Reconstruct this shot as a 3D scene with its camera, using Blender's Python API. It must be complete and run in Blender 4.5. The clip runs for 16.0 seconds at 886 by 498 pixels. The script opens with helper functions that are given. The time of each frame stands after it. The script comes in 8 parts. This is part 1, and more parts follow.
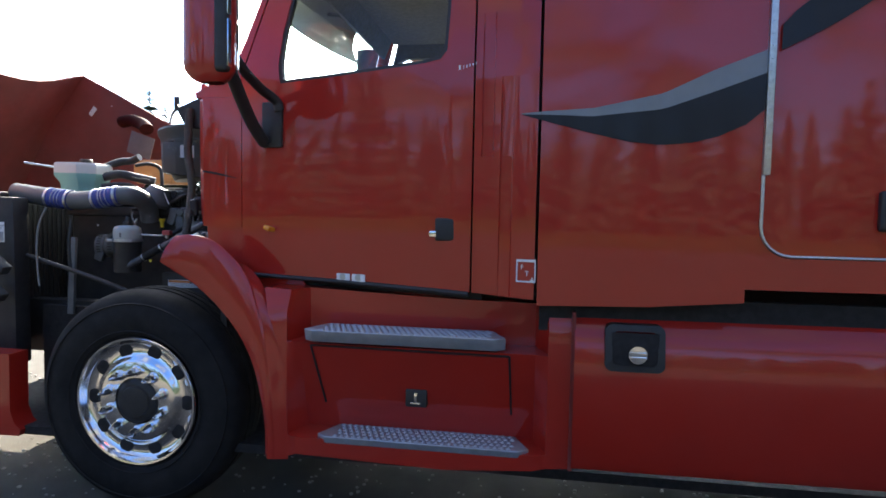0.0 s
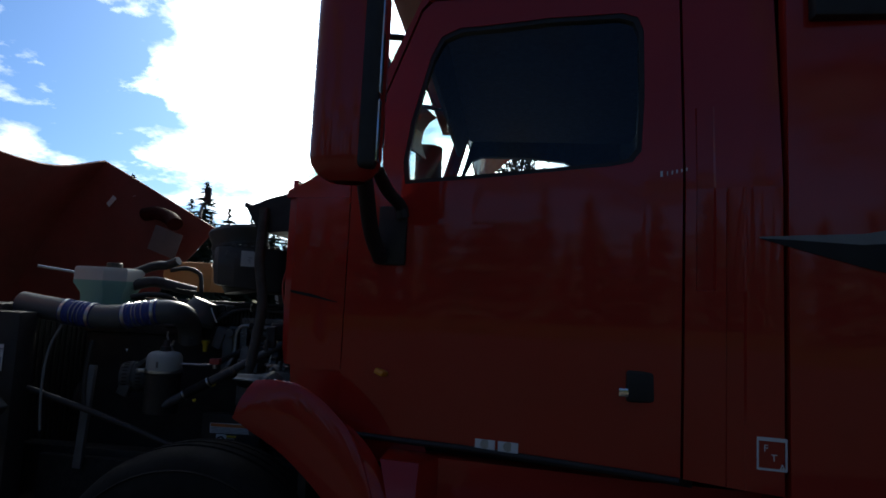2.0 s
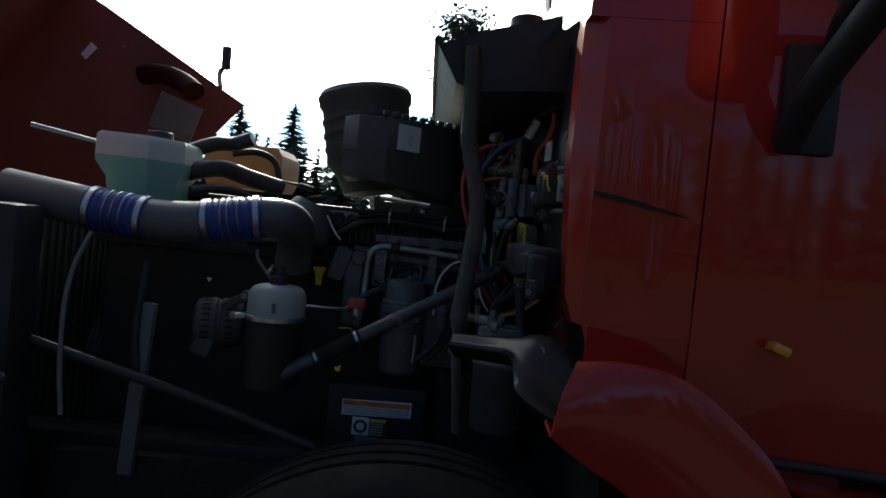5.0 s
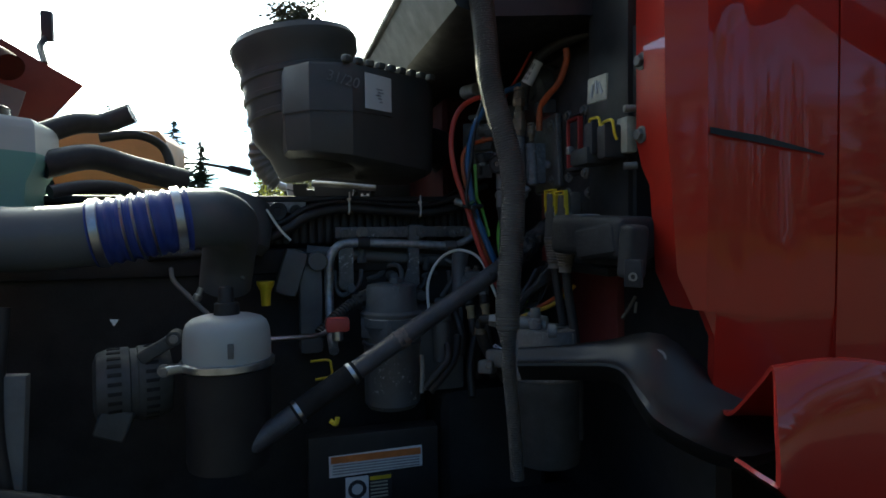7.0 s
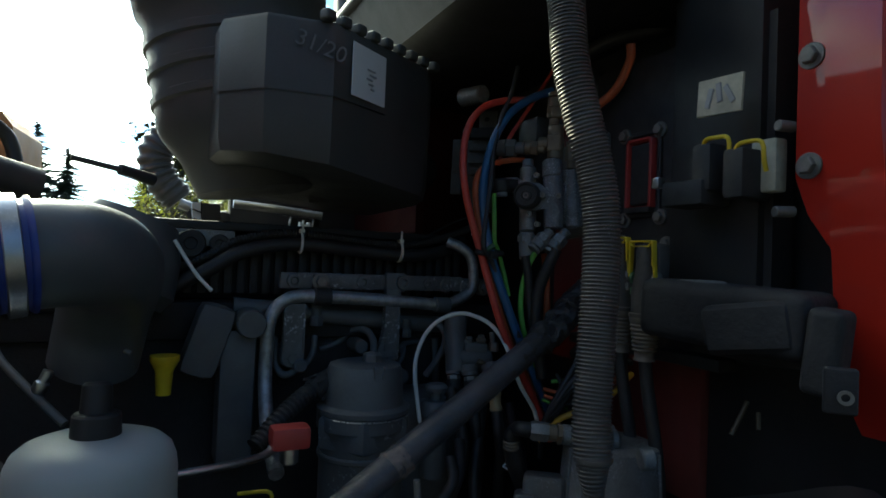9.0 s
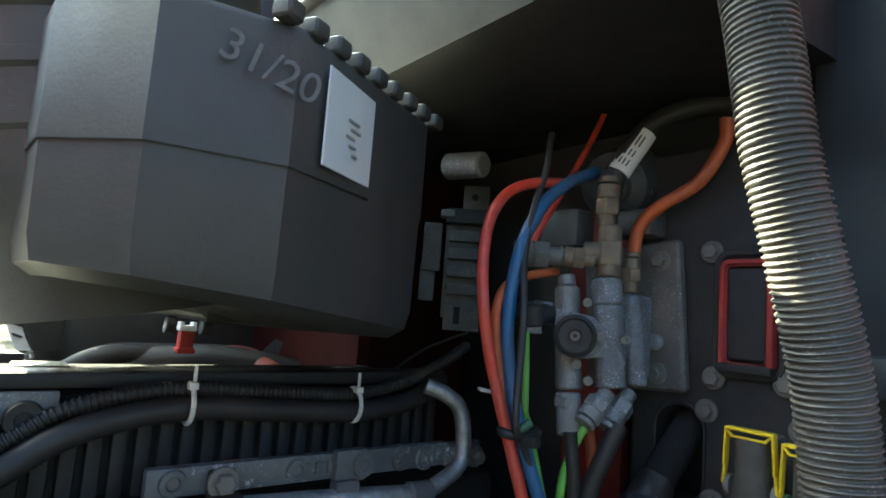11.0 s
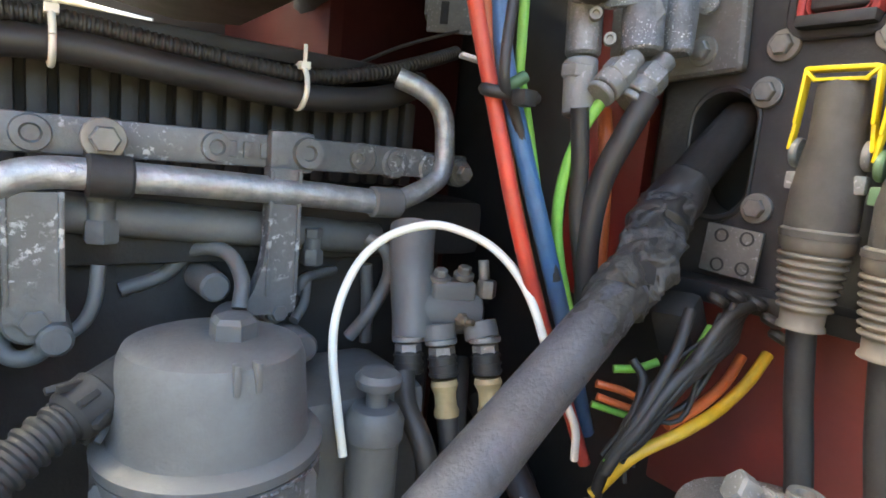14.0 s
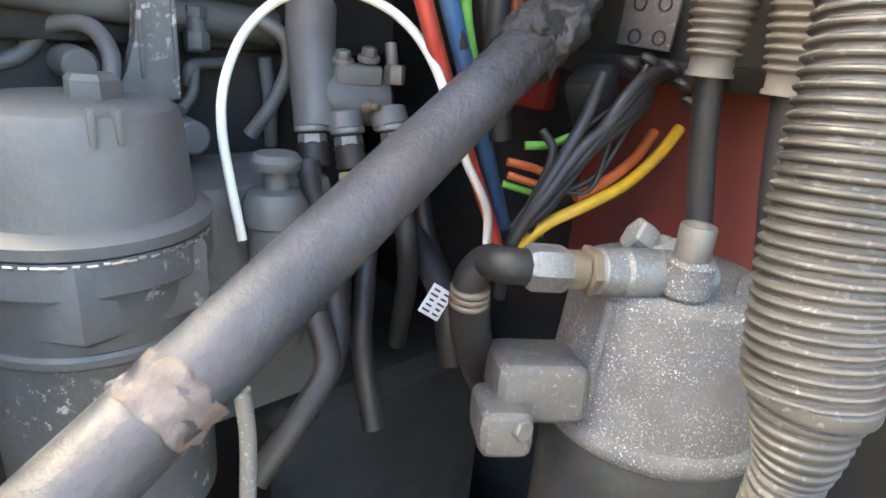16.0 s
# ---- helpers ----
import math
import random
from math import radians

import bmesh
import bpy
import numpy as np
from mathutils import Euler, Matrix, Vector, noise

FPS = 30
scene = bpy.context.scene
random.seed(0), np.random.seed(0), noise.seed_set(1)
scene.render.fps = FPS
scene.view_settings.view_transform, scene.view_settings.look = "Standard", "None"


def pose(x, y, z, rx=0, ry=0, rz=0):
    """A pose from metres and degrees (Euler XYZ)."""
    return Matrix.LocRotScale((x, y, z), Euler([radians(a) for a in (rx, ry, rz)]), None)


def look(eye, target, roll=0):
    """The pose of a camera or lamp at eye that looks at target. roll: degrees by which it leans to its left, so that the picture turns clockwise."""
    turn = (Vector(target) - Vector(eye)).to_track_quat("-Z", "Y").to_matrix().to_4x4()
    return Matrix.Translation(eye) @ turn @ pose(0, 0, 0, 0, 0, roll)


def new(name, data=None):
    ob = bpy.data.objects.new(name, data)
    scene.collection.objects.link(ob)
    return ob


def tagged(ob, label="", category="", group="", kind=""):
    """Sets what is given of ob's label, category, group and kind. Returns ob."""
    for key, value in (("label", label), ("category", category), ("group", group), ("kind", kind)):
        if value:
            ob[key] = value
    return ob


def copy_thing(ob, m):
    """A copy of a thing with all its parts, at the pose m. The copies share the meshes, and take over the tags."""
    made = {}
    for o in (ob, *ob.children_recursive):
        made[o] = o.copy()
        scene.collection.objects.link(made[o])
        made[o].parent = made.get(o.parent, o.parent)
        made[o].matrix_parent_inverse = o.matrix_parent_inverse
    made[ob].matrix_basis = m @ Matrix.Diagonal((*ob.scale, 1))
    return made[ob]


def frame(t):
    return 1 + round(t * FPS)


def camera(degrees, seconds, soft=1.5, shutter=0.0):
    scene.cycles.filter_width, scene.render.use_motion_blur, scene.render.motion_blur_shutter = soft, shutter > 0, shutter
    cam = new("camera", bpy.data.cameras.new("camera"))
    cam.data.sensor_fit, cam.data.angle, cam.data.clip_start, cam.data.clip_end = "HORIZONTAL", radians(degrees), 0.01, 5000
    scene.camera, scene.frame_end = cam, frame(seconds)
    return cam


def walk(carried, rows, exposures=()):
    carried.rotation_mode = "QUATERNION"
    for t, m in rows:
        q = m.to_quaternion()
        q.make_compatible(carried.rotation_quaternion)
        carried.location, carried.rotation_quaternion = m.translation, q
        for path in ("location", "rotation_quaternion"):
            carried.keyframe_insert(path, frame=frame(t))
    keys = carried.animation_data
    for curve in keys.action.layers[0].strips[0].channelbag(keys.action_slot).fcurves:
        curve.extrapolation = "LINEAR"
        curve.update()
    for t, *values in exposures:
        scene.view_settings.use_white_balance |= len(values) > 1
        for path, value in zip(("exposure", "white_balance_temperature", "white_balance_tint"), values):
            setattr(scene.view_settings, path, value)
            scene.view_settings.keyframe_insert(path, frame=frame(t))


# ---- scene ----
cam = camera(73.8, 16.0, soft=1.7)
PATH = [
    (0, (0.029, -0.012, 1.426), (-0.272, 1.962, 1.306), 1.1),
    (0.2, (-0.041, 0.039, 1.468), (-0.311, 2.020, 1.408), 0.1),
    (0.5, (-0.147, 0.113, 1.518), (-0.405, 2.095, 1.574), 1.5),
    (1, (-0.332, 0.223, 1.546), (-0.532, 2.206, 1.709), 1.9),
    (1.5, (-0.527, 0.34, 1.544), (-0.678, 2.33, 1.668), 2.8),
    (2, (-0.723, 0.514, 1.572), (-0.945, 2.493, 1.764), 2.7),
    (2.2, (-0.806, 0.574, 1.59), (-1.042, 2.535, 1.901), 2.8),
    (2.5, (-0.943, 0.648, 1.613), (-1.163, 2.605, 1.962), 4.4),
    (3, (-1.191, 0.761, 1.624), (-1.341, 2.724, 1.979), 4.2),
    (3.5, (-1.368, 0.89, 1.604), (-1.561, 2.853, 1.937), 4.6),
    (3.7, (-1.429, 0.966, 1.588), (-1.647, 2.93, 1.892), 3.8),
    (4, (-1.513, 1.088, 1.563), (-1.733, 3.071, 1.711), 4.6),
    (4.2, (-1.563, 1.159, 1.547), (-1.798, 3.143, 1.629), 4.7),
    (4.5, (-1.641, 1.255, 1.526), (-1.771, 3.249, 1.618), 5.5),
    (5, (-1.781, 1.405, 1.496), (-1.72, 3.403, 1.442), 5.6),
    (5.2, (-1.813, 1.448, 1.486), (-1.684, 3.443, 1.422), 5.0),
    (7.3, (-2.083, 1.864, 1.463), (-1.467, 3.765, 1.398), 0.8),
    (7.5, (-2.097, 1.885, 1.459), (-1.44, 3.771, 1.36), 2.4),
    (7.8, (-2.1, 1.946, 1.456), (-1.387, 3.811, 1.33), 1.7),
    (8, (-2.1, 2.002, 1.456), (-1.382, 3.861, 1.301), 1.7),
    (8.5, (-2.095, 2.145, 1.478), (-1.343, 3.998, 1.459), 2.6),
    (9, (-2.098, 2.255, 1.497), (-1.204, 4.043, 1.545), 2.3),
    (9.2, (-2.117, 2.296, 1.508), (-1.106, 4.021, 1.57), 2.7),
    (11.3, (-2.041, 2.631, 1.616), (-0.823, 4.2, 1.852), 4.1),
    (11.5, (-2.047, 2.636, 1.613), (-0.872, 4.234, 1.872), 4.3),
    (11.7, (-2.049, 2.653, 1.605), (-0.914, 4.285, 1.822), 5.0),
    (12, (-2.042, 2.671, 1.595), (-0.944, 4.338, 1.721), 4.9),
    (12.3, (-2.016, 2.685, 1.561), (-0.889, 4.338, 1.560), 4.4),
    (12.5, (-1.996, 2.688, 1.545), (-0.88, 4.346, 1.467), 4.7),
    (12.8, (-1.984, 2.705, 1.529), (-0.793, 4.310, 1.442), 5.1),
    (13, (-1.966, 2.7, 1.521), (-0.807, 4.324, 1.392), 5.0),
    (13.5, (-1.943, 2.701, 1.499), (-0.769, 4.305, 1.285), 5.1),
    (14, (-1.92, 2.698, 1.473), (-0.721, 4.267, 1.156), 5.4),
    (14.5, (-1.899, 2.692, 1.459), (-0.681, 4.23, 1.07), 5.0),
    (15, (-1.896, 2.687, 1.445), (-0.633, 4.167, 0.983), 5.1),
    (15.5, (-1.886, 2.682, 1.42), (-0.607, 4.097, 0.82), 5.8),
    (16, (-1.89, 2.681, 1.405), (-0.594, 4.035, 0.707), 5.1),
]
EXPO = [(0, 2.95, 7150, 8), (0.5, 1.9, 6350, 5), (1, 0.85, 6450, 4), (1.5, 0.4, 6600, 3), (2, 0.0, 6600, 4), (2.5, -0.75, 6700, 4), (3, -1.25, 6600, 6), (3.5, -1.25, 6600, 6), (4, -0.95, 6600, 3),
        (4.5, -0.2, 6750, -1), (5, 0.7, 6900, -5), (5.2, 0.9, 6900, -5), (7.3, 1.8, 7300, -9), (8, 2.25, 7600, -11), (8.5, 2.35, 7500, -12), (9, 1.45, 7200, -12), (9.2, 1.55, 7300, -12), (11.3, 3.7, 7800, -13), (12, 3.05, 8400, -14),
        (12.5, 4.2, 9600, -9), (13.5, 5.15, 11100, -2), (14.5, 5.65, 11800, 3), (16, 5.7, 11600, 1)]
walk(cam, [(t, look(e, g, r)) for t, e, g, r in PATH], EXPO)

# ---- light ----
SUN_EL, SUN_AZ = 30.0, -14.0
sun = bpy.data.lights.new("sun", "SUN")
sun.energy, sun.angle, sun.color = 4.0, radians(0.53), (1.0, 0.94, 0.84)
sun_ob = new("sun", sun)
sun_to = Vector((math.sin(radians(SUN_AZ)) * math.cos(radians(SUN_EL)), math.cos(radians(SUN_AZ)) * math.cos(radians(SUN_EL)), math.sin(radians(SUN_EL))))
sun_ob.matrix_world = look(sun_to * 40, (0, 0, 0))

world = bpy.data.worlds.new("sky")
scene.world = world
world.use_nodes = True
wt = world.node_tree
wn, wl = wt.nodes, wt.links
bg = wn["Background"]
sky = wn.new("ShaderNodeTexSky")
sky.sky_type, sky.sun_disc = "NISHITA", False
sky.sun_elevation, sky.sun_rotation = radians(SUN_EL), radians(SUN_AZ)
geo = wn.new("ShaderNodeTexCoord")
sep = wn.new("ShaderNodeSeparateXYZ")
wl.new(geo.outputs["Generated"], sep.inputs[0])


def wmath(op, a, b):
    n = wn.new("ShaderNodeMath")
    n.operation = op
    for i, v in enumerate((a, b)):
        if isinstance(v, (int, float)):
            n.inputs[i].default_value = v
        else:
            wl.new(v, n.inputs[i])
    return n.outputs[0]


# broken clouds on a level layer
up = wmath("ADD", wmath("MAXIMUM", sep.outputs[2], 0.0), 0.22)
comb = wn.new("ShaderNodeCombineXYZ")
wl.new(wmath("DIVIDE", sep.outputs[0], up), comb.inputs[0])
wl.new(wmath("DIVIDE", sep.outputs[1], up), comb.inputs[1])
cloud = wn.new("ShaderNodeTexNoise")
cloud.inputs["Scale"].default_value, cloud.inputs["Detail"].default_value, cloud.inputs["Roughness"].default_value = 1.7, 9.0, 0.58
wl.new(comb.outputs[0], cloud.inputs["Vector"])
ramp = wn.new("ShaderNodeValToRGB")
ramp.color_ramp.elements[0].position, ramp.color_ramp.elements[1].position = 0.45, 0.60
# a clear patch beside the sun, thicker cloud under it
clear = wn.new("ShaderNodeVectorMath")
clear.operation = "DOT_PRODUCT"
wl.new(geo.outputs["Generated"], clear.inputs[0])
clear.inputs[1].default_value = Vector((-0.60, 0.66, 0.45)).normalized()
gap = wmath("MULTIPLY", wmath("POWER", wmath("MAXIMUM", clear.outputs["Value"], 0.0), 16.0), -0.065)
near = wn.new("ShaderNodeVectorMath")
near.operation = "DOT_PRODUCT"
wl.new(geo.outputs["Generated"], near.inputs[0])
near.inputs[1].default_value = sun_to
bank = wmath("MULTIPLY", wmath("POWER", wmath("MAXIMUM", near.outputs["Value"], 0.0), 30.0), 0.12)
wl.new(wmath("ADD", wmath("ADD", cloud.outputs[0], gap), bank), ramp.inputs[0])
# clouds are brighter towards the sun
dot = wn.new("ShaderNodeVectorMath")
dot.operation = "DOT_PRODUCT"
wl.new(geo.outputs["Generated"], dot.inputs[0])
dot.inputs[1].default_value = sun_to
glare = wmath("POWER", wmath("MAXIMUM", dot.outputs["Value"], 0.0), 7.0)
belly = wn.new("ShaderNodeTexNoise")
belly.inputs["Scale"].default_value, belly.inputs["Detail"].default_value, belly.inputs["Roughness"].default_value = 3.3, 9.0, 0.6
wl.new(comb.outputs[0], belly.inputs["Vector"])
shade = wn.new("ShaderNodeMapRange")
shade.inputs["From Min"].default_value, shade.inputs["From Max"].default_value = 0.36, 0.58
shade.inputs["To Min"].default_value, shade.inputs["To Max"].default_value = 0.28, 1.15
wl.new(belly.outputs[0], shade.inputs["Value"])
lum = wmath("MULTIPLY", wmath("ADD", wmath("MULTIPLY", glare, 75.0), 1.6), shade.outputs[0])
ccol = wn.new("ShaderNodeMix")
ccol.data_type = "RGBA"
wl.new(ramp.outputs[0], ccol.inputs["Factor"])
deep = wn.new("ShaderNodeMix")
deep.data_type, deep.blend_type = "RGBA", "MULTIPLY"
deep.inputs["Factor"].default_value = 1.0
wl.new(sky.outputs[0], deep.inputs["A"])
deep.inputs["B"].default_value = (0.40, 0.66, 1.12, 1)
wl.new(deep.outputs["Result"], ccol.inputs["A"])
white = wn.new("ShaderNodeCombineXYZ")
for i, k in enumerate((0.97, 0.98, 1.0)):
    wl.new(wmath("MULTIPLY", lum, k), white.inputs[i])
wl.new(white.outputs[0], ccol.inputs["B"])
# the half of the sky on the sun's side is the brighter one
side = wmath("POWER", wmath("ADD", wmath("MULTIPLY", dot.outputs["Value"], 0.5), 0.5), 1.6)
tone = wn.new("ShaderNodeMix")
tone.data_type, tone.blend_type = "RGBA", "MULTIPLY"
tone.inputs["Factor"].default_value = 1.0
wl.new(ccol.outputs["Result"], tone.inputs["A"])
wl.new(wmath("ADD", wmath("MULTIPLY", side, 0.95), 0.45), tone.inputs["B"])
wl.new(tone.outputs["Result"], bg.inputs["Color"])
bg.inputs["Strength"].default_value = 0.085


# ---- materials ----
def mat(name, base, rough=0.5, metal=0.0, var=0.25, scale=30.0, bump=0.0, dust=0.0, dust_col=(0.30, 0.27, 0.23), coat=0.0, spec=0.5, speck=0.0, trans=0.0, fine=240.0, rust=0.0, chip=0.0):
    m = bpy.data.materials.new(name)
    m.use_nodes = True
    nt = m.node_tree
    nodes, links = nt.nodes, nt.links
    b = nodes["Principled BSDF"]
    b.inputs["Roughness"].default_value, b.inputs["Metallic"].default_value = rough, metal
    b.inputs["Specular IOR Level"].default_value = spec
    b.inputs["Coat Weight"].default_value, b.inputs["Coat Roughness"].default_value = coat, 0.04
    b.inputs["Transmission Weight"].default_value = trans
    tc = nodes.new("ShaderNodeTexCoord")

    def nz(sc, detail=4.0, rg=0.6):
        n = nodes.new("ShaderNodeTexNoise")
        n.inputs["Scale"].default_value, n.inputs["Detail"].default_value, n.inputs["Roughness"].default_value = sc, detail, rg
        links.new(tc.outputs["Object"], n.inputs["Vector"])
        return n.outputs[0]

    def mix(fac, a, bb):
        n = nodes.new("ShaderNodeMix")
        n.data_type = "RGBA"
        for key, v in (("Factor", fac), ("A", a), ("B", bb)):
            if hasattr(v, "is_linked"):
                links.new(v, n.inputs[key])
            else:
                n.inputs[key].default_value = v if key == "Factor" else (*v, 1)
        return n.outputs["Result"]

    def ramp(src, lo, hi, top=1.0):
        n = nodes.new("ShaderNodeMapRange")
        n.inputs["From Min"].default_value, n.inputs["From Max"].default_value, n.inputs["To Max"].default_value = lo, hi, top
        links.new(src, n.inputs["Value"])
        return n.outputs[0]

    dark = tuple(c * (1 - var) for c in base)
    lite = tuple(min(1, c * (1 + var)) for c in base)
    col = mix(ramp(nz(scale), 0.3, 0.7), dark, lite)
    col = mix(ramp(nz(fine, 3.0), 0.35, 0.75, 0.35), col, dark)
    if rust:
        col = mix(ramp(nz(scale * 0.7, 8.0, 0.7), 0.52, 0.62, rust), col, (0.20, 0.075, 0.03))
    if dust:
        col = mix(ramp(nz(scale * 0.35, 7.0, 0.65), 0.30, 0.75, dust), col, dust_col)
    if speck:
        spk = nodes.new("ShaderNodeMath")
        spk.operation = "MULTIPLY"
        links.new(ramp(nz(fine * 1.6, 1.0), 0.635, 0.665, speck), spk.inputs[0])
        links.new(ramp(nz(scale * 0.8, 3.0), 0.38, 0.62, 1.0), spk.inputs[1])
        col = mix(spk.outputs[0], col, (0.85, 0.85, 0.85))
    if chip:
        chp = nodes.new("ShaderNodeMath")
        chp.operation = "MULTIPLY"
        links.new(ramp(nz(150.0, 7.0, 0.7), 0.60 - 0.10 * chip, 0.63 - 0.10 * chip, 1.0), chp.inputs[0])
        links.new(ramp(nz(22.0, 3.0), 0.50, 0.60, 1.0), chp.inputs[1])
        col = mix(chp.outputs[0], col, (0.46, 0.47, 0.48))
    links.new(col, b.inputs["Base Color"])
    rr = ramp(nz(scale * 1.3, 6.0), 0.2, 0.8, 1.0)
    mr = nodes.new("ShaderNodeMapRange")
    mr.inputs["To Min"].default_value, mr.inputs["To Max"].default_value = max(0.02, rough * 0.75), min(1.0, rough * 1.25 + dust * 0.15)
    links.new(rr, mr.inputs["Value"])
    links.new(mr.outputs[0], b.inputs["Roughness"])
    if bump:
        bp = nodes.new("ShaderNodeBump")
        bp.inputs["Strength"].default_value, bp.inputs["Distance"].default_value = bump, 0.002
        links.new(nz(fine, 5.0, 0.65), bp.inputs["Height"])
        links.new(bp.outputs[0], b.inputs["Normal"])
    return m


RED = mat("red_paint", (0.38, 0.014, 0.007), 0.36, var=0.07, scale=3.0, coat=0.85, dust=0.05, fine=900, spec=0.15)
RED.node_tree.nodes["Principled BSDF"].inputs["Coat IOR"].default_value = 1.5
RED_IN = mat("red_inner_shell", (0.20, 0.026, 0.020), 0.62, var=0.18, scale=4.0, dust=0.18, bump=0.1, fine=150)
RED_DULL = mat("red_firewall", (0.21, 0.014, 0.010), 0.55, var=0.2, scale=9.0, dust=0.2)
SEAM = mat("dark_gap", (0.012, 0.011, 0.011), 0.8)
BLACK = mat("black_plastic", (0.015, 0.015, 0.016), 0.55, var=0.2, scale=20, bump=0.12, dust=0.05)
BLACK_D = mat("dusty_black_plastic", (0.020, 0.020, 0.022), 0.6, var=0.25, scale=26, bump=0.25, dust=0.24, dust_col=(0.105, 0.096, 0.086))
HOUSE = mat("filter_housing_plastic", (0.050, 0.051, 0.050), 0.5, var=0.12, scale=9, bump=0.25, dust=0.35, dust_col=(0.13, 0.125, 0.11))
RUBBER = mat("tyre_rubber", (0.009, 0.009, 0.0095), 0.8, var=0.2, scale=12, bump=0.2, dust=0.05, spec=0.2)
HOSE_B = mat("black_rubber_hose", (0.017, 0.016, 0.017), 0.5, var=0.25, scale=40, dust=0.24, dust_col=(0.12, 0.108, 0.096))
LOOM = mat("corrugated_loom", (0.036, 0.033, 0.031), 0.48, var=0.3, scale=30, dust=0.5, dust_col=(0.21, 0.19, 0.165), speck=0.15)
CHROME = mat("polished_aluminium", (0.82, 0.82, 0.83), 0.10, 1.0, var=0.05, scale=8)
STEEL = mat("zinc_steel", (0.55, 0.56, 0.58), 0.32, 1.0, var=0.2, scale=60, bump=0.15, dust=0.25, speck=0.3)
CAST = mat("sparkling_cast_aluminium", (0.17, 0.166, 0.163), 0.5, 0.25, var=0.2, scale=45, bump=0.7, dust=0.4, dust_col=(0.20, 0.185, 0.17), speck=0.85, fine=620)
GREY = mat("grey_engine_paint", (0.100, 0.105, 0.109), 0.5, 0.0, var=0.25, scale=18, bump=0.3, dust=0.4, dust_col=(0.20, 0.19, 0.175))
CHIPPY = mat("chipped_grey_paint", (0.115, 0.122, 0.129), 0.42, 0.2, var=0.3, scale=24, bump=0.6, dust=0.3, dust_col=(0.22, 0.21, 0.19), chip=0.5, fine=160)
ZINC = mat("mottled_zinc_pipe", (0.48, 0.49, 0.50), 0.40, 0.75, var=0.35, scale=90, bump=0.5, dust=0.45, dust_col=(0.27, 0.25, 0.22), fine=300, chip=0.3)
GREY_L = mat("dusty_light_engine_paint", (0.165, 0.168, 0.17), 0.55, 0.15, var=0.2, scale=22, bump=0.3, dust=0.5, dust_col=(0.33, 0.31, 0.28), speck=0.3)
ENGINE = mat("dark_engine_iron", (0.022, 0.022, 0.023), 0.7, 0.0, var=0.35, scale=14, bump=0.5, dust=0.35, dust_col=(0.085, 0.078, 0.068), spec=0.3)
TUBE = mat("painted_steel_tube", (0.045, 0.052, 0.068), 0.36, 0.1, var=0.5, scale=22, bump=0.55, dust=0.55, dust_col=(0.17, 0.145, 0.125), coat=0.05, rust=0.10)
PLATE = mat("dusty_grey_plate", (0.12, 0.117, 0.112), 0.6, 0.3, var=0.3, scale=40, bump=0.3, dust=0.5, dust_col=(0.19, 0.175, 0.155), speck=0.2, rust=0.12)
ALT = mat("dusty_cast_alloy", (0.060, 0.064, 0.066), 0.6, 0.3, var=0.3, scale=26, bump=0.4, dust=0.35, dust_col=(0.13, 0.12, 0.105))
BOOT = mat("dusty_tan_rubber", (0.13, 0.115, 0.098), 0.62, var=0.2, scale=40, dust=0.5, dust_col=(0.27, 0.235, 0.195))
TAR = mat("black_sealant", (0.020, 0.020, 0.022), 0.5, var=0.35, scale=40, bump=1.0, fine=150, dust=0.35, dust_col=(0.10, 0.094, 0.086))
COVER = mat("matt_black_cover", (0.024, 0.024, 0.025), 0.92, var=0.3, scale=22, bump=0.25, dust=0.2, dust_col=(0.10, 0.092, 0.08), spec=0.08)
# near-black matt red for the firewall box and the hood duct
RED_DARK = mat("very_dark_red_panel", (0.045, 0.006, 0.005), 0.85, var=0.4, scale=9.0, dust=0.25, dust_col=(0.05, 0.04, 0.035), spec=0.1)
BLACK_G = mat("glossy_black_moulding", (0.010, 0.010, 0.011), 0.34, var=0.2, scale=14, bump=0.15, dust=0.12, dust_col=(0.10, 0.095, 0.085))
TAN = mat("tan_plastic_sleeve", (0.34, 0.25, 0.12), 0.5, var=0.25, scale=50, dust=0.3)
RUST = mat("rusty_weld", (0.15, 0.135, 0.13), 0.75, var=0.4, scale=70, bump=0.9, rust=0.55, fine=160, dust=0.4, dust_col=(0.24, 0.17, 0.14))
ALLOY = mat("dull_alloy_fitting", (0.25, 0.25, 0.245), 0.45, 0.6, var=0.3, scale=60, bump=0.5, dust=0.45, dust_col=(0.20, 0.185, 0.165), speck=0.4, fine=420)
BRASS = mat("brass_fitting", (0.20, 0.155, 0.105), 0.55, 0.45, var=0.3, scale=60, bump=0.3, dust=0.5, dust_col=(0.20, 0.17, 0.14), rust=0.15)
BOLT = mat("dusty_steel_bolt", (0.22, 0.212, 0.20), 0.55, 0.6, var=0.2, scale=80, dust=0.4)
H_RED = mat("red_nylon_hose", (0.62, 0.050, 0.030), 0.36, var=0.22, scale=45, dust=0.32, dust_col=(0.20, 0.17, 0.145), fine=420)
H_ORANGE = mat("orange_nylon_hose", (0.62, 0.115, 0.030), 0.36, var=0.22, scale=45, dust=0.32, dust_col=(0.20, 0.17, 0.145), fine=420)
H_BLUE = mat("blue_nylon_hose", (0.012, 0.115, 0.27), 0.36, var=0.22, scale=45, dust=0.32, dust_col=(0.20, 0.17, 0.145), fine=420)
H_GREEN = mat("green_nylon_hose", (0.16, 0.50, 0.07), 0.36, var=0.22, scale=45, dust=0.32, dust_col=(0.20, 0.17, 0.145), fine=420)
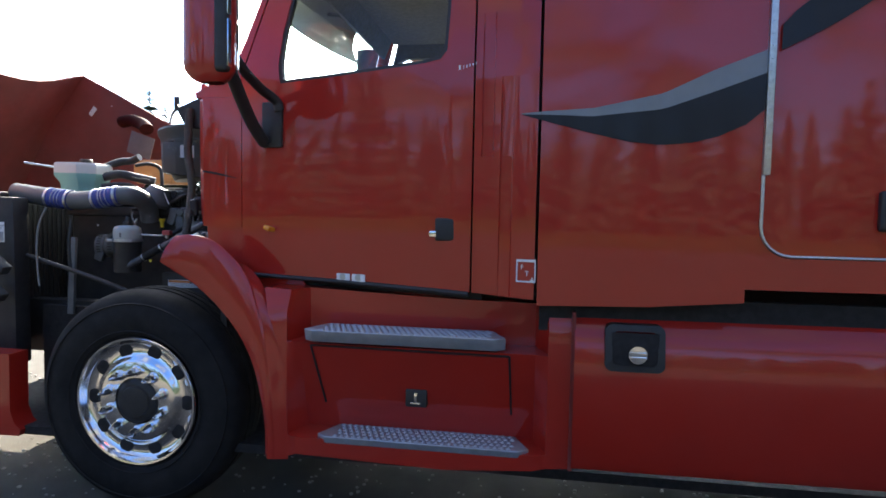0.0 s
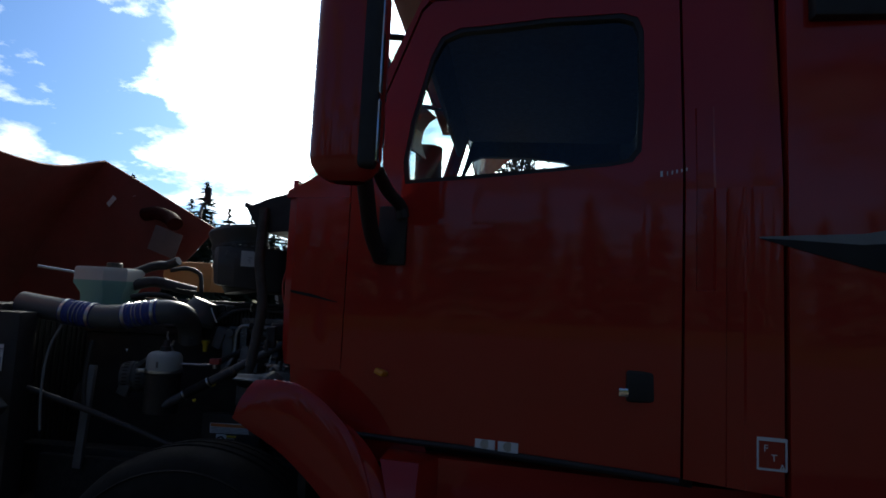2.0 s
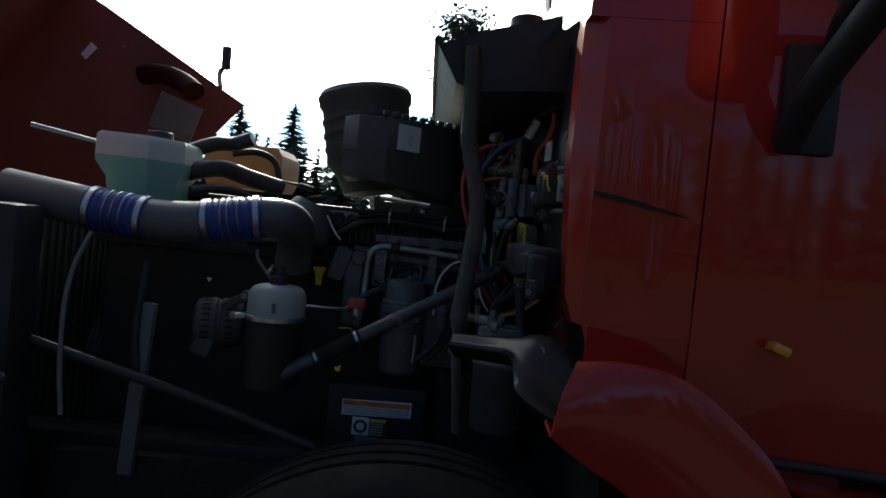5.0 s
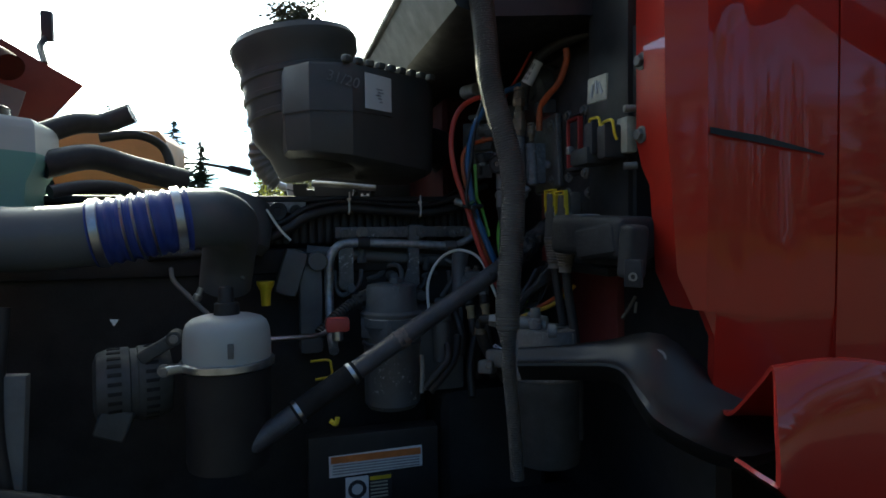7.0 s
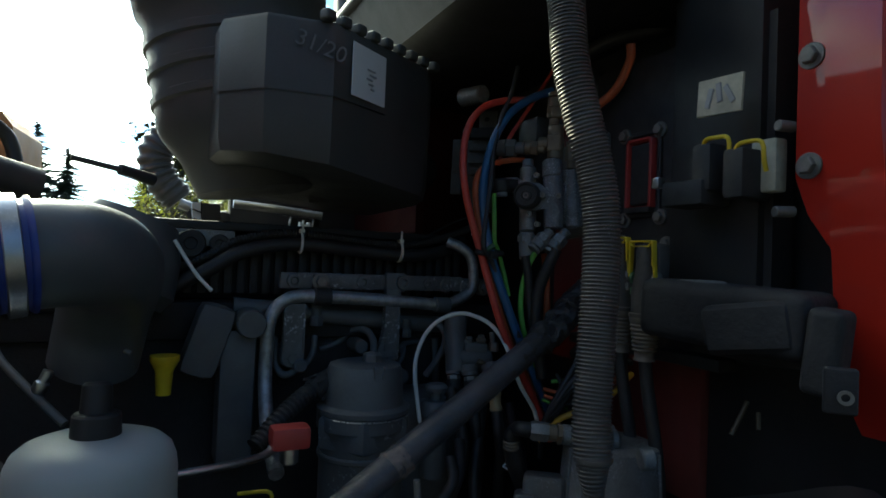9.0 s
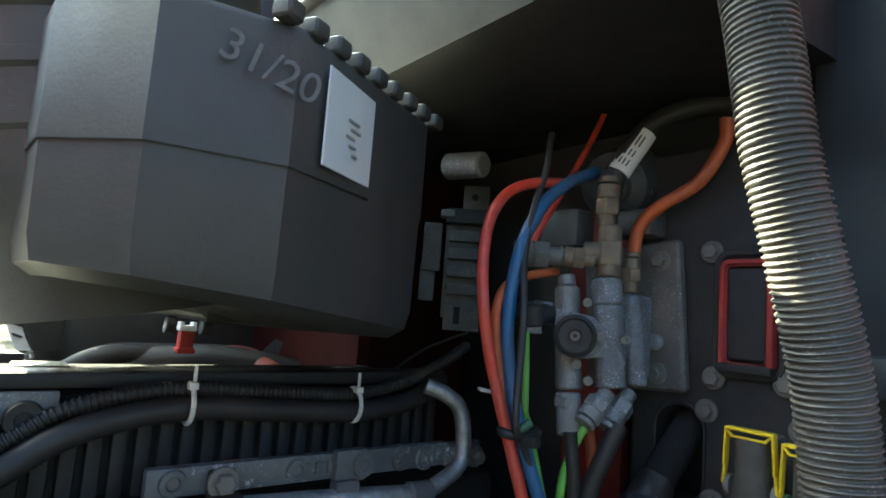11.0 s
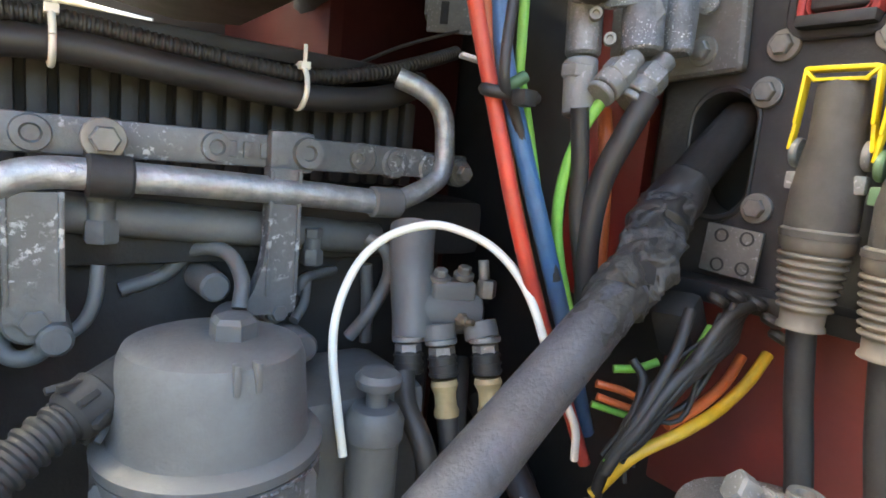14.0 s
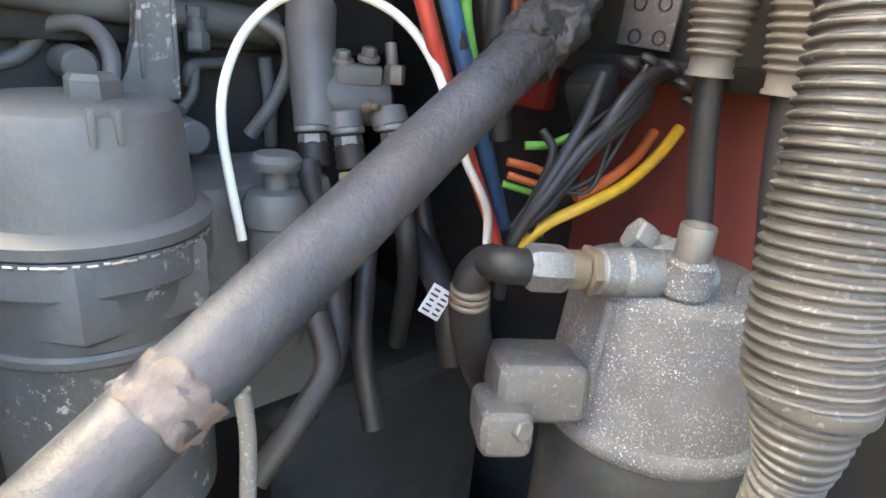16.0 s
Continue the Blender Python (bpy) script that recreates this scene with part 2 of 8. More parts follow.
H_YELLOW = mat("yellow_cable", (0.80, 0.43, 0.025), 0.42, var=0.22, scale=45, dust=0.32, dust_col=(0.20, 0.17, 0.145), fine=420)
H_WHITE = mat("white_nylon_line", (0.80, 0.78, 0.70), 0.4, var=0.05, scale=30, dust=0.06)
YELLOW = mat("yellow_latch_plastic", (0.78, 0.55, 0.025), 0.45, var=0.15, scale=60, dust=0.2, dust_col=(0.25, 0.2, 0.12))
REDPL = mat("red_plastic", (0.42, 0.034, 0.030), 0.45, var=0.15, scale=30, dust=0.18, dust_col=(0.2, 0.16, 0.13))
BLUE_SIL = mat("blue_silicone_boot", (0.018, 0.045, 0.26), 0.42, var=0.15, scale=20, dust=0.1)
PIPE_B = mat("grey_coated_pipe", (0.085, 0.095, 0.100), 0.38, var=0.12, scale=12, dust=0.3, dust_col=(0.22, 0.22, 0.21))
WHITE = mat("white_label", (0.80, 0.80, 0.80), 0.5, var=0.04, scale=20, dust=0.08)
INK = mat("dark_print", (0.04, 0.04, 0.045), 0.6)
PRINT_G = mat("grey_print", (0.35, 0.35, 0.36), 0.6)
PRINT_O = mat("orange_print", (0.70, 0.22, 0.06), 0.5)
TAGY = mat("aged_paper_tag", (0.50, 0.47, 0.36), 0.6, var=0.25, scale=45, dust=0.2)
ORANGE_B = mat("orange_tank_plastic", (0.62, 0.26, 0.07), 0.45, var=0.12, scale=12, dust=0.12)
STRIPE_G = mat("grey_reflection_stripe", (0.20, 0.21, 0.22), 0.4, var=0.05, coat=0.15)
STRIPE_K = mat("black_vinyl_stripe", (0.012, 0.011, 0.013), 0.4, var=0.05, coat=0.08, spec=0.3)
TREAD = mat("aluminium_step_tread", (0.40, 0.43, 0.47), 0.45, 0.6, var=0.15, scale=20, dust=0.25)
CLOTH = mat("dark_cab_trim", (0.035, 0.037, 0.042), 0.85, var=0.2, scale=30)
SEAL = mat("pale_seal_foam", (0.50, 0.47, 0.40), 0.7, var=0.12, scale=18, dust=0.2)
AMBER = mat("amber_lens", (0.85, 0.30, 0.02), 0.2, var=0.05, coat=0.5)
FOLIAGE = mat("conifer_needles", (0.022, 0.038, 0.020), 0.7, var=0.4, scale=0.6, fine=20)
LEAF = mat("yellow_green_leaves", (0.13, 0.14, 0.035), 0.6, var=0.4, scale=0.8, fine=15)
leaf_t = LEAF.node_tree
thin, both = leaf_t.nodes.new("ShaderNodeBsdfTranslucent"), leaf_t.nodes.new("ShaderNodeMixShader")
thin.inputs["Color"].default_value = (0.30, 0.33, 0.05, 1)
both.inputs[0].default_value = 0.45
leaf_t.links.new(leaf_t.nodes["Principled BSDF"].outputs[0], both.inputs[1])
leaf_t.links.new(thin.outputs[0], both.inputs[2])
leaf_t.links.new(both.outputs[0], leaf_t.nodes["Material Output"].inputs["Surface"])
BIRCH = mat("dull_birch_leaves", (0.055, 0.052, 0.030), 0.7, var=0.4, scale=0.8, fine=15)
BARK = mat("bark", (0.09, 0.07, 0.055), 0.85, var=0.3, scale=6, bump=0.5)
GRASS = mat("dry_grass", (0.048, 0.054, 0.018), 0.95, var=0.35, scale=0.5, fine=12, spec=0.05)

# translucent tanks: a thin milky shell over coolant
def milky(name, col, mixw):
    m = bpy.data.materials.new(name)
    m.use_nodes = True
    b = m.node_tree.nodes["Principled BSDF"]
    n = m.node_tree.nodes.new("ShaderNodeTexNoise")
    n.inputs["Scale"].default_value = 18.0
    r = m.node_tree.nodes.new("ShaderNodeMix")
    r.data_type = "RGBA"
    r.inputs["A"].default_value = (*[c * 0.88 for c in col], 1)
    r.inputs["B"].default_value = (*col, 1)
    tc = m.node_tree.nodes.new("ShaderNodeTexCoord")
    m.node_tree.links.new(tc.outputs["Object"], n.inputs["Vector"])
    m.node_tree.links.new(n.outputs[0], r.inputs["Factor"])
    m.node_tree.links.new(r.outputs["Result"], b.inputs["Base Color"])
    b.inputs["Roughness"].default_value = 0.45
    b.inputs["Subsurface Weight"].default_value = mixw
    b.inputs["Subsurface Radius"].default_value = (0.03, 0.03, 0.03)
    return m


MILK = milky("milky_white_plastic", (0.66, 0.68, 0.64), 0.35)
MILK_G = milky("dusty_grey_white_plastic", (0.44, 0.47, 0.45), 0.45)
MILK_C = milky("plastic_over_coolant", (0.24, 0.48, 0.41), 0.35)

GLASS = bpy.data.materials.new("tinted_glass")
GLASS.use_nodes = True
gn, gk = GLASS.node_tree.nodes, GLASS.node_tree.links
clear_g, gloss_g, edge_g, pane_g = gn.new("ShaderNodeBsdfTransparent"), gn.new("ShaderNodeBsdfGlossy"), gn.new("ShaderNodeLayerWeight"), gn.new("ShaderNodeMixShader")
clear_g.inputs["Color"].default_value = (0.84, 0.93, 0.91, 1)
gloss_g.inputs["Roughness"].default_value = 0.015
steep_g, part_g = gn.new("ShaderNodeMath"), gn.new("ShaderNodeMath")
steep_g.operation, part_g.operation = "POWER", "MULTIPLY_ADD"
steep_g.inputs[1].default_value = 5.0
part_g.inputs[1].default_value, part_g.inputs[2].default_value = 0.9, 0.055
gk.new(edge_g.outputs["Facing"], steep_g.inputs[0])
gk.new(steep_g.outputs[0], part_g.inputs[0])
gk.new(part_g.outputs[0], pane_g.inputs[0])
gk.new(clear_g.outputs[0], pane_g.inputs[1])
gk.new(gloss_g.outputs[0], pane_g.inputs[2])
gk.new(pane_g.outputs[0], gn["Material Output"].inputs["Surface"])

GROUND = mat("worn_gravelly_asphalt", (0.050, 0.046, 0.039), 0.95, spec=0.12, var=0.35, scale=3.0, bump=1.0, fine=70, dust=0.3, dust_col=(0.095, 0.086, 0.07))


# ---- building helpers ----
def part(name, bm, material, parent=None, label="", smooth=True, sharp=0.6):
    me = bpy.data.meshes.new(name)
    bmesh.ops.recalc_face_normals(bm, faces=bm.faces[:])
    if smooth:
        for f in bm.faces:
            f.smooth = True
        for e in bm.edges:
            if len(e.link_faces) == 2 and e.calc_face_angle(0) > sharp:
                e.smooth = False
    bm.to_mesh(me)
    bm.free()
    me.materials.append(material)
    ob = new(name, me)
    if parent:
        ob.parent = parent
        ob.matrix_parent_inverse = parent_world(parent).inverted()
    if label:
        ob["label"] = label
    return ob


def parent_world(ob):
    return Matrix() if ob.parent else ob.matrix_basis.copy()


def thing(name, at, label, category, group="", kind=""):
    ob = new(name)
    ob.empty_display_size = 0.05
    ob.location = at
    return tagged(ob, label, category, group, kind)


def solo(name, bm, material, label, category, group="", kind="", smooth=True):
    return tagged(part(name, bm, material, None, "", smooth), label, category, group, kind)


def BM():
    return bmesh.new()


def frame_of(d):
    d = Vector(d).normalized()
    a = Vector((0, 0, 1)) if abs(d.z) < 0.9 else Vector((1, 0, 0))
    u = d.cross(a).normalized()
    return u, d.cross(u).normalized(), d


def box(bm, x0, x1, y0, y1, z0, z1, bev=0.0, seg=2):
    return obox(bm, ((x0 + x1) / 2, (y0 + y1) / 2, (z0 + z1) / 2), (x1 - x0, y1 - y0, z1 - z0), None, bev, seg)


def obox(bm, c, size, rot=None, bev=0.0, seg=2):
    m = Matrix.Translation(c) @ (rot.to_4x4() if rot else Matrix()) @ Matrix.Diagonal((*size, 1))
    vs = bmesh.ops.create_cube(bm, size=1, matrix=m)["verts"]
    if bev:
        es = list({e for v in vs for e in v.link_edges})
        bmesh.ops.bevel(bm, geom=es, offset=min(bev, 0.48 * min(abs(s) for s in size)), segments=seg, affect="EDGES", profile=0.6)


def axes(x, y):
    """Rotation whose first two columns run along x and y."""
    x = Vector(x).normalized()
    z = x.cross(Vector(y)).normalized()
    return Matrix((x, z.cross(x), z)).transposed()


def lathe(bm, profile, base, axis=(0, 0, 1), seg=28, caps=True):
    u, v, d = frame_of(axis)
    base = Vector(base)
    rings = []
    for r, h in profile:
        rings.append([bm.verts.new(base + d * h + (u * math.cos(2 * math.pi * k / seg) + v * math.sin(2 * math.pi * k / seg)) * max(r, 1e-4)) for k in range(seg)])
    for a, b in zip(rings[:-1], rings[1:]):
        for k in range(seg):
            bm.faces.new((a[k], a[(k + 1) % seg], b[(k + 1) % seg], b[k]))
    if caps:
        bm.faces.new(rings[0])
        bm.faces.new(rings[-1])


def cyl(bm, p0, p1, r0, r1=None, seg=20, edge=0.0):
    p0, p1 = Vector(p0), Vector(p1)
    h, r1 = (p1 - p0).length, r0 if r1 is None else r1
    prof = [(r0 - edge, 0), (r0, edge), (r1, h - edge), (r1 - edge, h)] if edge else [(r0, 0), (r1, h)]
    lathe(bm, prof, p0, p1 - p0, seg)


def hexa(bm, p, axis, r, h):
    lathe(bm, [(r * 0.9, 0), (r, h * 0.12), (r, h * 0.85), (r * 0.86, h)], p, axis, 6)


def bolt(bm, p, axis, r=0.007, h=0.006):
    p, a = Vector(p), Vector(axis).normalized()
    cyl(bm, p - a * 0.002, p + a * 0.0022, r * 1.5, seg=20, edge=0.0006)
    hexa(bm, p + a * 0.002, a, r, h)


def spline(pts, n):
    pts = [Vector(p) for p in pts]
    out = []
    for i in range(len(pts) - 1):
        a, b = pts[i], pts[i + 1]
        p, q = pts[i - 1] if i else a * 2 - b, pts[i + 2] if i + 2 < len(pts) else b * 2 - a
        for k in range(n):
            t = k / n
            out.append(0.5 * ((2 * a) + (b - p) * t + (2 * p - 5 * a + 4 * b - q) * t * t + (3 * a - p - 3 * b + q) * t ** 3))
    return out + [pts[-1]]


def tube(bm, pts, r, seg=10, n=6, rib=0.0, pitch=0.0, taper=None):
    """A round hose along a smooth line; rib and pitch give it corrugations."""
    line, seg = spline(pts, n), max(seg, 12)
    if pitch:
        acc = [0.0]
        for a, b in zip(line[:-1], line[1:]):
            acc.append(acc[-1] + (b - a).length)
        steps = max(4, int(acc[-1] / pitch * 6))
        fine, j = [], 0
        for k in range(steps + 1):
            s = acc[-1] * k / steps
            while j < len(acc) - 2 and acc[j + 1] < s:
                j += 1
            w = (s - acc[j]) / max(1e-9, acc[j + 1] - acc[j])
            fine.append(line[j].lerp(line[j + 1], min(1, w)))
        line = fine
    prev, rings = None, []
    for i, p in enumerate(line):
        d = (line[min(i + 1, len(line) - 1)] - line[max(i - 1, 0)]).normalized()
        if prev is None:
            u, v, _ = frame_of(d)
        else:
            u = (prev - d * prev.dot(d)).normalized()
            v = d.cross(u)
        prev = u
        rr = r * (1 if taper is None else 1 + (taper - 1) * i / (len(line) - 1))
        if pitch:
            rr -= rib * (0.0, 0.15, 0.9, 1.0, 0.9, 0.15)[i % 6]
        rings.append([bm.verts.new(p + (u * math.cos(2 * math.pi * k / seg) + v * math.sin(2 * math.pi * k / seg)) * rr) for k in range(seg)])
    for a, b in zip(rings[:-1], rings[1:]):
        for k in range(seg):
            bm.faces.new((a[k], a[(k + 1) % seg], b[(k + 1) % seg], b[k]))
    bm.faces.new(rings[0])
    bm.faces.new(rings[-1])


def calm(pts):
    """The same run with its kinks taken out, ends kept."""
    p = [Vector(q) for q in pts]
    for _ in range(2):
        p = [p[0]] + [p[k] * 0.5 + (p[k - 1] + p[k + 1]) * 0.25 for k in range(1, len(p) - 1)] + [p[-1]]
    return p


def hose(name, pts, r, material, label, category="hose", group="", **kw):
    if category == "air line" and len(pts) > 7 and material is not H_WHITE:
        pts = calm(pts)
    bm = BM()
    tube(bm, pts, r, **kw)
    return solo(name, bm, material, label, category, group)


def fill(bm, outer, holes=()):
    """A flat face in x and z with holes cut out, as triangles."""
    es = []
    for loop in (outer, *holes):
        vs = [bm.verts.new((p[0], 0, p[-1])) for p in loop]
        es += [bm.edges.new((vs[i], vs[(i + 1) % len(vs)])) for i in range(len(vs))]
    bmesh.ops.triangle_fill(bm, use_beauty=True, use_dissolve=False, edges=es)


def skin(outer, holes, ymap, thick, xcuts=(), zcuts=()):
    """A sheet-metal panel: an outline in x and z, bent by ymap(x, z), with thickness inwards."""
    bm = BM()
    fill(bm, outer, holes)
    for c in xcuts:
        bmesh.ops.bisect_plane(bm, geom=bm.verts[:] + bm.edges[:] + bm.faces[:], plane_co=(c, 0, 0), plane_no=(1, 0, 0))
    for c in zcuts:
        bmesh.ops.bisect_plane(bm, geom=bm.verts[:] + bm.edges[:] + bm.faces[:], plane_co=(0, 0, c), plane_no=(0, 0, 1))
    for v in bm.verts:
        v.co.y = ymap(v.co.x, v.co.z)
    rim = [e for e in bm.edges if len(e.link_faces) == 1]
    ret = bmesh.ops.extrude_edge_only(bm, edges=rim)
    for v in (g for g in ret["geom"] if isinstance(g, bmesh.types.BMVert)):
        v.co.y += thick
    return bm


def rounded(x0, x1, z0, z1, r, n=5):
    """A rectangle with round corners, in x and z."""
    out = []
    for cx, cz, a in ((x1 - r, z1 - r, 0), (x0 + r, z1 - r, 90), (x0 + r, z0 + r, 180), (x1 - r, z0 + r, 270)):
        out += [(cx + r * math.cos(radians(a + 90 * k / n)), cz + r * math.sin(radians(a + 90 * k / n))) for k in range(n + 1)]
    return out


def loft(rows, thick=0.0, close=False):
    """A surface through rows of points, with thickness along its normals."""
    bm = BM()
    grid = [[bm.verts.new(p) for p in row] for row in rows]
    for a, b in zip(grid[:-1], grid[1:]):
        m = len(a) if close else len(a) - 1
        for k in range(m):
            bm.faces.new((a[k], a[(k + 1) % len(a)], b[(k + 1) % len(b)], b[k]))
    bmesh.ops.recalc_face_normals(bm, faces=bm.faces[:])
    if thick:
        bmesh.ops.solidify(bm, geom=bm.faces[:], thickness=thick)
    return bm


def text_bm(body, size, m, depth=0.0006):
    cu = bpy.data.curves.new("writing", "FONT")
    cu.body, cu.size, cu.align_x, cu.align_y, cu.extrude = body, size, "CENTER", "CENTER", depth
    ob = bpy.data.objects.new("writing", cu)
    scene.collection.objects.link(ob)
    me = bpy.data.meshes.new_from_object(ob.evaluated_get(bpy.context.evaluated_depsgraph_get()))
    bpy.data.objects.remove(ob)
    me.transform(m)
    bm = BM()
    bm.from_mesh(me)
    return bm


# ---- ground ----
bm = BM()
N = 60
g = [[bm.verts.new((sx * (abs(sx) ** 2.2) * 1500, sy * (abs(sy) ** 2.2) * 1500, 0)) for sx in np.linspace(-1, 1, N)] for sy in np.linspace(-1, 1, N)]
for i in range(N - 1):
    for j in range(N - 1):
        bm.faces.new((g[i][j], g[i][j + 1], g[i + 1][j + 1], g[i + 1][j]))
for v in bm.verts:
    if v.co.length < 30:
        v.co.z = 0.012 * noise.noise(v.co * 0.9)
    v.co.z -= 0.012
solo("ground", bm, GROUND, "worn gravelly asphalt yard lit by low sun", "ground", kind="structure")
bm = BM()
for k in range(24):
    a0, a1 = 2 * math.pi * k / 24, 2 * math.pi * (k + 1) / 24
    q = [(math.cos(a) * r, math.sin(a) * r, z) for a, r, z in ((a0, 24, 0.0), (a1, 24, 0.0), (a1, 36, 0.35), (a0, 36, 0.35))]
    q2 = [(math.cos(a) * r, math.sin(a) * r, z) for a, r, z in ((a0, 36, 0.35), (a1, 36, 0.35), (a1, 900, 0.4), (a0, 900, 0.4))]
    for quad in (q, q2):
        bm.faces.new([bm.verts.new(p) for p in quad])
bmesh.ops.remove_doubles(bm, verts=bm.verts[:], dist=0.001)
solo("grass_verge", bm, GRASS, "dry yellow-green grass bank around the yard", "grass", kind="structure")

rnd = random.Random(4)
bm = BM()
for _ in range(2600):
    x, y = rnd.uniform(-4.2, 1.5), rnd.uniform(0.8, 5.2)
    s = rnd.uniform(0.004, 0.013)
    vs = bmesh.ops.create_icosphere(bm, subdivisions=1, radius=s, matrix=Matrix.Translation((x, y, s * 0.3)) @ Matrix.Diagonal((1, rnd.uniform(0.7, 1.2), 0.6, 1)))
STONE = mat("small_stones", (0.26, 0.24, 0.21), 0.85, var=0.4, scale=8)
solo("gravel", bm, STONE, "loose small stones scattered on the yard", "gravel", kind="stuff")

# ---- the truck ----
truck = thing("semi_truck", (-0.5, 3.4, 0), "red semi truck tractor with sleeper cab and tilted-open hood", "truck")


def yc(x):
    return float(np.interp(x, [-1.62, -1.45, -1.08, -0.8, -0.32, -0.03, 0.06], [2.53, 2.51, 2.462, 2.435, 2.338, 2.25, 2.235]))


def ycab(x, z):
    return yc(x) + max(0.0, z - 2.02) * 0.10 + 0.012 * max(0.0, 1.5 - z)


xs = [-1.45, -1.3, -1.15, -1.0, -0.85, -0.7, -0.55, -0.4, -0.3, -0.2, -0.1, -0.03]
zs = [1.2, 1.35, 1.5, 1.7, 1.85, 2.02, 2.2, 2.4]
# front pillar panel, with two pressed grooves
pil = [(-1.508, 1.52), (-1.514, 1.64), (-1.515, 1.80), (-1.514, 1.9295), (-1.2755, 1.9295), (-1.2755, 1.345), (-1.36, 1.335), (-1.487, 1.35), (-1.502, 1.40)]


def ypil(x, z):
    y = ycab(x, z) + 0.004 * (1 - min(1, abs(x + 1.44) / 0.025)) * (1.42 < z < 1.75) + 0.004 * (1 - min(1, abs(x + 1.36) / 0.025)) * (1.45 < z < 1.72)
    return y + max(0.0, -1.475 - x) * 0.9


bm = skin(pil, (), ypil, 0.05, [-1.505, -1.495, -1.485, -1.475, -1.465, -1.455, -1.44, -1.425, -1.415, -1.385, -1.36, -1.335, -1.32], [1.43, 1.46, 1.7, 1.74, 1.76])
part("front_pillar_panel", bm, RED, truck)
bm = BM()
bm.faces.new([bm.verts.new((x, ycab(x, z) - 0.004, z)) for x, z in ((-1.475, 1.595), (-1.30, 1.566), (-1.30, 1.569), (-1.40, 1.593), (-1.475, 1.604))])
part("grip_recess", bm, STRIPE_K, truck)

# the door, its window opening and glass
WIN = [(-1.082, 1.978), (-0.75, 2.004), (-0.42, 2.028), (-0.355, 2.04), (-0.328, 2.075), (-0.318, 2.25), (-0.318, 2.48), (-0.335, 2.53), (-0.38, 2.55), (-0.62, 2.56), (-0.92, 2.55), (-0.985, 2.52), (-1.02, 2.44), (-1.075, 2.20), (-1.092, 2.06)]
DOOR = [(-1.272, 1.145), (-0.216, 1.115), (-0.216, 2.60), (-0.26, 2.66), (-1.02, 2.66), (-1.06, 2.62), (-1.272, 2.02)]
door = part("door", skin(DOOR, [WIN], ycab, 0.055, xs, zs), RED, truck, "red door with worn name decal")
jamb = [(-1.30, 1.10), (-0.17, 1.08), (-0.17, 2.69), (-1.06, 2.69), (-1.10, 2.63), (-1.30, 2.04)]
bigw = [(-0.70 + (x + 0.70) * 1.06, 2.27 + (z - 2.27) * 1.08) for x, z in WIN]
part("door_jamb", skin(jamb, [bigw], lambda x, z: ycab(x, z) + 0.058, 0.02, xs, zs), SEAM, truck)
cxw, czw = -0.70, 2.27
inner = [(cxw + (x - cxw) * 0.965, czw + (z - czw) * 0.945) for x, z in WIN]
part("window_seal", skin(WIN, [inner], lambda x, z: ycab(x, z) + 0.004, 0.03, xs, zs), BLACK, door)
wg = part("window_glass", skin(inner, (), lambda x, z: ycab(x, z) + 0.018, 0.004, xs, zs), GLASS, door)
wg.visible_shadow = False
bm = BM()
hx, hz = -0.312, 1.362
box(bm, hx - 0.052, hx + 0.052, yc(hx) - 0.006, yc(hx) + 0.02, hz - 0.046, hz + 0.046, 0.012, 3)
hd = part("door_handle", bm, BLACK, door, "black recessed paddle handle")
bm = BM()
box(bm, hx - 0.075, hx - 0.03, yc(hx - 0.05) - 0.016, yc(hx - 0.05) + 0.004, hz - 0.032, hz - 0.006, 0.005)
part("handle_grip", bm, CHROME, hd)
# black tube along the door bottom, thickened to stand for the shadow band there
bm = BM()
tube(bm, [(x, ycab(x, 1.135) - 0.003, 1.137 - 0.028 * (x + 1.272)) for x in np.linspace(-1.26, -0.22, 8)], 0.010, 8)
part("door_bottom_seal", bm, BLACK, door)
for sx in (-0.776, -0.704):
    slant = axes((1, (ycab(sx + 0.03, 1.14) - ycab(sx - 0.03, 1.14)) / 0.06, 0), (0, 0, 1))
    y_ = ycab(sx, 1.142) - 0.007
    bm = BM()
    obox(bm, (sx, y_, 1.142), (0.064, 0.036, 0.003), slant, 0.001)
    b = part("sticker", bm, WHITE, door, "small white round-logo sticker")
    bm = BM()
    cyl(bm, (sx, y_ - 0.0035, 1.146), (sx, y_ - 0.001, 1.146), 0.0145, seg=20)
    part("sticker_disc", bm, SEAL, b)
m = Matrix.Translation((-0.272, ycab(-0.272, 1.93) - 0.002, 1.99)) @ Matrix.Rotation(radians(-17), 4, "Z") @ Matrix.Rotation(radians(90), 4, "X") @ Matrix.Rotation(radians(12), 4, "Z")
bm = BM()
for k, (w, h) in enumerate(((0.007, 0.018), (0.0025, 0.013), (0.0045, 0.011), (0.004, 0.011), (0.0045, 0.010), (0.0035, 0.010))):
    obox(bm, m @ (Vector((0.0135 * k + (0.003 if k else 0), h / 2, 0))), (w, h, 0.0008), m.to_3x3() @ Matrix.Rotation(radians(-14), 3, "Z"), 0.0)
part("script_bars", bm, WHITE, door, "small white script bars")

# rear quarter of the cab with its pressed grooves
def yq(x, z):
    return ycab(x, z) + 0.008 * (abs(x + 0.155) < 0.022) * (1.65 < z < 2.2) + 0.008 * (abs(x + 0.08) < 0.022) * (1.45 < z < 1.95)


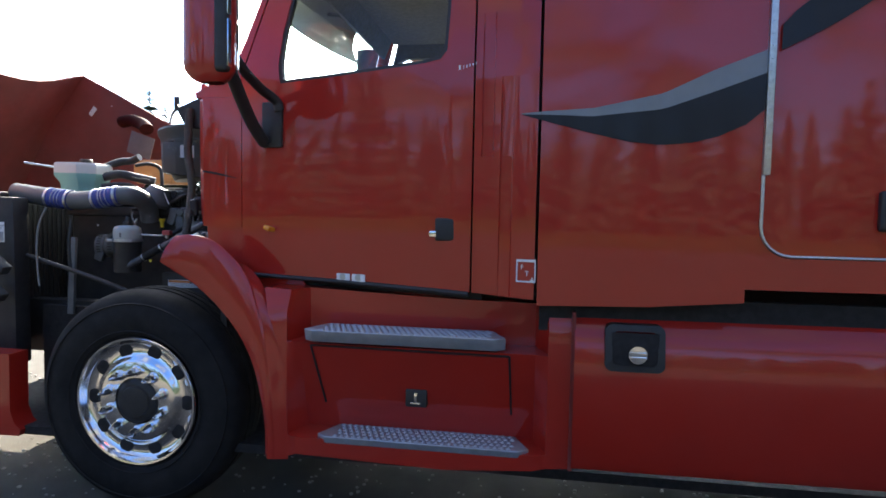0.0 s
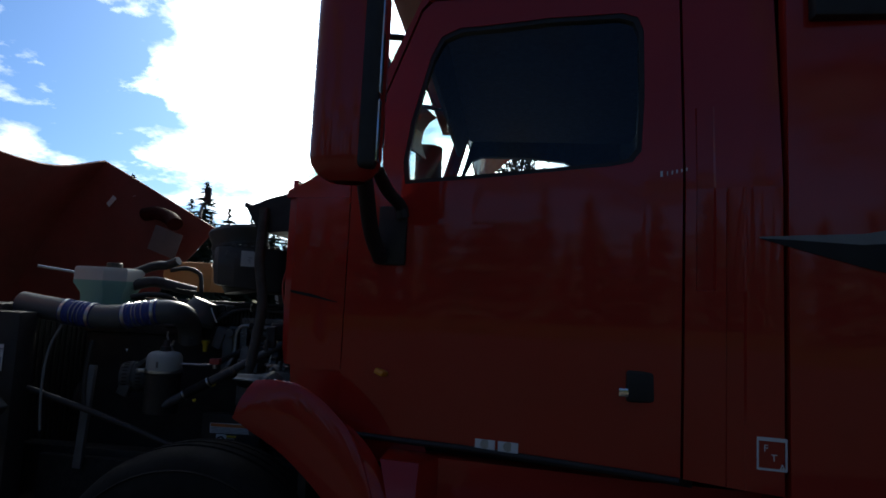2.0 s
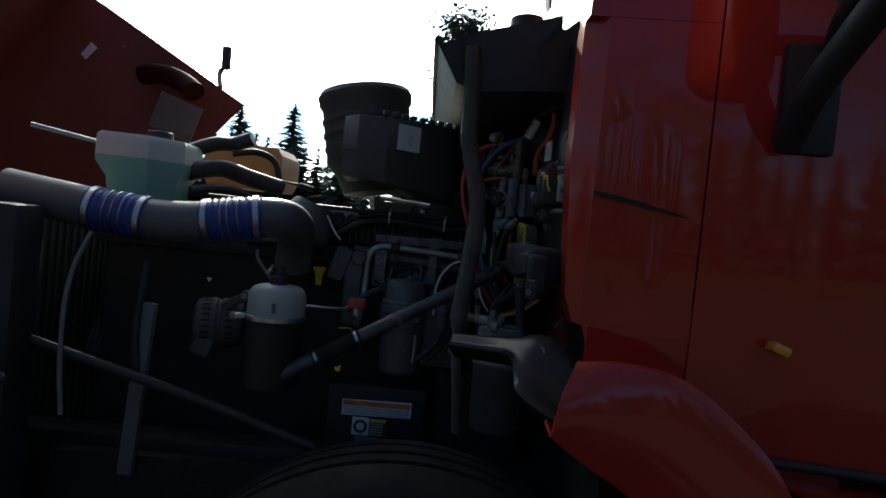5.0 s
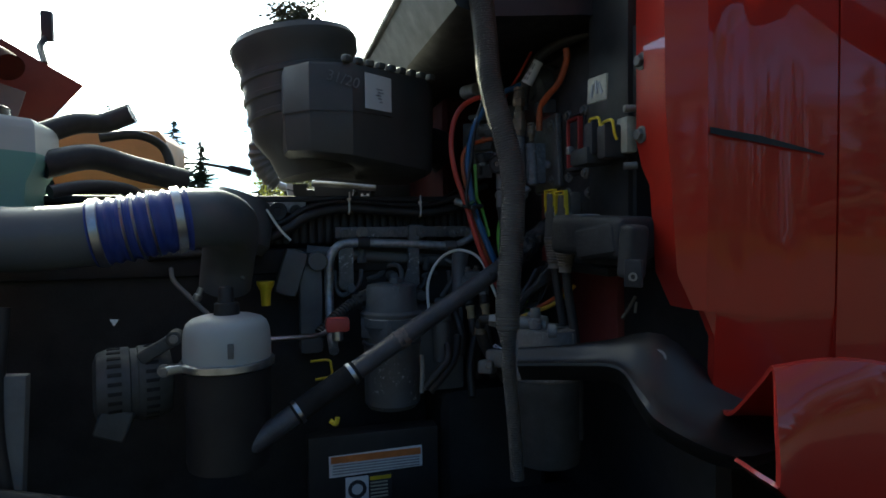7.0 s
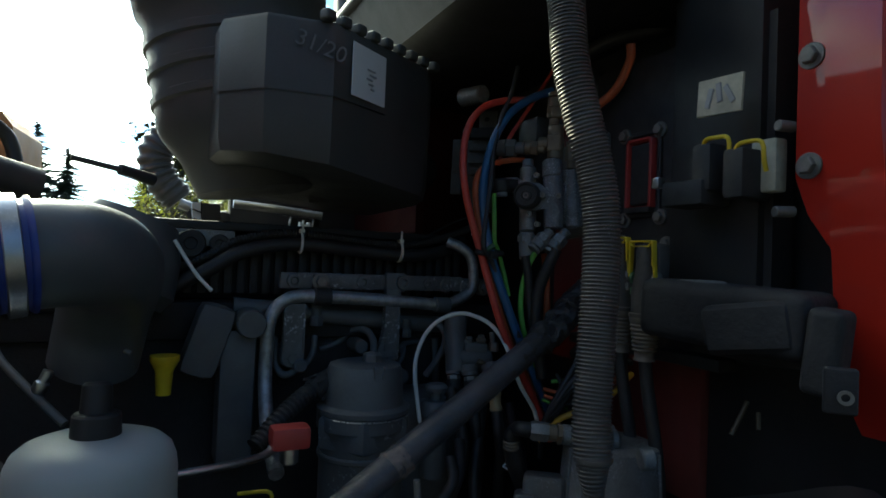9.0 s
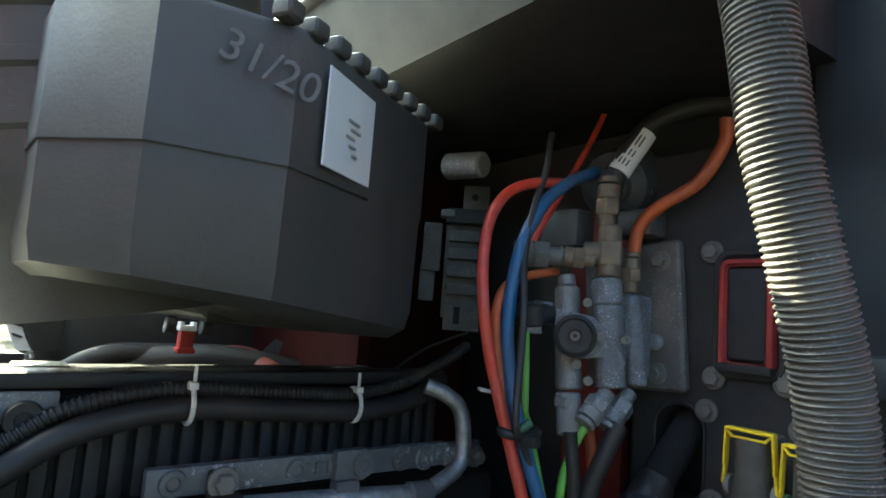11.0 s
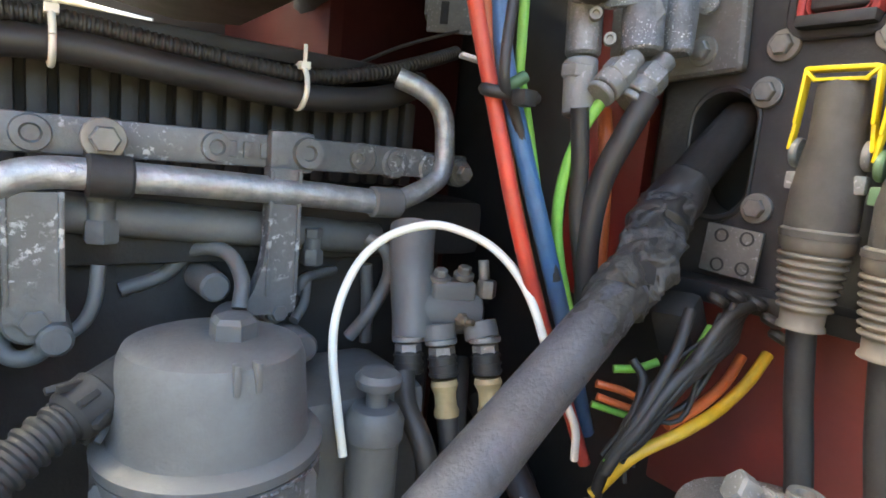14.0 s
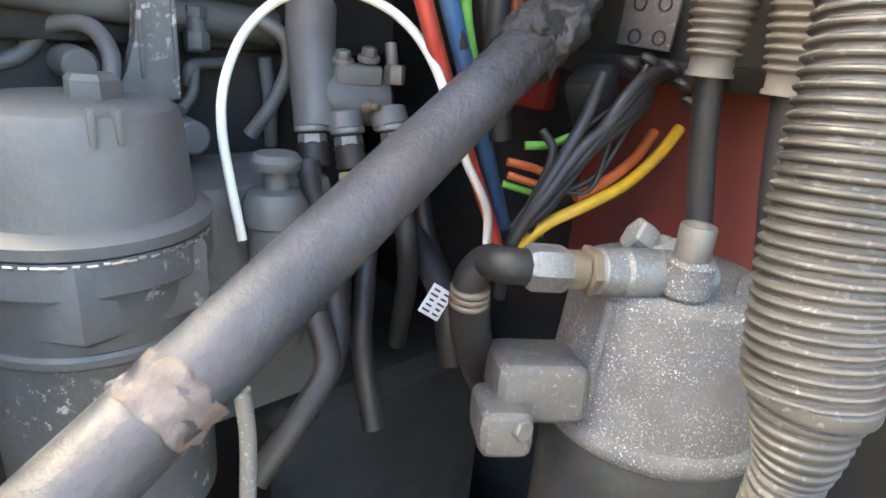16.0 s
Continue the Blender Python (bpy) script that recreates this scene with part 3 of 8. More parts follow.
part("rear_quarter_panel", skin([(-0.208, 1.115), (0.036, 1.105), (0.036, 2.74), (-0.208, 2.74)], (), yq, 0.06, xs + [-0.18, -0.176, -0.134, -0.13, -0.105, -0.101, -0.059, -0.055], [1.45, 1.452, 1.65, 1.652, 1.95, 1.952, 2.2, 2.202]), RED, truck)
# licence sticker: a white square frame with three letters
sx, sz = 0.005, 1.214
tag = part("permit_sticker", skin(rounded(sx - 0.037, sx + 0.037, sz - 0.044, sz + 0.044, 0.003, 2), [rounded(sx - 0.032, sx + 0.032, sz - 0.038, sz + 0.034, 0.002, 2)], lambda x, z: ycab(x, z) - 0.002, 0.001), WHITE, truck, "square permit sticker lettered I F T A")
for ch, dx, dz in (("I", -0.028, 0.039), ("F", -0.015, 0.014), ("T", 0.004, -0.010), ("A", 0.024, -0.034)):
    m = Matrix.Translation((sx + dx, ycab(sx + dx, sz) - 0.003, sz + dz)) @ Matrix.Rotation(radians(-15), 4, "Z") @ Matrix.Rotation(radians(90), 4, "X")
    part("letter", text_bm(ch, 0.012 if ch == "I" else 0.026, m), WHITE, tag)

# sleeper side
def ysl(x, z):
    return 2.232 - 0.045 * min(1.0, max(0.0, x - 0.05) / 0.9) + max(0, z - 2.2) * 0.02


SLEEP = [(0.048, 1.085), (0.45, 1.10), (0.772, 1.13), (0.772, 1.178), (3.6, 1.20), (3.6, 3.45), (0.048, 3.05)]
locker = rounded(0.815, 2.1, 1.300, 2.75, 0.10, 6)
slp = part("sleeper_side", skin(SLEEP, [locker], ysl, 0.05, [0.2, 0.4, 0.6, 0.8, 1.0], [1.2, 2.2]), RED, truck)
big = rounded(0.818, 2.097, 1.303, 2.747, 0.098, 6)
lk = part("locker_door", skin(big, (), lambda x, z: ysl(x, z) + 0.004, 0.04, [1.0]), RED, truck)
bm = BM()
tube(bm, [(x, ysl(x, z) - 0.002, z) for x, z in rounded(0.813, 2.102, 1.298, 2.752, 0.102, 6)] , 0.006, 6, 1)
part("locker_trim", bm, STEEL, lk, "bright metal edge trim")
bm = BM()
box(bm, 0.808, 0.832, ysl(0.85, 2) - 0.012, ysl(0.85, 2) + 0.01, 1.58, 2.7, 0.004)
for k in range(26):
    cyl(bm, (0.820, ysl(0.85, 2) - 0.0125, 1.60 + k * 0.042), (0.820, ysl(0.85, 2) - 0.016, 1.60 + k * 0.042), 0.004, seg=8)
part("piano_hinge", bm, STEEL, lk, "riveted steel hinge strip")
bm = BM()
box(bm, 1.18, 1.29, 2.165, 2.20, 1.392, 1.53, 0.015, 3)
part("locker_latch", bm, BLACK, lk)
bm = BM()
box(bm, 0.105, 0.64, 2.19, 2.24, 2.43, 2.56, 0.012)
part("vent_grille", bm, BLACK, truck, "black rectangular vent")
# swoosh decals
def swoosh(top, bot, off, x0=-0.025, x1=0.835, n=18):
    b = BM()
    up, lo = [], []
    for k in range(n + 1):
        w = k / n
        x = x0 + (x1 - x0) * w
        y = (ysl(x, 1.9) if x > 0.045 else yc(x)) - off
        up.append(b.verts.new((x, y, top(w))))
        lo.append(b.verts.new((x, y, min(top(w) - 0.0005, bot(w)))))
    for k in range(n):
        b.faces.new((up[k], up[k + 1], lo[k + 1], lo[k]))
    return b


# the grey band paints the chrome reflection along the swoosh's top edge
part("grey_swoosh", swoosh(lambda w: float(np.interp(w, [0, 0.3, 0.58, 0.77, 1], [1.807, 1.82, 1.868, 1.944, 2.02])), lambda w: float(np.interp(w, [0, 0.3, 0.58, 0.77, 1], [1.803, 1.79, 1.812, 1.868, 1.94])), 0.003, n=30), STRIPE_G, slp, "grey top edge of the swoosh, a painted chrome reflection")
part("black_swoosh", swoosh(lambda w: float(np.interp(w, [0, 0.3, 0.58, 0.77, 1], [1.803, 1.79, 1.812, 1.868, 1.94])), lambda w: float(np.interp(w, [0, 0.12, 0.3, 0.45, 0.58, 0.7, 0.8, 0.9, 1], [1.802, 1.77, 1.728, 1.697, 1.685, 1.693, 1.715, 1.755, 1.83])), 0.004, n=30), STRIPE_K, slp, "black vinyl swoosh")
part("grey_swoosh_upper", swoosh(lambda w: 2.09 + 0.42 * w ** 0.8, lambda w: 2.005 + 0.30 * w + 0.2 * w ** 2.2, 0.003, 0.85, 1.5), STRIPE_K, lk, "dark blue-grey top edge of the swoosh, a painted chrome reflection")

# shadowed floor and closing walls of the cab
bm = BM()
box(bm, -1.26, 3.5, 2.56, 4.5, 1.02, 1.13)
part("cab_floor", bm, SEAM, truck)
# added dark box that blocks light leaking under the door
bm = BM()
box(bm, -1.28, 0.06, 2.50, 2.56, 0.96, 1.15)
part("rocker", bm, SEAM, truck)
# dark box standing in for the shade under the sleeper sill
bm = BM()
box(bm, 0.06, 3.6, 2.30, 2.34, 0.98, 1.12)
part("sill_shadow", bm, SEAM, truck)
bm = BM()
box(bm, -1.2, 0.03, 2.58, 4.4, 2.72, 2.78, 0.02)
part("cab_roof", bm, RED, truck)
RF = [(-1.04, 2.664), (-0.99, 2.76), (-0.92, 2.85), (-0.78, 2.98), (-0.55, 3.12), (-0.25, 3.25), (0.04, 3.36), (0.04, 2.664)]
roof = part("roof_fairing", skin(RF, (), lambda x, z: ycab(x, 2.5) + max(0.0, z - 2.6) * 0.16, 0.05, xs, [2.8, 3.0, 3.2]), RED, truck)
bm = loft([[(x, ycab(x, 2.5) + (z - 2.6) * 0.16 + 0.01 + (4.40 - 2 * (2.45 + (z - 2.6) * 0.16 - 2.2)) * k / 6 * 0.93, z + 0.06 * math.sin(math.pi * k / 6)) for k in range(7)] for x, z in RF[:-1]], 0.015)
part("roof_top", bm, RED, roof)
bm = BM()
box(bm, 0.0, 0.05, 2.35, 4.52, 1.1, 1.75)
box(bm, 0.0, 0.05, 2.35, 4.52, 2.3, 2.75)
box(bm, 0.0, 0.05, 2.35, 3.0, 1.7, 2.35)
box(bm, 0.0, 0.05, 3.8, 4.52, 1.7, 2.35)
part("cab_back_trim", bm, CLOTH, truck)
bm = BM()
box(bm, 3.55, 3.6, 2.24, 4.6, 1.1, 3.4)
box(bm, 0.06, 3.6, 4.55, 4.60, 1.0, 3.4)
box(bm, 0.05, 3.6, 2.24, 4.6, 3.0, 3.06)
part("sleeper_shell", bm, RED, truck)
# far side of the cab with its window
def yfar(x, z):
    return 6.83 - ycab(x, z)


part("far_door", skin([(-1.3, 1.13), (0.03, 1.13), (0.03, 2.74), (-0.96, 2.74), (-1.16, 2.02), (-1.3, 1.9)], [WIN], yfar, -0.05, xs, zs), CLOTH, truck)
# windscreen frame: pillars and a raked glass in two panes
AP = [(-1.514, 1.930), (-1.513, 1.956), (-1.447, 1.985), (-1.360, 2.040), (-1.320, 2.070), (-1.290, 2.112), (-1.260, 2.175), (-1.230, 2.25), (-1.175, 2.40), (-1.115, 2.55), (-1.050, 2.71)]
part("front_pillar", skin(AP + [(-1.0, 2.71), (-1.066, 2.628), (-1.276, 2.024), (-1.276, 1.930)], (), lambda x, z: ycab(x, z) - 0.001, 0.05, [-1.48, -1.44, -1.40, -1.36, -1.32, -1.2, -1.1], [1.96, 2.0, 2.2, 2.4, 2.6]), RED, truck)
bm = BM()
tube(bm, [(-1.275, 4.29, 1.97), (-1.16, 4.28, 2.28), (-1.03, 4.23, 2.72)], 0.045, 8)
part("windscreen_pillar", bm, RED, truck)
gl_rows = []
for z in (1.958, 1.985, 2.04, 2.11, 2.25, 2.40, 2.55, 2.70):
    xb = float(np.interp(z, [p[1] for p in AP], [p[0] for p in AP])) + 0.012
    w = (z - 1.958) / 0.742
    xp, bow, y0 = -1.50 + 0.43 * w, 0.13 - 0.02 * w, 2.556 + 0.07 * w
    gl_rows.append([(xb, y0 - 0.006, z), (0.5 * (xb + xp), y0 - 0.003, z)] + [(xp - bow * math.sin(math.pi * k / 10), y0 + (6.83 - 2 * y0) * k / 10, z) for k in range(11)])
gl = loft(gl_rows, 0.004)
gw = part("windscreen", gl, GLASS, truck, "pale green curved windscreen")
gw.visible_shadow = False
bm = loft([[(cx - 0.13 * math.sin(math.pi * k / 12), 2.6 + 1.63 * k / 12, cz) for cx, cz in ((-1.225, 2.795), (-1.275, 2.765), (-1.312, 2.70), (-1.325, 2.62), (-1.305, 2.55), (-1.285, 2.51))] for k in range(13)], 0.012)
vis = part("sun_visor", bm, BLACK, truck, "black outside sun visor on struts")
for yy in (2.95, 3.85):
    bm = BM()
    bow = 0.13 * math.sin(math.pi * (yy - 2.6) / 1.63)
    cyl(bm, (-1.30 - bow, yy, 2.74), (-1.06 - bow * 0.8, yy, 2.72), 0.014, seg=12)
    part("visor_strut", bm, BLACK, vis)
bm = BM()
box(bm, -1.27, -0.85, 2.58, 4.25, 1.55, 1.88, 0.05, 3)
part("dashboard", bm, CLOTH, truck)
# steering wheel
bm = BM()
c, ax = Vector((-0.86, 2.92, 1.93)), Vector((0.62, 0, 0.78)).normalized()
u, v, _ = frame_of(ax)
tube(bm, [c + (u * math.cos(a) + v * math.sin(a)) * 0.215 for a in np.linspace(0, 2 * math.pi, 25)], 0.015, 8, 2)
for a in (0.4, 2.5, 4.2):
    cyl(bm, c - ax * 0.03, c + (u * math.cos(a) + v * math.sin(a)) * 0.21, 0.012, seg=8)
cyl(bm, c - ax * 0.30, c - ax * 0.01, 0.03)
cyl(bm, c - ax * 0.04, c + ax * 0.01, 0.07)
part("steering_wheel", bm, BLACK, truck)
for sy in (2.95, 3.95):
    bm = BM()
    obox(bm, (-0.30, sy, 1.56), (0.5, 0.48, 0.14), None, 0.05, 3)
    obox(bm, (-0.09, sy, 1.86), (0.12, 0.46, 0.62), Matrix.Rotation(radians(8), 3, "Y"), 0.05, 3)
    obox(bm, (-0.05, sy, 2.24), (0.09, 0.28, 0.17), Matrix.Rotation(radians(8), 3, "Y"), 0.04, 3)
    part("seat", bm, CLOTH, truck)
bm = BM()
box(bm, -1.0, 0.0, 2.62, 4.2, 2.62, 2.70, 0.02)
obox(bm, (-1.02, 3.4, 2.60), (0.03, 1.45, 0.20), Matrix.Rotation(radians(22), 3, "Y"), 0.01)
part("headliner", bm, CLOTH, truck)

# mirror on the door pillar
mir = loft([[(-1.175 + 0.10 * math.cos(a), 2.055 + (0.068 + 0.02 * math.sin(a)) * math.sin(a), z) for a in np.linspace(0, 2 * math.pi, 25)] for z in (1.895, 1.91, 1.935, 1.96, 2.15, 2.33, 2.42, 2.46, 2.48)])
for vv in mir.verts:
    lo, hi = max(0, (1.96 - vv.co.z) / 0.065), max(0, (vv.co.z - 2.42) / 0.06)
    w = math.sqrt(max(0.02, 1 - 0.75 * lo ** 2 - 0.75 * hi ** 2))
    vv.co.x = -1.165 + (vv.co.x + 1.165) * w
    vv.co.y = 2.06 + (vv.co.y - 2.06) * w
bmesh.ops.holes_fill(mir, edges=[e for e in mir.edges if len(e.link_faces) == 1])
mr = part("mirror_housing", mir, RED, truck, "tall red side mirror housing")
bm = BM()
box(bm, -1.135, -1.083, 2.005, 2.105, 1.925, 2.445, 0.022, 4)
part("mirror_frame", bm, BLACK, mr)
bm = BM()
box(bm, -1.085, -1.079, 2.015, 2.095, 2.13, 2.43, 0.003)
box(bm, -1.085, -1.079, 2.015, 2.095, 1.945, 2.115, 0.003)
part("mirror_glass", bm, CHROME, mr)
bm = BM()
tube(bm, [(-1.15, 2.09, 2.03), (-1.155, 2.20, 1.93), (-1.165, 2.36, 1.80), (-1.15, 2.455, 1.72)], 0.026, 10)
tube(bm, [(-1.14, 2.09, 2.06), (-1.13, 2.22, 1.985), (-1.12, 2.36, 1.935), (-1.09, 2.44, 1.90), (-1.08, 2.452, 1.86)], 0.021, 10)
obox(bm, (-1.115, 2.462, 1.80), (0.10, 0.022, 0.20), Matrix.Rotation(radians(-7), 3, "Z"), 0.010)
part("mirror_arm", bm, BLACK, mr)
# mirror of the far side, seen over the cowl
bm = loft([[(-1.33 + 0.10 * math.cos(a), 4.72 + 0.11 * math.sin(a), z) for a in np.linspace(0, 2 * math.pi, 15)] for z in (1.99, 2.05, 2.68, 2.72)])
bmesh.ops.holes_fill(bm, edges=[e for e in bm.edges if len(e.link_faces) == 1])
tube(bm, [(-1.25, 4.66, 2.1), (-1.22, 4.45, 1.95), (-1.21, 4.36, 1.85)], 0.025, 8)
part("far_mirror", bm, BLACK, truck)

# step fairing, treads and battery cover
def yfair(x, z):
    edge = max(0.0, min(1.0, (x + 0.97) / 0.05, (0.10 - x) / 0.05))
    if z < 0.885:
        y = 2.295 + (0.885 - max(z, 0.50)) * 0.30
        if z < 0.495:
            y = 2.262
    else:
        y = 2.43 - (z - 0.93) * 0.05
    return 2.285 * (1 - edge) + y * edge + max(0, z - 1.0) * 0.5 * (1 - edge)


FAIR = [(-0.985, 0.39), (-0.92, 0.42), (-0.3, 0.405), (0.19, 0.44), (0.19, 1.062), (-0.30, 1.07), (-1.09, 1.10), (-1.01, 0.88)]
part("step_fairing", skin(FAIR, (), yfair, 0.2, [-0.97, -0.945, -0.92, -0.5, 0.05, 0.075, 0.10], [0.46, 0.49, 0.496, 0.53, 0.7, 0.88, 0.886, 0.93, 1.0, 1.04]), RED, truck)
def cover_y(x, z):
    return yfair(x, z) - 0.008


part("battery_cover", skin([(-0.855, 0.868), (-0.82, 0.62), (-0.79, 0.60), (-0.07, 0.59), (-0.045, 0.62), (-0.055, 0.862)], (), cover_y, 0.02, [-0.5], [0.7]), RED, truck)
bm = BM()
for pts in ([(-0.87, 0.872), (-0.05, 0.868)], [(-0.87, 0.872), (-0.83, 0.61)], [(-0.05, 0.868), (-0.04, 0.61)]):
    tube(bm, [(x, yfair(x, z) - 0.003, z) for x, z in pts], 0.004, 6)
part("cover_gap", bm, SEAM, truck)
bm = BM()
box(bm, -0.475, -0.385, 2.335, 2.37, 0.625, 0.70, 0.008)
lt = part("cover_latch", bm, BLACK, truck)
bm = BM()
box(bm, -0.437, -0.424, 2.328, 2.340, 0.645, 0.690, 0.003)
box(bm, -0.452, -0.409, 2.328, 2.338, 0.640, 0.648, 0.002)
part("latch_bar", bm, CHROME, lt)
for x0, x1, z, d in ((-0.895, -0.065, 0.915, 0.165), (-0.835, 0.035, 0.478, 0.165)):
    bm = BM()
    yf = 2.255
    top = [(x0, yf + 0.03), (x0 + 0.06, yf + d), (x1 - 0.06, yf + d), (x1, yf + 0.03), (x1 - 0.04, yf), (x0 + 0.04, yf)]
    a = [bm.verts.new((x, y, z + 0.028)) for x, y in top]
    b = [bm.verts.new((x, y + (0.012 if y < yf + 0.04 else 0), z - 0.022)) for x, y in top]
    bm.faces.new(a)
    bm.faces.new(b)
    for k in range(6):
        bm.faces.new((a[k], a[(k + 1) % 6], b[(k + 1) % 6], b[k]))
    bmesh.ops.bevel(bm, geom=bm.edges[:], offset=0.003, segments=1, affect="EDGES")
    st = part("step_tread", bm, TREAD, truck, "aluminium step with raised grip studs")
    bm = BM()
    for r in range(5):
        for k in range(28):
            px = x0 + 0.08 + k * (x1 - x0 - 0.16) / 27 + (0.012 if r % 2 else 0)
            py = yf + 0.018 + r * (d - 0.03) / 4.4
            lathe(bm, [(0.0105, 0), (0.0085, 0.004), (0.005, 0.004), (0.004, 0.001)], (px, py, z + 0.0275), (0, 0, 1), 10)
    part("grip_studs", bm, TREAD, st)

# fuel tank fairing with filler
prof = [(2.262, 0.455), (2.242, 0.50), (2.236, 0.80), (2.238, 0.915), (2.262, 0.985), (2.315, 1.055), (2.36, 1.065)]
bm = loft([[(x, y, z + 0.008 * (x - 0.2)) for y, z in prof] for x in (0.196, 0.28, 1.2, 2.4, 3.6)], 0.012)
part("fuel_fairing", bm, RED, truck)
bm = BM()
box(bm, 0.186, 0.200, 2.268, 2.36, 0.44, 1.06)
part("fairing_gap", bm, RED_DULL, truck)
fx, fz = 0.418, 0.937
rim = skin(rounded(fx - 0.112, fx + 0.104, fz - 0.085, fz + 0.088, 0.028, 5), [rounded(fx - 0.085, fx + 0.078, fz - 0.062, fz + 0.064, 0.022, 5)], lambda x, z: 2.226 + max(0, z - 0.93) * 0.22, 0.07)
ff = part("filler_surround", rim, BLACK, truck, "black plastic filler surround")
bm = BM()
box(bm, fx - 0.088, fx + 0.081, 2.2325, 2.2345, fz - 0.065, fz + 0.060)
part("filler_recess", bm, SEAM, ff)
bm = BM()
lathe(bm, [(0.034, 0), (0.036, 0.006), (0.036, 0.05), (0.033, 0.056), (0.0, 0.057)], (fx + 0.004, 2.268, fz - 0.018), (0, -1, 0), 28)
for s in (-0.009, 0.009):
    box(bm, fx - 0.028, fx + 0.036, 2.206, 2.214, fz - 0.018 + s - 0.002, fz - 0.018 + s + 0.002)
part("fuel_cap", bm, CHROME, ff, "polished round fuel cap")

# front fender extension behind the wheel
LIP = [(-1.560, 2.313, 1.197), (-1.505, 2.330, 1.158), (-1.40, 2.334, 1.095), (-1.28, 2.318, 1.0), (-1.19, 2.304, 0.90), (-1.125, 2.296, 0.775), (-1.085, 2.291, 0.62), (-1.068, 2.289, 0.50), (-1.065, 2.289, 0.385)]
CREST = [(-1.515, 2.360, 1.307), (-1.440, 2.350, 1.312), (-1.350, 2.340, 1.295), (-1.255, 2.332, 1.232), (-1.165, 2.318, 1.130), (-1.090, 2.290, 0.930), (-1.045, 2.272, 0.66), (-1.030, 2.270, 0.51), (-1.027, 2.270, 0.385)]
SEA = [(-1.462, 2.505, 1.215), (-1.395, 2.498, 1.205), (-1.310, 2.480, 1.190), (-1.215, 2.450, 1.165), (-1.095, 2.356, 1.075), (-1.0, 2.292, 0.90), (-0.972, 2.283, 0.65), (-0.965, 2.282, 0.50), (-0.962, 2.282, 0.385)]
rows = []
for a, c, b in zip(spline(LIP, 5), spline(CREST, 5), spline(SEA, 5)):
    f = min(1.0, max(0.0, (a.z - 0.85) / 0.25))
    out = a.lerp(c, 0.5) + Vector((-0.006 * f, -0.012, 0))
    dip = c.lerp(b, 0.62) + Vector((0, 0.01 * f, -0.025 * f))
    rows.append(spline([a + Vector((0.004, 0.06, 0.004)), a + Vector((0, 0.006, 0)), a + Vector((0.004, -0.004, 0.004)), out, c, c.lerp(dip, 0.25) + Vector((0, 0.004, -0.002)), dip, b], 4))
part("fender_extension", loft(rows, 0.005), RED, truck)
part("lower_body_panel", skin([(-1.480, 1.400), (-1.25, 1.400), (-1.25, 1.14), (-0.98, 1.13), (-0.95, 1.05), (-1.14, 1.05), (-1.30, 1.155), (-1.456, 1.225), (-1.458, 1.31), (-1.472, 1.365)], (), lambda x, z: ycab(x, z) + 0.004 + 0.06 * max(0.0, 1.33 - z) + max(0.0, -1.458 - x) * 1.2, 0.012, [-1.465, -1.458, -1.4, -1.3, -1.2, -1.1], [1.2, 1.25, 1.3, 1.33]), RED, truck)
bm = BM()
obox(bm, (-1.125, 2.458, 1.345), (0.034, 0.02, 0.060), axes((1, -0.25, -0.4), (0, 0.1, 1)), 0.008)
part("marker_lamp", bm, AMBER, truck, "small amber side marker")

# flange strip of the cab front with bolts, and black firewall behind it
bm = BM()
foot = [(2.545, 2.0), (2.636, 2.0), (2.636, 1.60), (2.622, 1.56), (2.595, 1.52), (2.570, 1.48), (2.552, 1.44), (2.545, 1.44)]
fa, fb = [bm.verts.new((-1.505, y, z)) for y, z in foot], [bm.verts.new((-1.487, y, z)) for y, z in foot]
bm.faces.new(fa)
bm.faces.new(fb)
for k in range(len(foot)):
    bm.faces.new((fa[k], fa[(k + 1) % len(foot)], fb[(k + 1) % len(foot)], fb[k]))
fs = part("cab_front_flange", bm, RED, truck)
for z in (1.610, 1.722):
    bm = BM()
    bolt(bm, (-1.505, 2.622, z), (-1, 0, 0), 0.009, 0.008)
    part("bolt", bm, BOLT, fs)


# ---- front wheel ----
WC = Vector((-1.78, 2.43, 0.525))
wheel = part("wheel", (lambda b: (lathe(b, [(0.09, 0.05), (0.12, 0.05), (0.12, 0.30), (0.09, 0.30)], WC, (0, 1, 0), 24), b)[1])(BM()), SEAM, truck)
prof = [(0.302, 0.035), (0.318, 0.012), (0.37, -0.004), (0.42, 0.002), (0.465, 0.014), (0.493, 0.03), (0.508, 0.05), (0.513, 0.07), (0.519, 0.09), (0.519, 0.105), (0.508, 0.107), (0.508, 0.117), (0.521, 0.119), (0.522, 0.15), (0.510, 0.152), (0.510, 0.162), (0.522, 0.164), (0.521, 0.2), (0.509, 0.202), (0.509, 0.212), (0.519, 0.214), (0.515, 0.25), (0.49, 0.28), (0.42, 0.295), (0.31, 0.27)]
bm = BM()
lathe(bm, prof, WC, (0, 1, 0), 72, False)
ty = part("tyre", bm, RUBBER, wheel, "black tyre with ribbed tread")
bm = BM()
for r0 in (0.33, 0.455):
    lathe(bm, [(r0, -0.004 if r0 < 0.4 else 0.008), (r0 + 0.004, -0.008 if r0 < 0.4 else 0.004), (r0 + 0.008, -0.004 if r0 < 0.4 else 0.010)], WC, (0, 1, 0), 64, False)
part("sidewall_ribs", bm, RUBBER, ty)


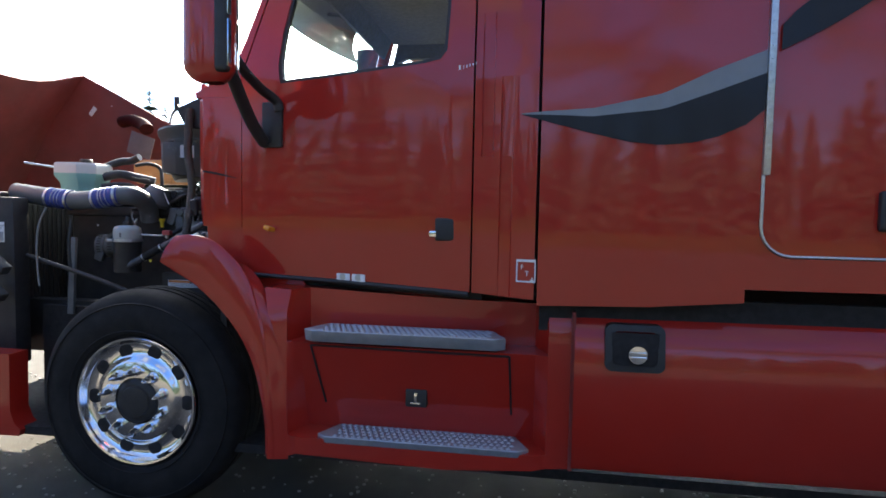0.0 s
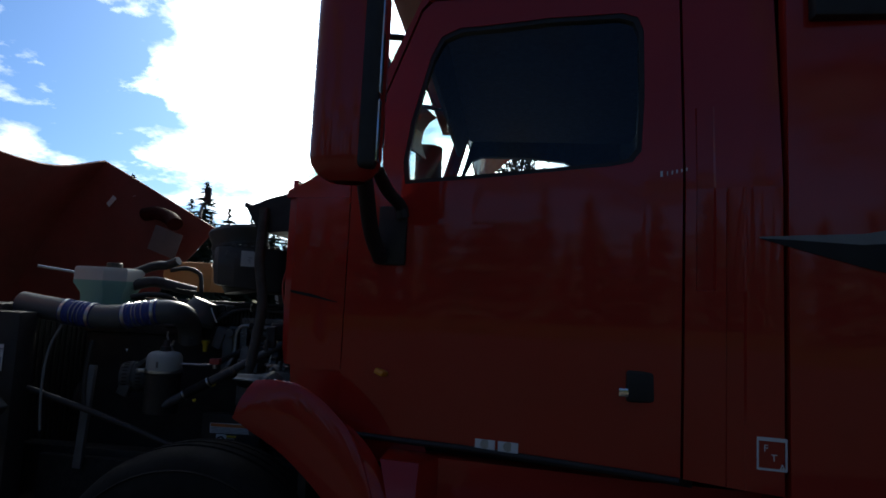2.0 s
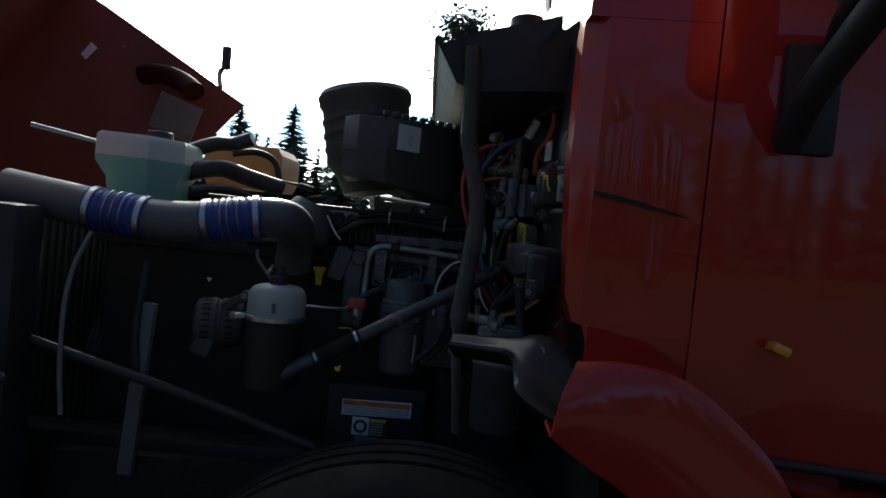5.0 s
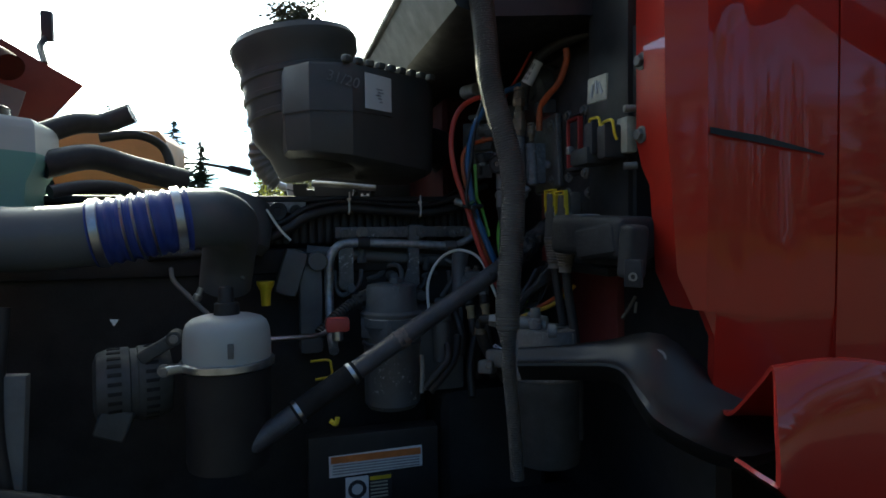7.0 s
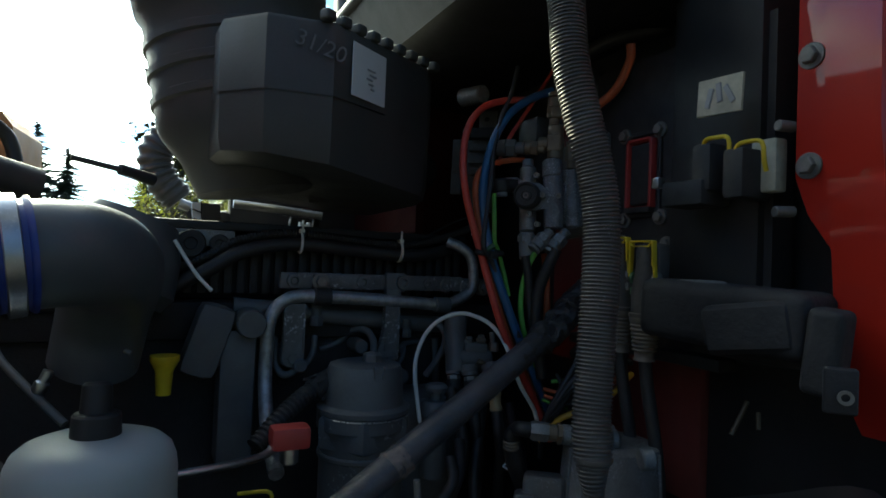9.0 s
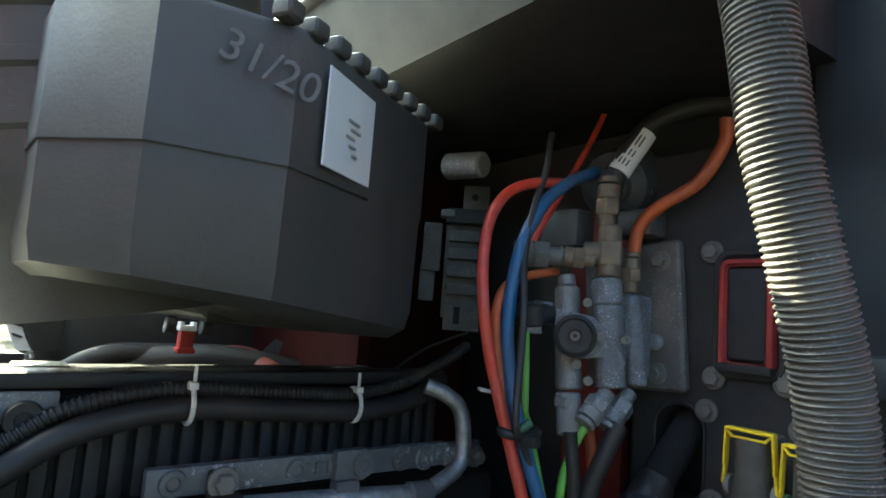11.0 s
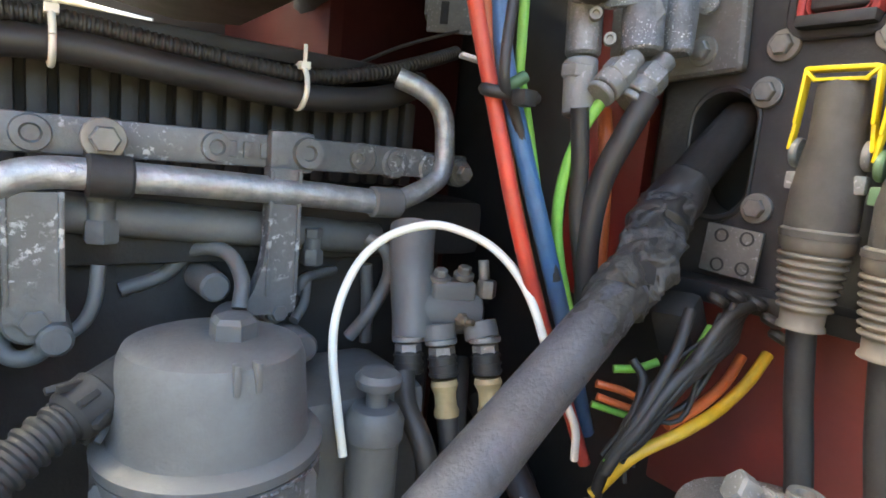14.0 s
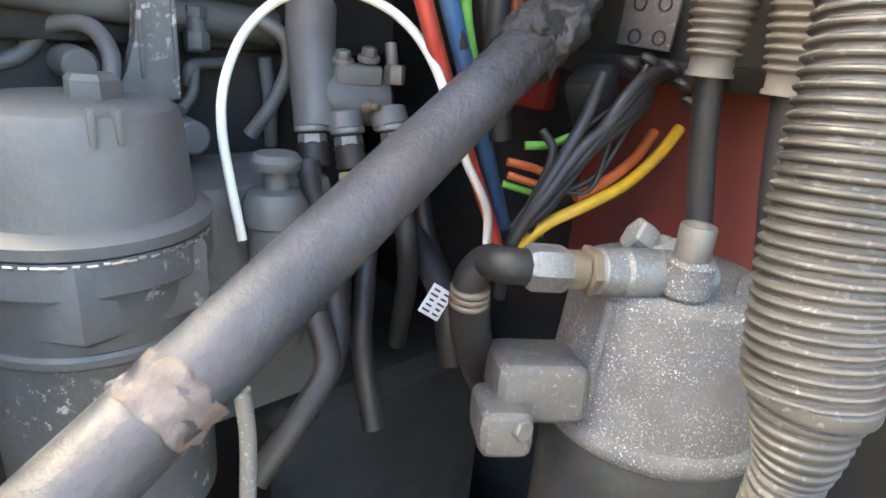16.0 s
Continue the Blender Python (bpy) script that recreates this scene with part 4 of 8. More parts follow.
def dish():
    b = BM()
    seg = 120
    prof2 = [(0.297, 0.045), (0.303, 0.012), (0.298, 0.006), (0.289, 0.008), (0.282, 0.020), (0.276, 0.036), (0.266, 0.046), (0.245, 0.050), (0.222, 0.049), (0.204, 0.040), (0.194, 0.028), (0.184, 0.022), (0.110, 0.021), (0.104, 0.034)]
    rings = []
    for r, h in prof2:
        rings.append([b.verts.new(WC + Vector((r * math.cos(2 * math.pi * k / seg), h, r * math.sin(2 * math.pi * k / seg)))) for k in range(seg)])
    for q, (a, c2) in enumerate(zip(rings[:-1], rings[1:])):
        for k in range(seg):
            b.faces.new((a[k], a[(k + 1) % seg], c2[(k + 1) % seg], c2[k]))
    return b


rim = part("rim", dish(), CHROME, wheel, "polished aluminium disc rim")
for k in range(10):
    a = 2 * math.pi * (k - 0.01) / 10
    d = Vector((math.cos(a), 0, math.sin(a)))
    bm = BM()
    lathe(bm, [(0.0345, 0), (0.0345, 0.009), (0.0325, 0.010), (0.0, 0.010)], WC + d * 0.238 + Vector((0, 0.0555, 0)), (0, -1, 0), 20)
    part("hand_hole", bm, SEAM, wheel)
    bm = BM()
    a += math.pi / 10
    d = Vector((math.cos(a), 0, math.sin(a)))
    lathe(bm, [(0.027, 0), (0.027, 0.005), (0.021, 0.008), (0.020, 0.030), (0.0185, 0.036), (0.0165, 0.048), (0.005, 0.080), (0.0, 0.082)], WC + d * 0.143 + Vector((0, 0.023, 0)), (0, -1, 0), 8)
    part("lug_nut_cover", bm, CHROME, wheel, "spiked chrome lug nut cover")
bm = BM()
lathe(bm, [(0.104, 0), (0.104, 0.03), (0.092, 0.04), (0.075, 0.042), (0.07, 0.052), (0.035, 0.056), (0.0, 0.056)], WC + Vector((0, 0.052, 0)), (0, -1, 0), 32)
part("hub_cap", bm, BLACK, wheel, "black oil-smeared hub")
bm = BM()
cyl(bm, WC + Vector((0, 0.28, 0)), WC + Vector((0, 1.7, 0)), 0.06)
part("axle", bm, SEAM, truck)
bm = BM()
lathe(bm, prof, WC + Vector((0, 1.75, 0)), (0, 1, 0), 40, False)
cyl(bm, WC + Vector((0, 1.85, 0)), WC + Vector((0, 1.9, 0)), 0.32)
part("far_tyre", bm, RUBBER, truck)

# ---- hood, tilted forward ----
def arc_row(cx, cz, hw, rise, side_drop, y0=3.45, n=20, lean=0.0):
    row = []
    for k in range(n + 1):
        s = -1 + 2 * k / n
        e = abs(s)
        y = y0 + hw * math.copysign(min(1, e ** 0.75), s)
        f = max(0, (e - 0.72) / 0.28)
        row.append((cx + rise * (1 - e * e) * -0.25 + side_drop[0] * f ** 0.9, y, cz + rise * (1 - e ** 2) * 0 + side_drop[1] * f ** 0.9 - 0.16 * math.cos(s * math.pi / 2 * 1.0) * (e < 0.72) * (1 - (e / 0.72) ** 2)))
    return row


rows = [arc_row(-3.46, 2.45, 0.93, 0.0, (0.72, -0.42)), arc_row(-3.72, 2.10, 0.92, 0.1, (0.62, -0.50)), arc_row(-3.95, 1.65, 0.90, 0.1, (0.50, -0.62)), arc_row(-4.08, 1.15, 0.86, 0.1, (0.42, -0.55)), arc_row(-4.05, 0.75, 0.80, 0.1, (0.40, -0.25))]
hood = part("hood", loft(rows, 0.012), RED_IN, truck, "red fibreglass hood tilted forward, inner side showing")
bm = BM()
tube(bm, [(-2.86, 4.36, 2.10), (-2.905, 4.46, 2.19), (-2.90, 4.50, 2.235)], 0.012, 8)
obox(bm, (-2.895, 4.51, 2.285), (0.045, 0.03, 0.12), None, 0.012)
part("hood_mirror", bm, BLACK, hood, "small black mirror stalk on the hood")
bm = BM()
tube(bm, [(-3.16, 4.20, 2.09), (-3.06, 4.18, 2.10), (-2.95, 4.15, 2.06), (-2.88, 4.10, 2.01)], 0.050, 20, 8)
for v in bm.verts:
    v.co.z = 2.08 + (v.co.z - 2.08) * 0.9
part("air_duct", bm, RED_DARK, hood, "dark snorkel duct inside the hood")
bm = BM()
obox(bm, (-2.978, 4.165, 1.905), (0.20, 0.006, 0.17), axes((1, 0.05, -0.35), (0.35, -0.1, 1)) @ Matrix.Rotation(radians(90), 3, "X"), 0.002)
part("pale_sheet", bm, mat("pale_grey_sheet", (0.15, 0.15, 0.16), 0.6, var=0.1, scale=20, dust=0.2), hood, "pale grey sheet inside the hood")
for p in ((-3.42, 4.20, 2.18), (-3.31, 4.235, 2.215)):
    bm = BM()
    obox(bm, p, (0.06, 0.004, 0.075), Matrix.Rotation(radians(40), 3, "Y") @ Matrix.Rotation(radians(-8), 3, "Z"), 0.001)
    part("inner_label", bm, WHITE, hood, "small white label")
bm = BM()
pts = [(-3.3, 0.70), (-2.475, 0.702), (-2.478, 0.42), (-2.455, 0.36), (-2.42, 0.33), (-2.43, 0.30), (-3.3, 0.28)]
va, vb = [bm.verts.new((x, 2.47, z)) for x, z in pts], [bm.verts.new((x, 2.58, z)) for x, z in pts]
bm.faces.new(va)
bm.faces.new(vb)
for k in range(len(pts)):
    bm.faces.new((va[k], va[(k + 1) % len(pts)], vb[(k + 1) % len(pts)], vb[k]))
part("bumper_end", bm, RED, truck, "red bumper corner")
# ---- engine bay: large forms ----
bm = BM()
box(bm, -1.42, -1.39, 2.56, 4.30, 0.62, 1.97)
fw = part("firewall", bm, BLACK, truck, "black firewall below the windscreen")
for y0, y1, z0, z1 in ((3.035, 3.125, 1.34, 1.76), (2.80, 2.985, 1.19, 1.385), (3.40, 4.2, 1.50, 1.70)):
    bm = BM()
    box(bm, -1.436, -1.418, y0, y1, z0, z1, 0.004)
    part("red_panel", bm, RED_DULL, fw, "dark red painted panel")
bm = BM()
PASS = [(2.9415 + 0.0265 * math.cos(a), 1.4925 + 0.0255 * math.sin(a) + math.copysign(0.0225, math.sin(a))) for a in np.linspace(0.02, 2 * math.pi + 0.02, 41)[:-1]]
fill(bm, [(2.68, 1.395), (2.995, 1.395), (2.995, 1.80), (2.68, 1.80)], [PASS])
for v in bm.verts:
    v.co = (-1.475, v.co.x, v.co.z)
panel_rim = bmesh.ops.extrude_edge_only(bm, edges=[e for e in bm.edges if len(e.link_faces) == 1])
for v in (g for g in panel_rim["geom"] if isinstance(g, bmesh.types.BMVert)):
    v.co.x = -1.44
fwp = part("firewall_insulation", bm, BLACK_D, truck, "dusty black firewall panel")
# cowl: black air plenum above the firewall with a pale seal strip
pts = [(-1.795, 1.935), (-1.70, 1.975), (-1.50, 2.035), (-1.28, 2.06), (-1.28, 1.86), (-1.50, 1.855), (-1.70, 1.835), (-1.745, 1.85)]
bm = BM()
va = [bm.verts.new((x, 2.80, z)) for x, z in pts]
vb = [bm.verts.new((x, 4.1, z)) for x, z in pts]
vm = [bm.verts.new((sum(x for x, z in pts) / len(pts), y, sum(z for x, z in pts) / len(pts))) for y in (2.80, 4.1)]
for k in range(len(pts)):
    j = (k + 1) % len(pts)
    bm.faces.new((va[k], va[j], vb[j], vb[k]))
    bm.faces.new((va[j], va[k], vm[0]))
    bm.faces.new((vb[k], vb[j], vm[1]))
cowl = part("cowl", bm, BLACK, truck, "black plastic cowl below the windscreen")
bm = BM()
box(bm, -1.485, -1.28, 2.69, 2.82, 1.45, 1.97, 0.01)
part("cab_inner_pillar", bm, BLACK, truck)
bm = BM()
tube(bm, [(-1.795, 2.80, 1.945), (-1.795, 3.4, 1.945), (-1.79, 4.1, 1.945)], 0.011, 10)
part("seal_bead", bm, BLACK, cowl)
bm = BM()
cyl(bm, (-1.606, 3.184, 1.794), (-1.594, 3.129, 1.791), 0.0165, 0.0155, 20, 0.003)
solo("rubber_stop", bm, GREY_L, "pale round rubber stop under the cowl", "stop")

# frame rail, radiator and shroud
bm = BM()
box(bm, -3.4, 0.5, 2.93, 3.02, 0.60, 0.90, 0.01)
solo("frame_rail", bm, BLACK, "black steel frame rail beside the engine", "frame rail")
bm = BM()
box(bm, -3.4, 0.5, 3.88, 3.97, 0.60, 0.90, 0.01)
solo("frame_rail", bm, BLACK, "black steel frame rail beyond the engine", "frame rail")
bm = BM()
box(bm, -2.98, -2.80, 2.76, 4.20, 0.66, 1.50, 0.02)
rad = solo("radiator", bm, BLACK, "black radiator with fan shroud in front of engine", "radiator")
for k in range(40):
    bm = BM()
    box(bm, -2.802, -2.796, 2.80 + k * 0.034, 2.815 + k * 0.034, 0.72, 1.44)
    part("fin", bm, SEAM, rad)
bm = BM()
box(bm, -2.83, -2.66, 2.70, 2.80, 0.58, 1.47, 0.015)
side = solo("shroud_side", bm, BLACK, "black plastic side of the fan shroud", "shroud")
bm = BM()
obox(bm, (-2.745, 2.697, 1.285), (0.065, 0.003, 0.105), None, 0.001)
lb = part("label", bm, WHITE, side, "white printed data label")
bm = BM()
obox(bm, (-2.745, 2.694, 1.262), (0.055, 0.003, 0.05), None)
for k in range(3):
    obox(bm, (-2.75 + 0.01 * k, 2.694, 1.302 + 0.009 * k), (0.036, 0.003, 0.004), None)
part("print", bm, PRINT_G, lb)

# engine block
eng = thing("engine", (-2.2, 3.45, 0.45), "large dusty dark diesel engine with ribbed valve cover", "engine")
bm = BM()
box(bm, -2.72, -1.56, 3.16, 3.78, 0.50, 1.40, 0.03, 3)
box(bm, -2.60, -1.66, 3.22, 3.74, 0.36, 0.52, 0.02)
part("block", bm, ENGINE, eng)
bm = BM()
box(bm, -2.74, -1.53, 3.145, 3.74, 1.375, 1.43, 0.012)
part("cylinder_head", bm, ENGINE, eng)
bm = BM()
box(bm, -2.72, -1.60, 3.185, 3.34, 1.43, 1.535, 0.025, 3)
box(bm, -2.71, -1.60, 3.32, 3.70, 1.43, 1.492, 0.02, 3)
vc = part("valve_cover", bm, COVER, eng, "black valve cover with upright ribs")
bm = BM()
for k in range(61):
    x = -2.70 + k * 0.0182
    obox(bm, (x, 3.183, 1.478), (0.0128, 0.014, 0.078), None, 0.0042, 2)
part("cover_ribs", bm, BLACK_D, vc)
bm = BM()
box(bm, -2.72, -1.60, 3.165, 3.20, 1.532, 1.545, 0.004)
part("cover_rim", bm, BLACK, vc)
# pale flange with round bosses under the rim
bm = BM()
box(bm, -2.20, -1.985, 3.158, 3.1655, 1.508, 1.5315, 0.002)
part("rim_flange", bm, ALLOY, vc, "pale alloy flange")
for x, z, r in ((-2.0447, 1.511, 0.0205), (-2.0065, 1.512, 0.0135), (-2.108, 1.511, 0.0205), (-2.160, 1.512, 0.0135)):
    bm = BM()
    lathe(bm, [(r, 0), (r, 0.006), (r * 0.9, 0.009), (r * 0.45, 0.009), (r * 0.38, 0.006), (0, 0.006)], (x, 3.158, z), (0, -1, 0), 24)
    part("boss", bm, BLACK, vc)
# flat rail with bolts along the head
bm = BM()
obox(bm, (-1.775, 3.128, 1.463), (0.30, 0.012, 0.024), None, 0.003)
rail = part("rail", bm, CHIPPY, eng, "grey bracket rail with raised markings")
bm = BM()
obox(bm, (-1.62, 3.130, 1.464), (0.09, 0.010, 0.018), None, 0.003)
part("rail_end", bm, CHIPPY, rail)
for k, x in enumerate((-1.685, -1.655, -1.618, -1.585)):
    bm = BM()
    cyl(bm, (x, 3.134, 1.463 - 0.002 * k), (x, 3.120, 1.463 - 0.002 * k), 0.0125, seg=20, edge=0.002)
    part("rail_pad", bm, CHIPPY, rail)
for x, r in ((-1.905, 0.0085), (-1.80, 0.008), (-1.69, 0.006), (-1.655, 0.0075), (-1.618, 0.006)):
    bm = BM()
    lathe(bm, [(r * 1.3, 0), (r * 1.2, 0.0035), (r * 0.7, 0.004), (r * 0.55, 0.0015), (0.0, 0.0015)], (x, 3.122, 1.463), (0, -1, 0), 20)
    part("boss", bm, CHIPPY, rail)
bm = BM()
bolt(bm, (-1.585, 3.121, 1.457), (0, -1, 0), 0.0075, 0.008)
part("bolt", bm, BOLT, rail)
for k in range(6):
    bm = BM()
    obox(bm, (-1.79 + k * 0.012, 3.121, 1.463), (0.007, 0.003, 0.011), None, 0.001)
    part("cast_mark", bm, CHIPPY, rail)
bm = BM()
obox(bm, (-1.748, 3.118, 1.464), (0.034, 0.012, 0.030), None, 0.004)
lathe(bm, [(0.012, 0), (0.011, 0.004), (0.006, 0.004), (0.005, 0.001), (0.0, 0.001)], (-1.737, 3.112, 1.464), (0, -1, 0), 20)
part("painted_lug", bm, CHIPPY, rail, "lug with chipped silver paint")
# upright brackets with drips of silver paint
for cx, z0, z1, w in ((-1.755, 1.345, 1.452, 0.024), (-1.905, 1.352, 1.43, 0.031)):
    bm = BM()
    pts = [(cx + w * 0.5 * s + (0.022 * s * max(0, ((1.40 - z) / 0.06)) ** 2 if z < 1.40 and s < 0 and cx > -1.8 else 0), 3.118, z) for s in (-1, 1) for z in np.linspace(z0, z1, 7)]
    a, b = pts[:7], pts[7:]
    bm2 = loft([a, b], 0.012)
    cyl(bm2, (cx, 3.132, z0), (cx, 3.116, z0), w * 0.52, seg=22, edge=0.002)
    for sx in (-1, 1):
        obox(bm2, (cx + sx * w * 0.44, 3.110, (z0 + z1) / 2 + 0.006), (0.003, 0.012, (z1 - z0) * 0.86), None, 0.001)
    br = part("upright_bracket", bm2, CHIPPY, eng, "grey bracket with silver paint drips")
    bm.free()
    for z in np.linspace(z0 + 0.025, z1 - 0.02, 3):
        bm = BM()
        lathe(bm, [(0.0072, 0), (0.0068, 0.004), (0.0042, 0.004), (0.004, 0.0), (0.0, 0.0)], (cx + 0.002, 3.117, z), (0, -1, 0), 16)
        part("boss", bm, CHIPPY, br)
    bm = BM()
    cyl(bm, (cx, 3.118, z0), (cx, 3.108, z0), w * 0.36, w * 0.33, 18, 0.001)
    hexa(bm, (cx, 3.109, z0), (0, -1, 0), w * 0.27, 0.005)
    part("bolt", bm, GREY, br)
# injector lines and unions along the head
def union(name, p, d, r, parent, material=GREY):
    b = BM()
    d = Vector(d).normalized()
    p = Vector(p)
    hexa(b, p, d, r, r * 1.4)
    cyl(b, p + d * r * 1.3, p + d * r * 2.6, r * 0.75, seg=14)
    hexa(b, p + d * r * 2.4, d, r * 0.9, r * 0.9)
    part(name, b, material, parent)


union("line_nut", (-1.868, 3.130, 1.396), (0, 0, 1), 0.011, eng)
union("line_nut", (-1.721, 3.130, 1.376), (0, 0, 1), 0.009, eng)
union("line_nut", (-1.715, 3.150, 1.373), (0, 0, 1), 0.008, eng)
for pts, r in (([(-1.870, 3.125, 1.382), (-1.873, 3.120, 1.360), (-1.880, 3.120, 1.345), (-1.894, 3.120, 1.336)], 0.0045),
               ([(-1.926, 3.140, 1.380), (-1.925, 3.130, 1.345), (-1.918, 3.120, 1.329), (-1.906, 3.115, 1.329), (-1.895, 3.110, 1.340)], 0.0055),
               ([(-1.787, 3.100, 1.353), (-1.783, 3.110, 1.373), (-1.789, 3.130, 1.388), (-1.807, 3.150, 1.386), (-1.824, 3.160, 1.366), (-1.853, 3.160, 1.356)], 0.0055),
               ([(-1.724, 3.130, 1.362), (-1.730, 3.120, 1.347), (-1.742, 3.110, 1.337)], 0.0040),
               ([(-1.677, 3.120, 1.399), (-1.664, 3.110, 1.389), (-1.660, 3.110, 1.368), (-1.674, 3.110, 1.340), (-1.688, 3.120, 1.315)], 0.0055),
               ([(-1.665, 3.140, 1.372), (-1.661, 3.140, 1.337), (-1.660, 3.140, 1.301)], 0.0055),
               ([(-1.729, 3.130, 1.351), (-1.725, 3.130, 1.365), (-1.691, 3.150, 1.366)], 0.0045)):
    bm = BM()
    tube(bm, pts, r, 9)
    part("fuel_line", bm, GREY, eng)
for p, r, l in (((-1.907, 3.120, 1.353), 0.017, 0.03), ((-1.895, 3.110, 1.342), 0.011, 0.03), ((-1.798, 3.130, 1.364), 0.012, 0.05), ((-1.785, 3.090, 1.337), 0.014, 0.05), ((-1.742, 3.100, 1.321), 0.013, 0.05), ((-1.966, 3.100, 1.403), 0.022, 0.06)):
    bm = BM()
    cyl(bm, Vector(p) + Vector((0, 0.04, 0)), Vector(p) + Vector((0, -0.012, 0.0)), r, r * 0.9, 18, 0.002)
    part("union_boss", bm, GREY, eng)
bm = BM()
tube(bm, [(-1.986, 3.142, 1.424), (-1.947, 3.142, 1.420), (-1.832, 3.142, 1.409), (-1.656, 3.142, 1.394)], 0.0135, 14)
part("fuel_rail", bm, GREY, eng, "grey common fuel rail")
bm = BM()
obox(bm, (-1.98, 3.13, 1.30), (0.05, 0.05, 0.19), None, 0.012)
obox(bm, (-2.02, 3.12, 1.38), (0.05, 0.05, 0.10), Matrix.Rotation(0.3, 3, "Y"), 0.015)
part("side_housing", bm, GREY, eng)
# front end: pulleys and belt housing
for p, r in (((-2.70, 3.25, 1.05), 0.10), ((-2.70, 3.45, 0.75), 0.15), ((-2.72, 3.5, 1.2), 0.12)):
    bm = BM()
    lathe(bm, [(r * 0.9, 0), (r, 0.01), (r * 0.93, 0.018), (r, 0.026), (r * 0.93, 0.034), (r, 0.042), (r * 0.8, 0.05), (0.03, 0.05)], p, (-1, 0, 0), 28)
    part("pulley", bm, BLACK, eng)
# exhaust side clutter on the far side, low on detail
bm = BM()
tube(bm, [(-2.5, 3.85, 1.25), (-2.1, 3.9, 1.3), (-1.8, 3.88, 1.25), (-1.75, 3.85, 0.9)], 0.07, 12)
part("exhaust_manifold", bm, ENGINE, eng)
bm = BM()
lathe(bm, [(0.25, 0), (0.27, 0.02), (0.25, 0.10), (0.20, 0.25), (0.18, 0.6)], (-1.62, 3.45, 0.85), (1, 0, 0), 30)
# added filler box, hides the sunlit underbody below
box(bm, -1.72, -1.47, 3.02, 3.8, 0.55, 1.12, 0.04, 3)
part("bell_housing", bm, ENGINE, eng)

# ---- the bright pipe with its clamp ----
pp = thing("coolant_pipe", (-1.94, 3.11, 1.33), "zinc-plated steel pipe bent along the engine head", "pipe")
bm = BM()
tube(bm, [(-1.945, 2.99, 1.232), (-1.944, 3.06, 1.262), (-1.9425, 3.105, 1.315), (-1.942, 3.11, 1.363), (-1.941, 3.11, 1.396), (-1.935, 3.11, 1.418), (-1.922, 3.11, 1.433), (-1.903, 3.11, 1.4405), (-1.87, 3.11, 1.441), (-1.77, 3.11, 1.4365), (-1.672, 3.11, 1.4295)], 0.0098, 16, 5)
part("pipe_run", bm, ZINC, pp)
bm = BM()
tube(bm, [(-1.675, 3.112, 1.4295), (-1.648, 3.112, 1.434), (-1.613, 3.115, 1.453), (-1.608, 3.118, 1.485), (-1.613, 3.122, 1.511), (-1.629, 3.128, 1.525), (-1.647, 3.140, 1.533)], 0.0088, 14, 5)
part("return_bend", bm, ZINC, pp, "worn steel return bend")
bm = BM()
cyl(bm, (-1.683, 3.11, 1.430), (-1.655, 3.11, 1.4295), 0.0125, seg=16, edge=0.002)
part("pipe_joint", bm, GREY, pp)
bm = BM()
cyl(bm, (-1.879, 3.11, 1.441), (-1.853, 3.11, 1.440), 0.0135, seg=18, edge=0.002)
obox(bm, (-1.868, 3.118, 1.457), (0.022, 0.008, 0.03), None, 0.003)
cl = part("pipe_clamp", bm, BLACK_D, pp, "rubber-lined clamp")
bm = BM()
bolt(bm, (-1.869, 3.110, 1.463), (0, -1, 0), 0.0085, 0.008)
part("clamp_bolt", bm, BOLT, cl)

# wiring loom along the valve cover with its ties
hose("wiring_loom", [(-2.30, 3.15, 1.44), (-2.12, 3.15, 1.455), (-2.03, 3.15, 1.490), (-1.985, 3.15, 1.517), (-1.935, 3.15, 1.530), (-1.885, 3.15, 1.533), (-1.814, 3.152, 1.528), (-1.725, 3.155, 1.524), (-1.66, 3.158, 1.536), (-1.60, 3.17, 1.556), (-1.55, 3.19, 1.574)], 0.0068, HOSE_B, "black corrugated wiring loom along the valve cover", "wiring loom", pitch=0.0046, rib=0.0014, seg=12)
hose("cover_hose", [(-2.30, 3.14, 1.42), (-2.12, 3.14, 1.432), (-2.03, 3.142, 1.470), (-1.985, 3.144, 1.498), (-1.935, 3.146, 1.513), (-1.885, 3.147, 1.517), (-1.814, 3.148, 1.512), (-1.725, 3.150, 1.507), (-1.655, 3.156, 1.515), (-1.60, 3.175, 1.535)], 0.0105, HOSE_B, "smooth black hose along the valve cover", "hose", seg=14)
hose("thin_wire", [(-1.714, 3.173, 1.526), (-1.671, 3.181, 1.541), (-1.614, 3.191, 1.569), (-1.559, 3.178, 1.592)], 0.0016, HOSE_B, "thin stray wire beside the loom", "wire")
hose("support_rod", [(-1.952, 3.475, 1.597), (-1.892, 3.475, 1.594), (-1.835, 3.475, 1.59), (-1.778, 3.46, 1.584)], 0.0085, STEEL, "dull silver rod crossing above the valve cover", "rod")
for xx in (-1.835, -1.788):
    bm = BM()
    cyl(bm, (xx - 0.006, 3.475, 1.570), (xx + 0.006, 3.475, 1.5685), 0.0115, seg=18, edge=0.001)
    solo("rod_clip", bm, BLACK_D, "black clip on the silver rod", "clip", "clips on the silver rod")


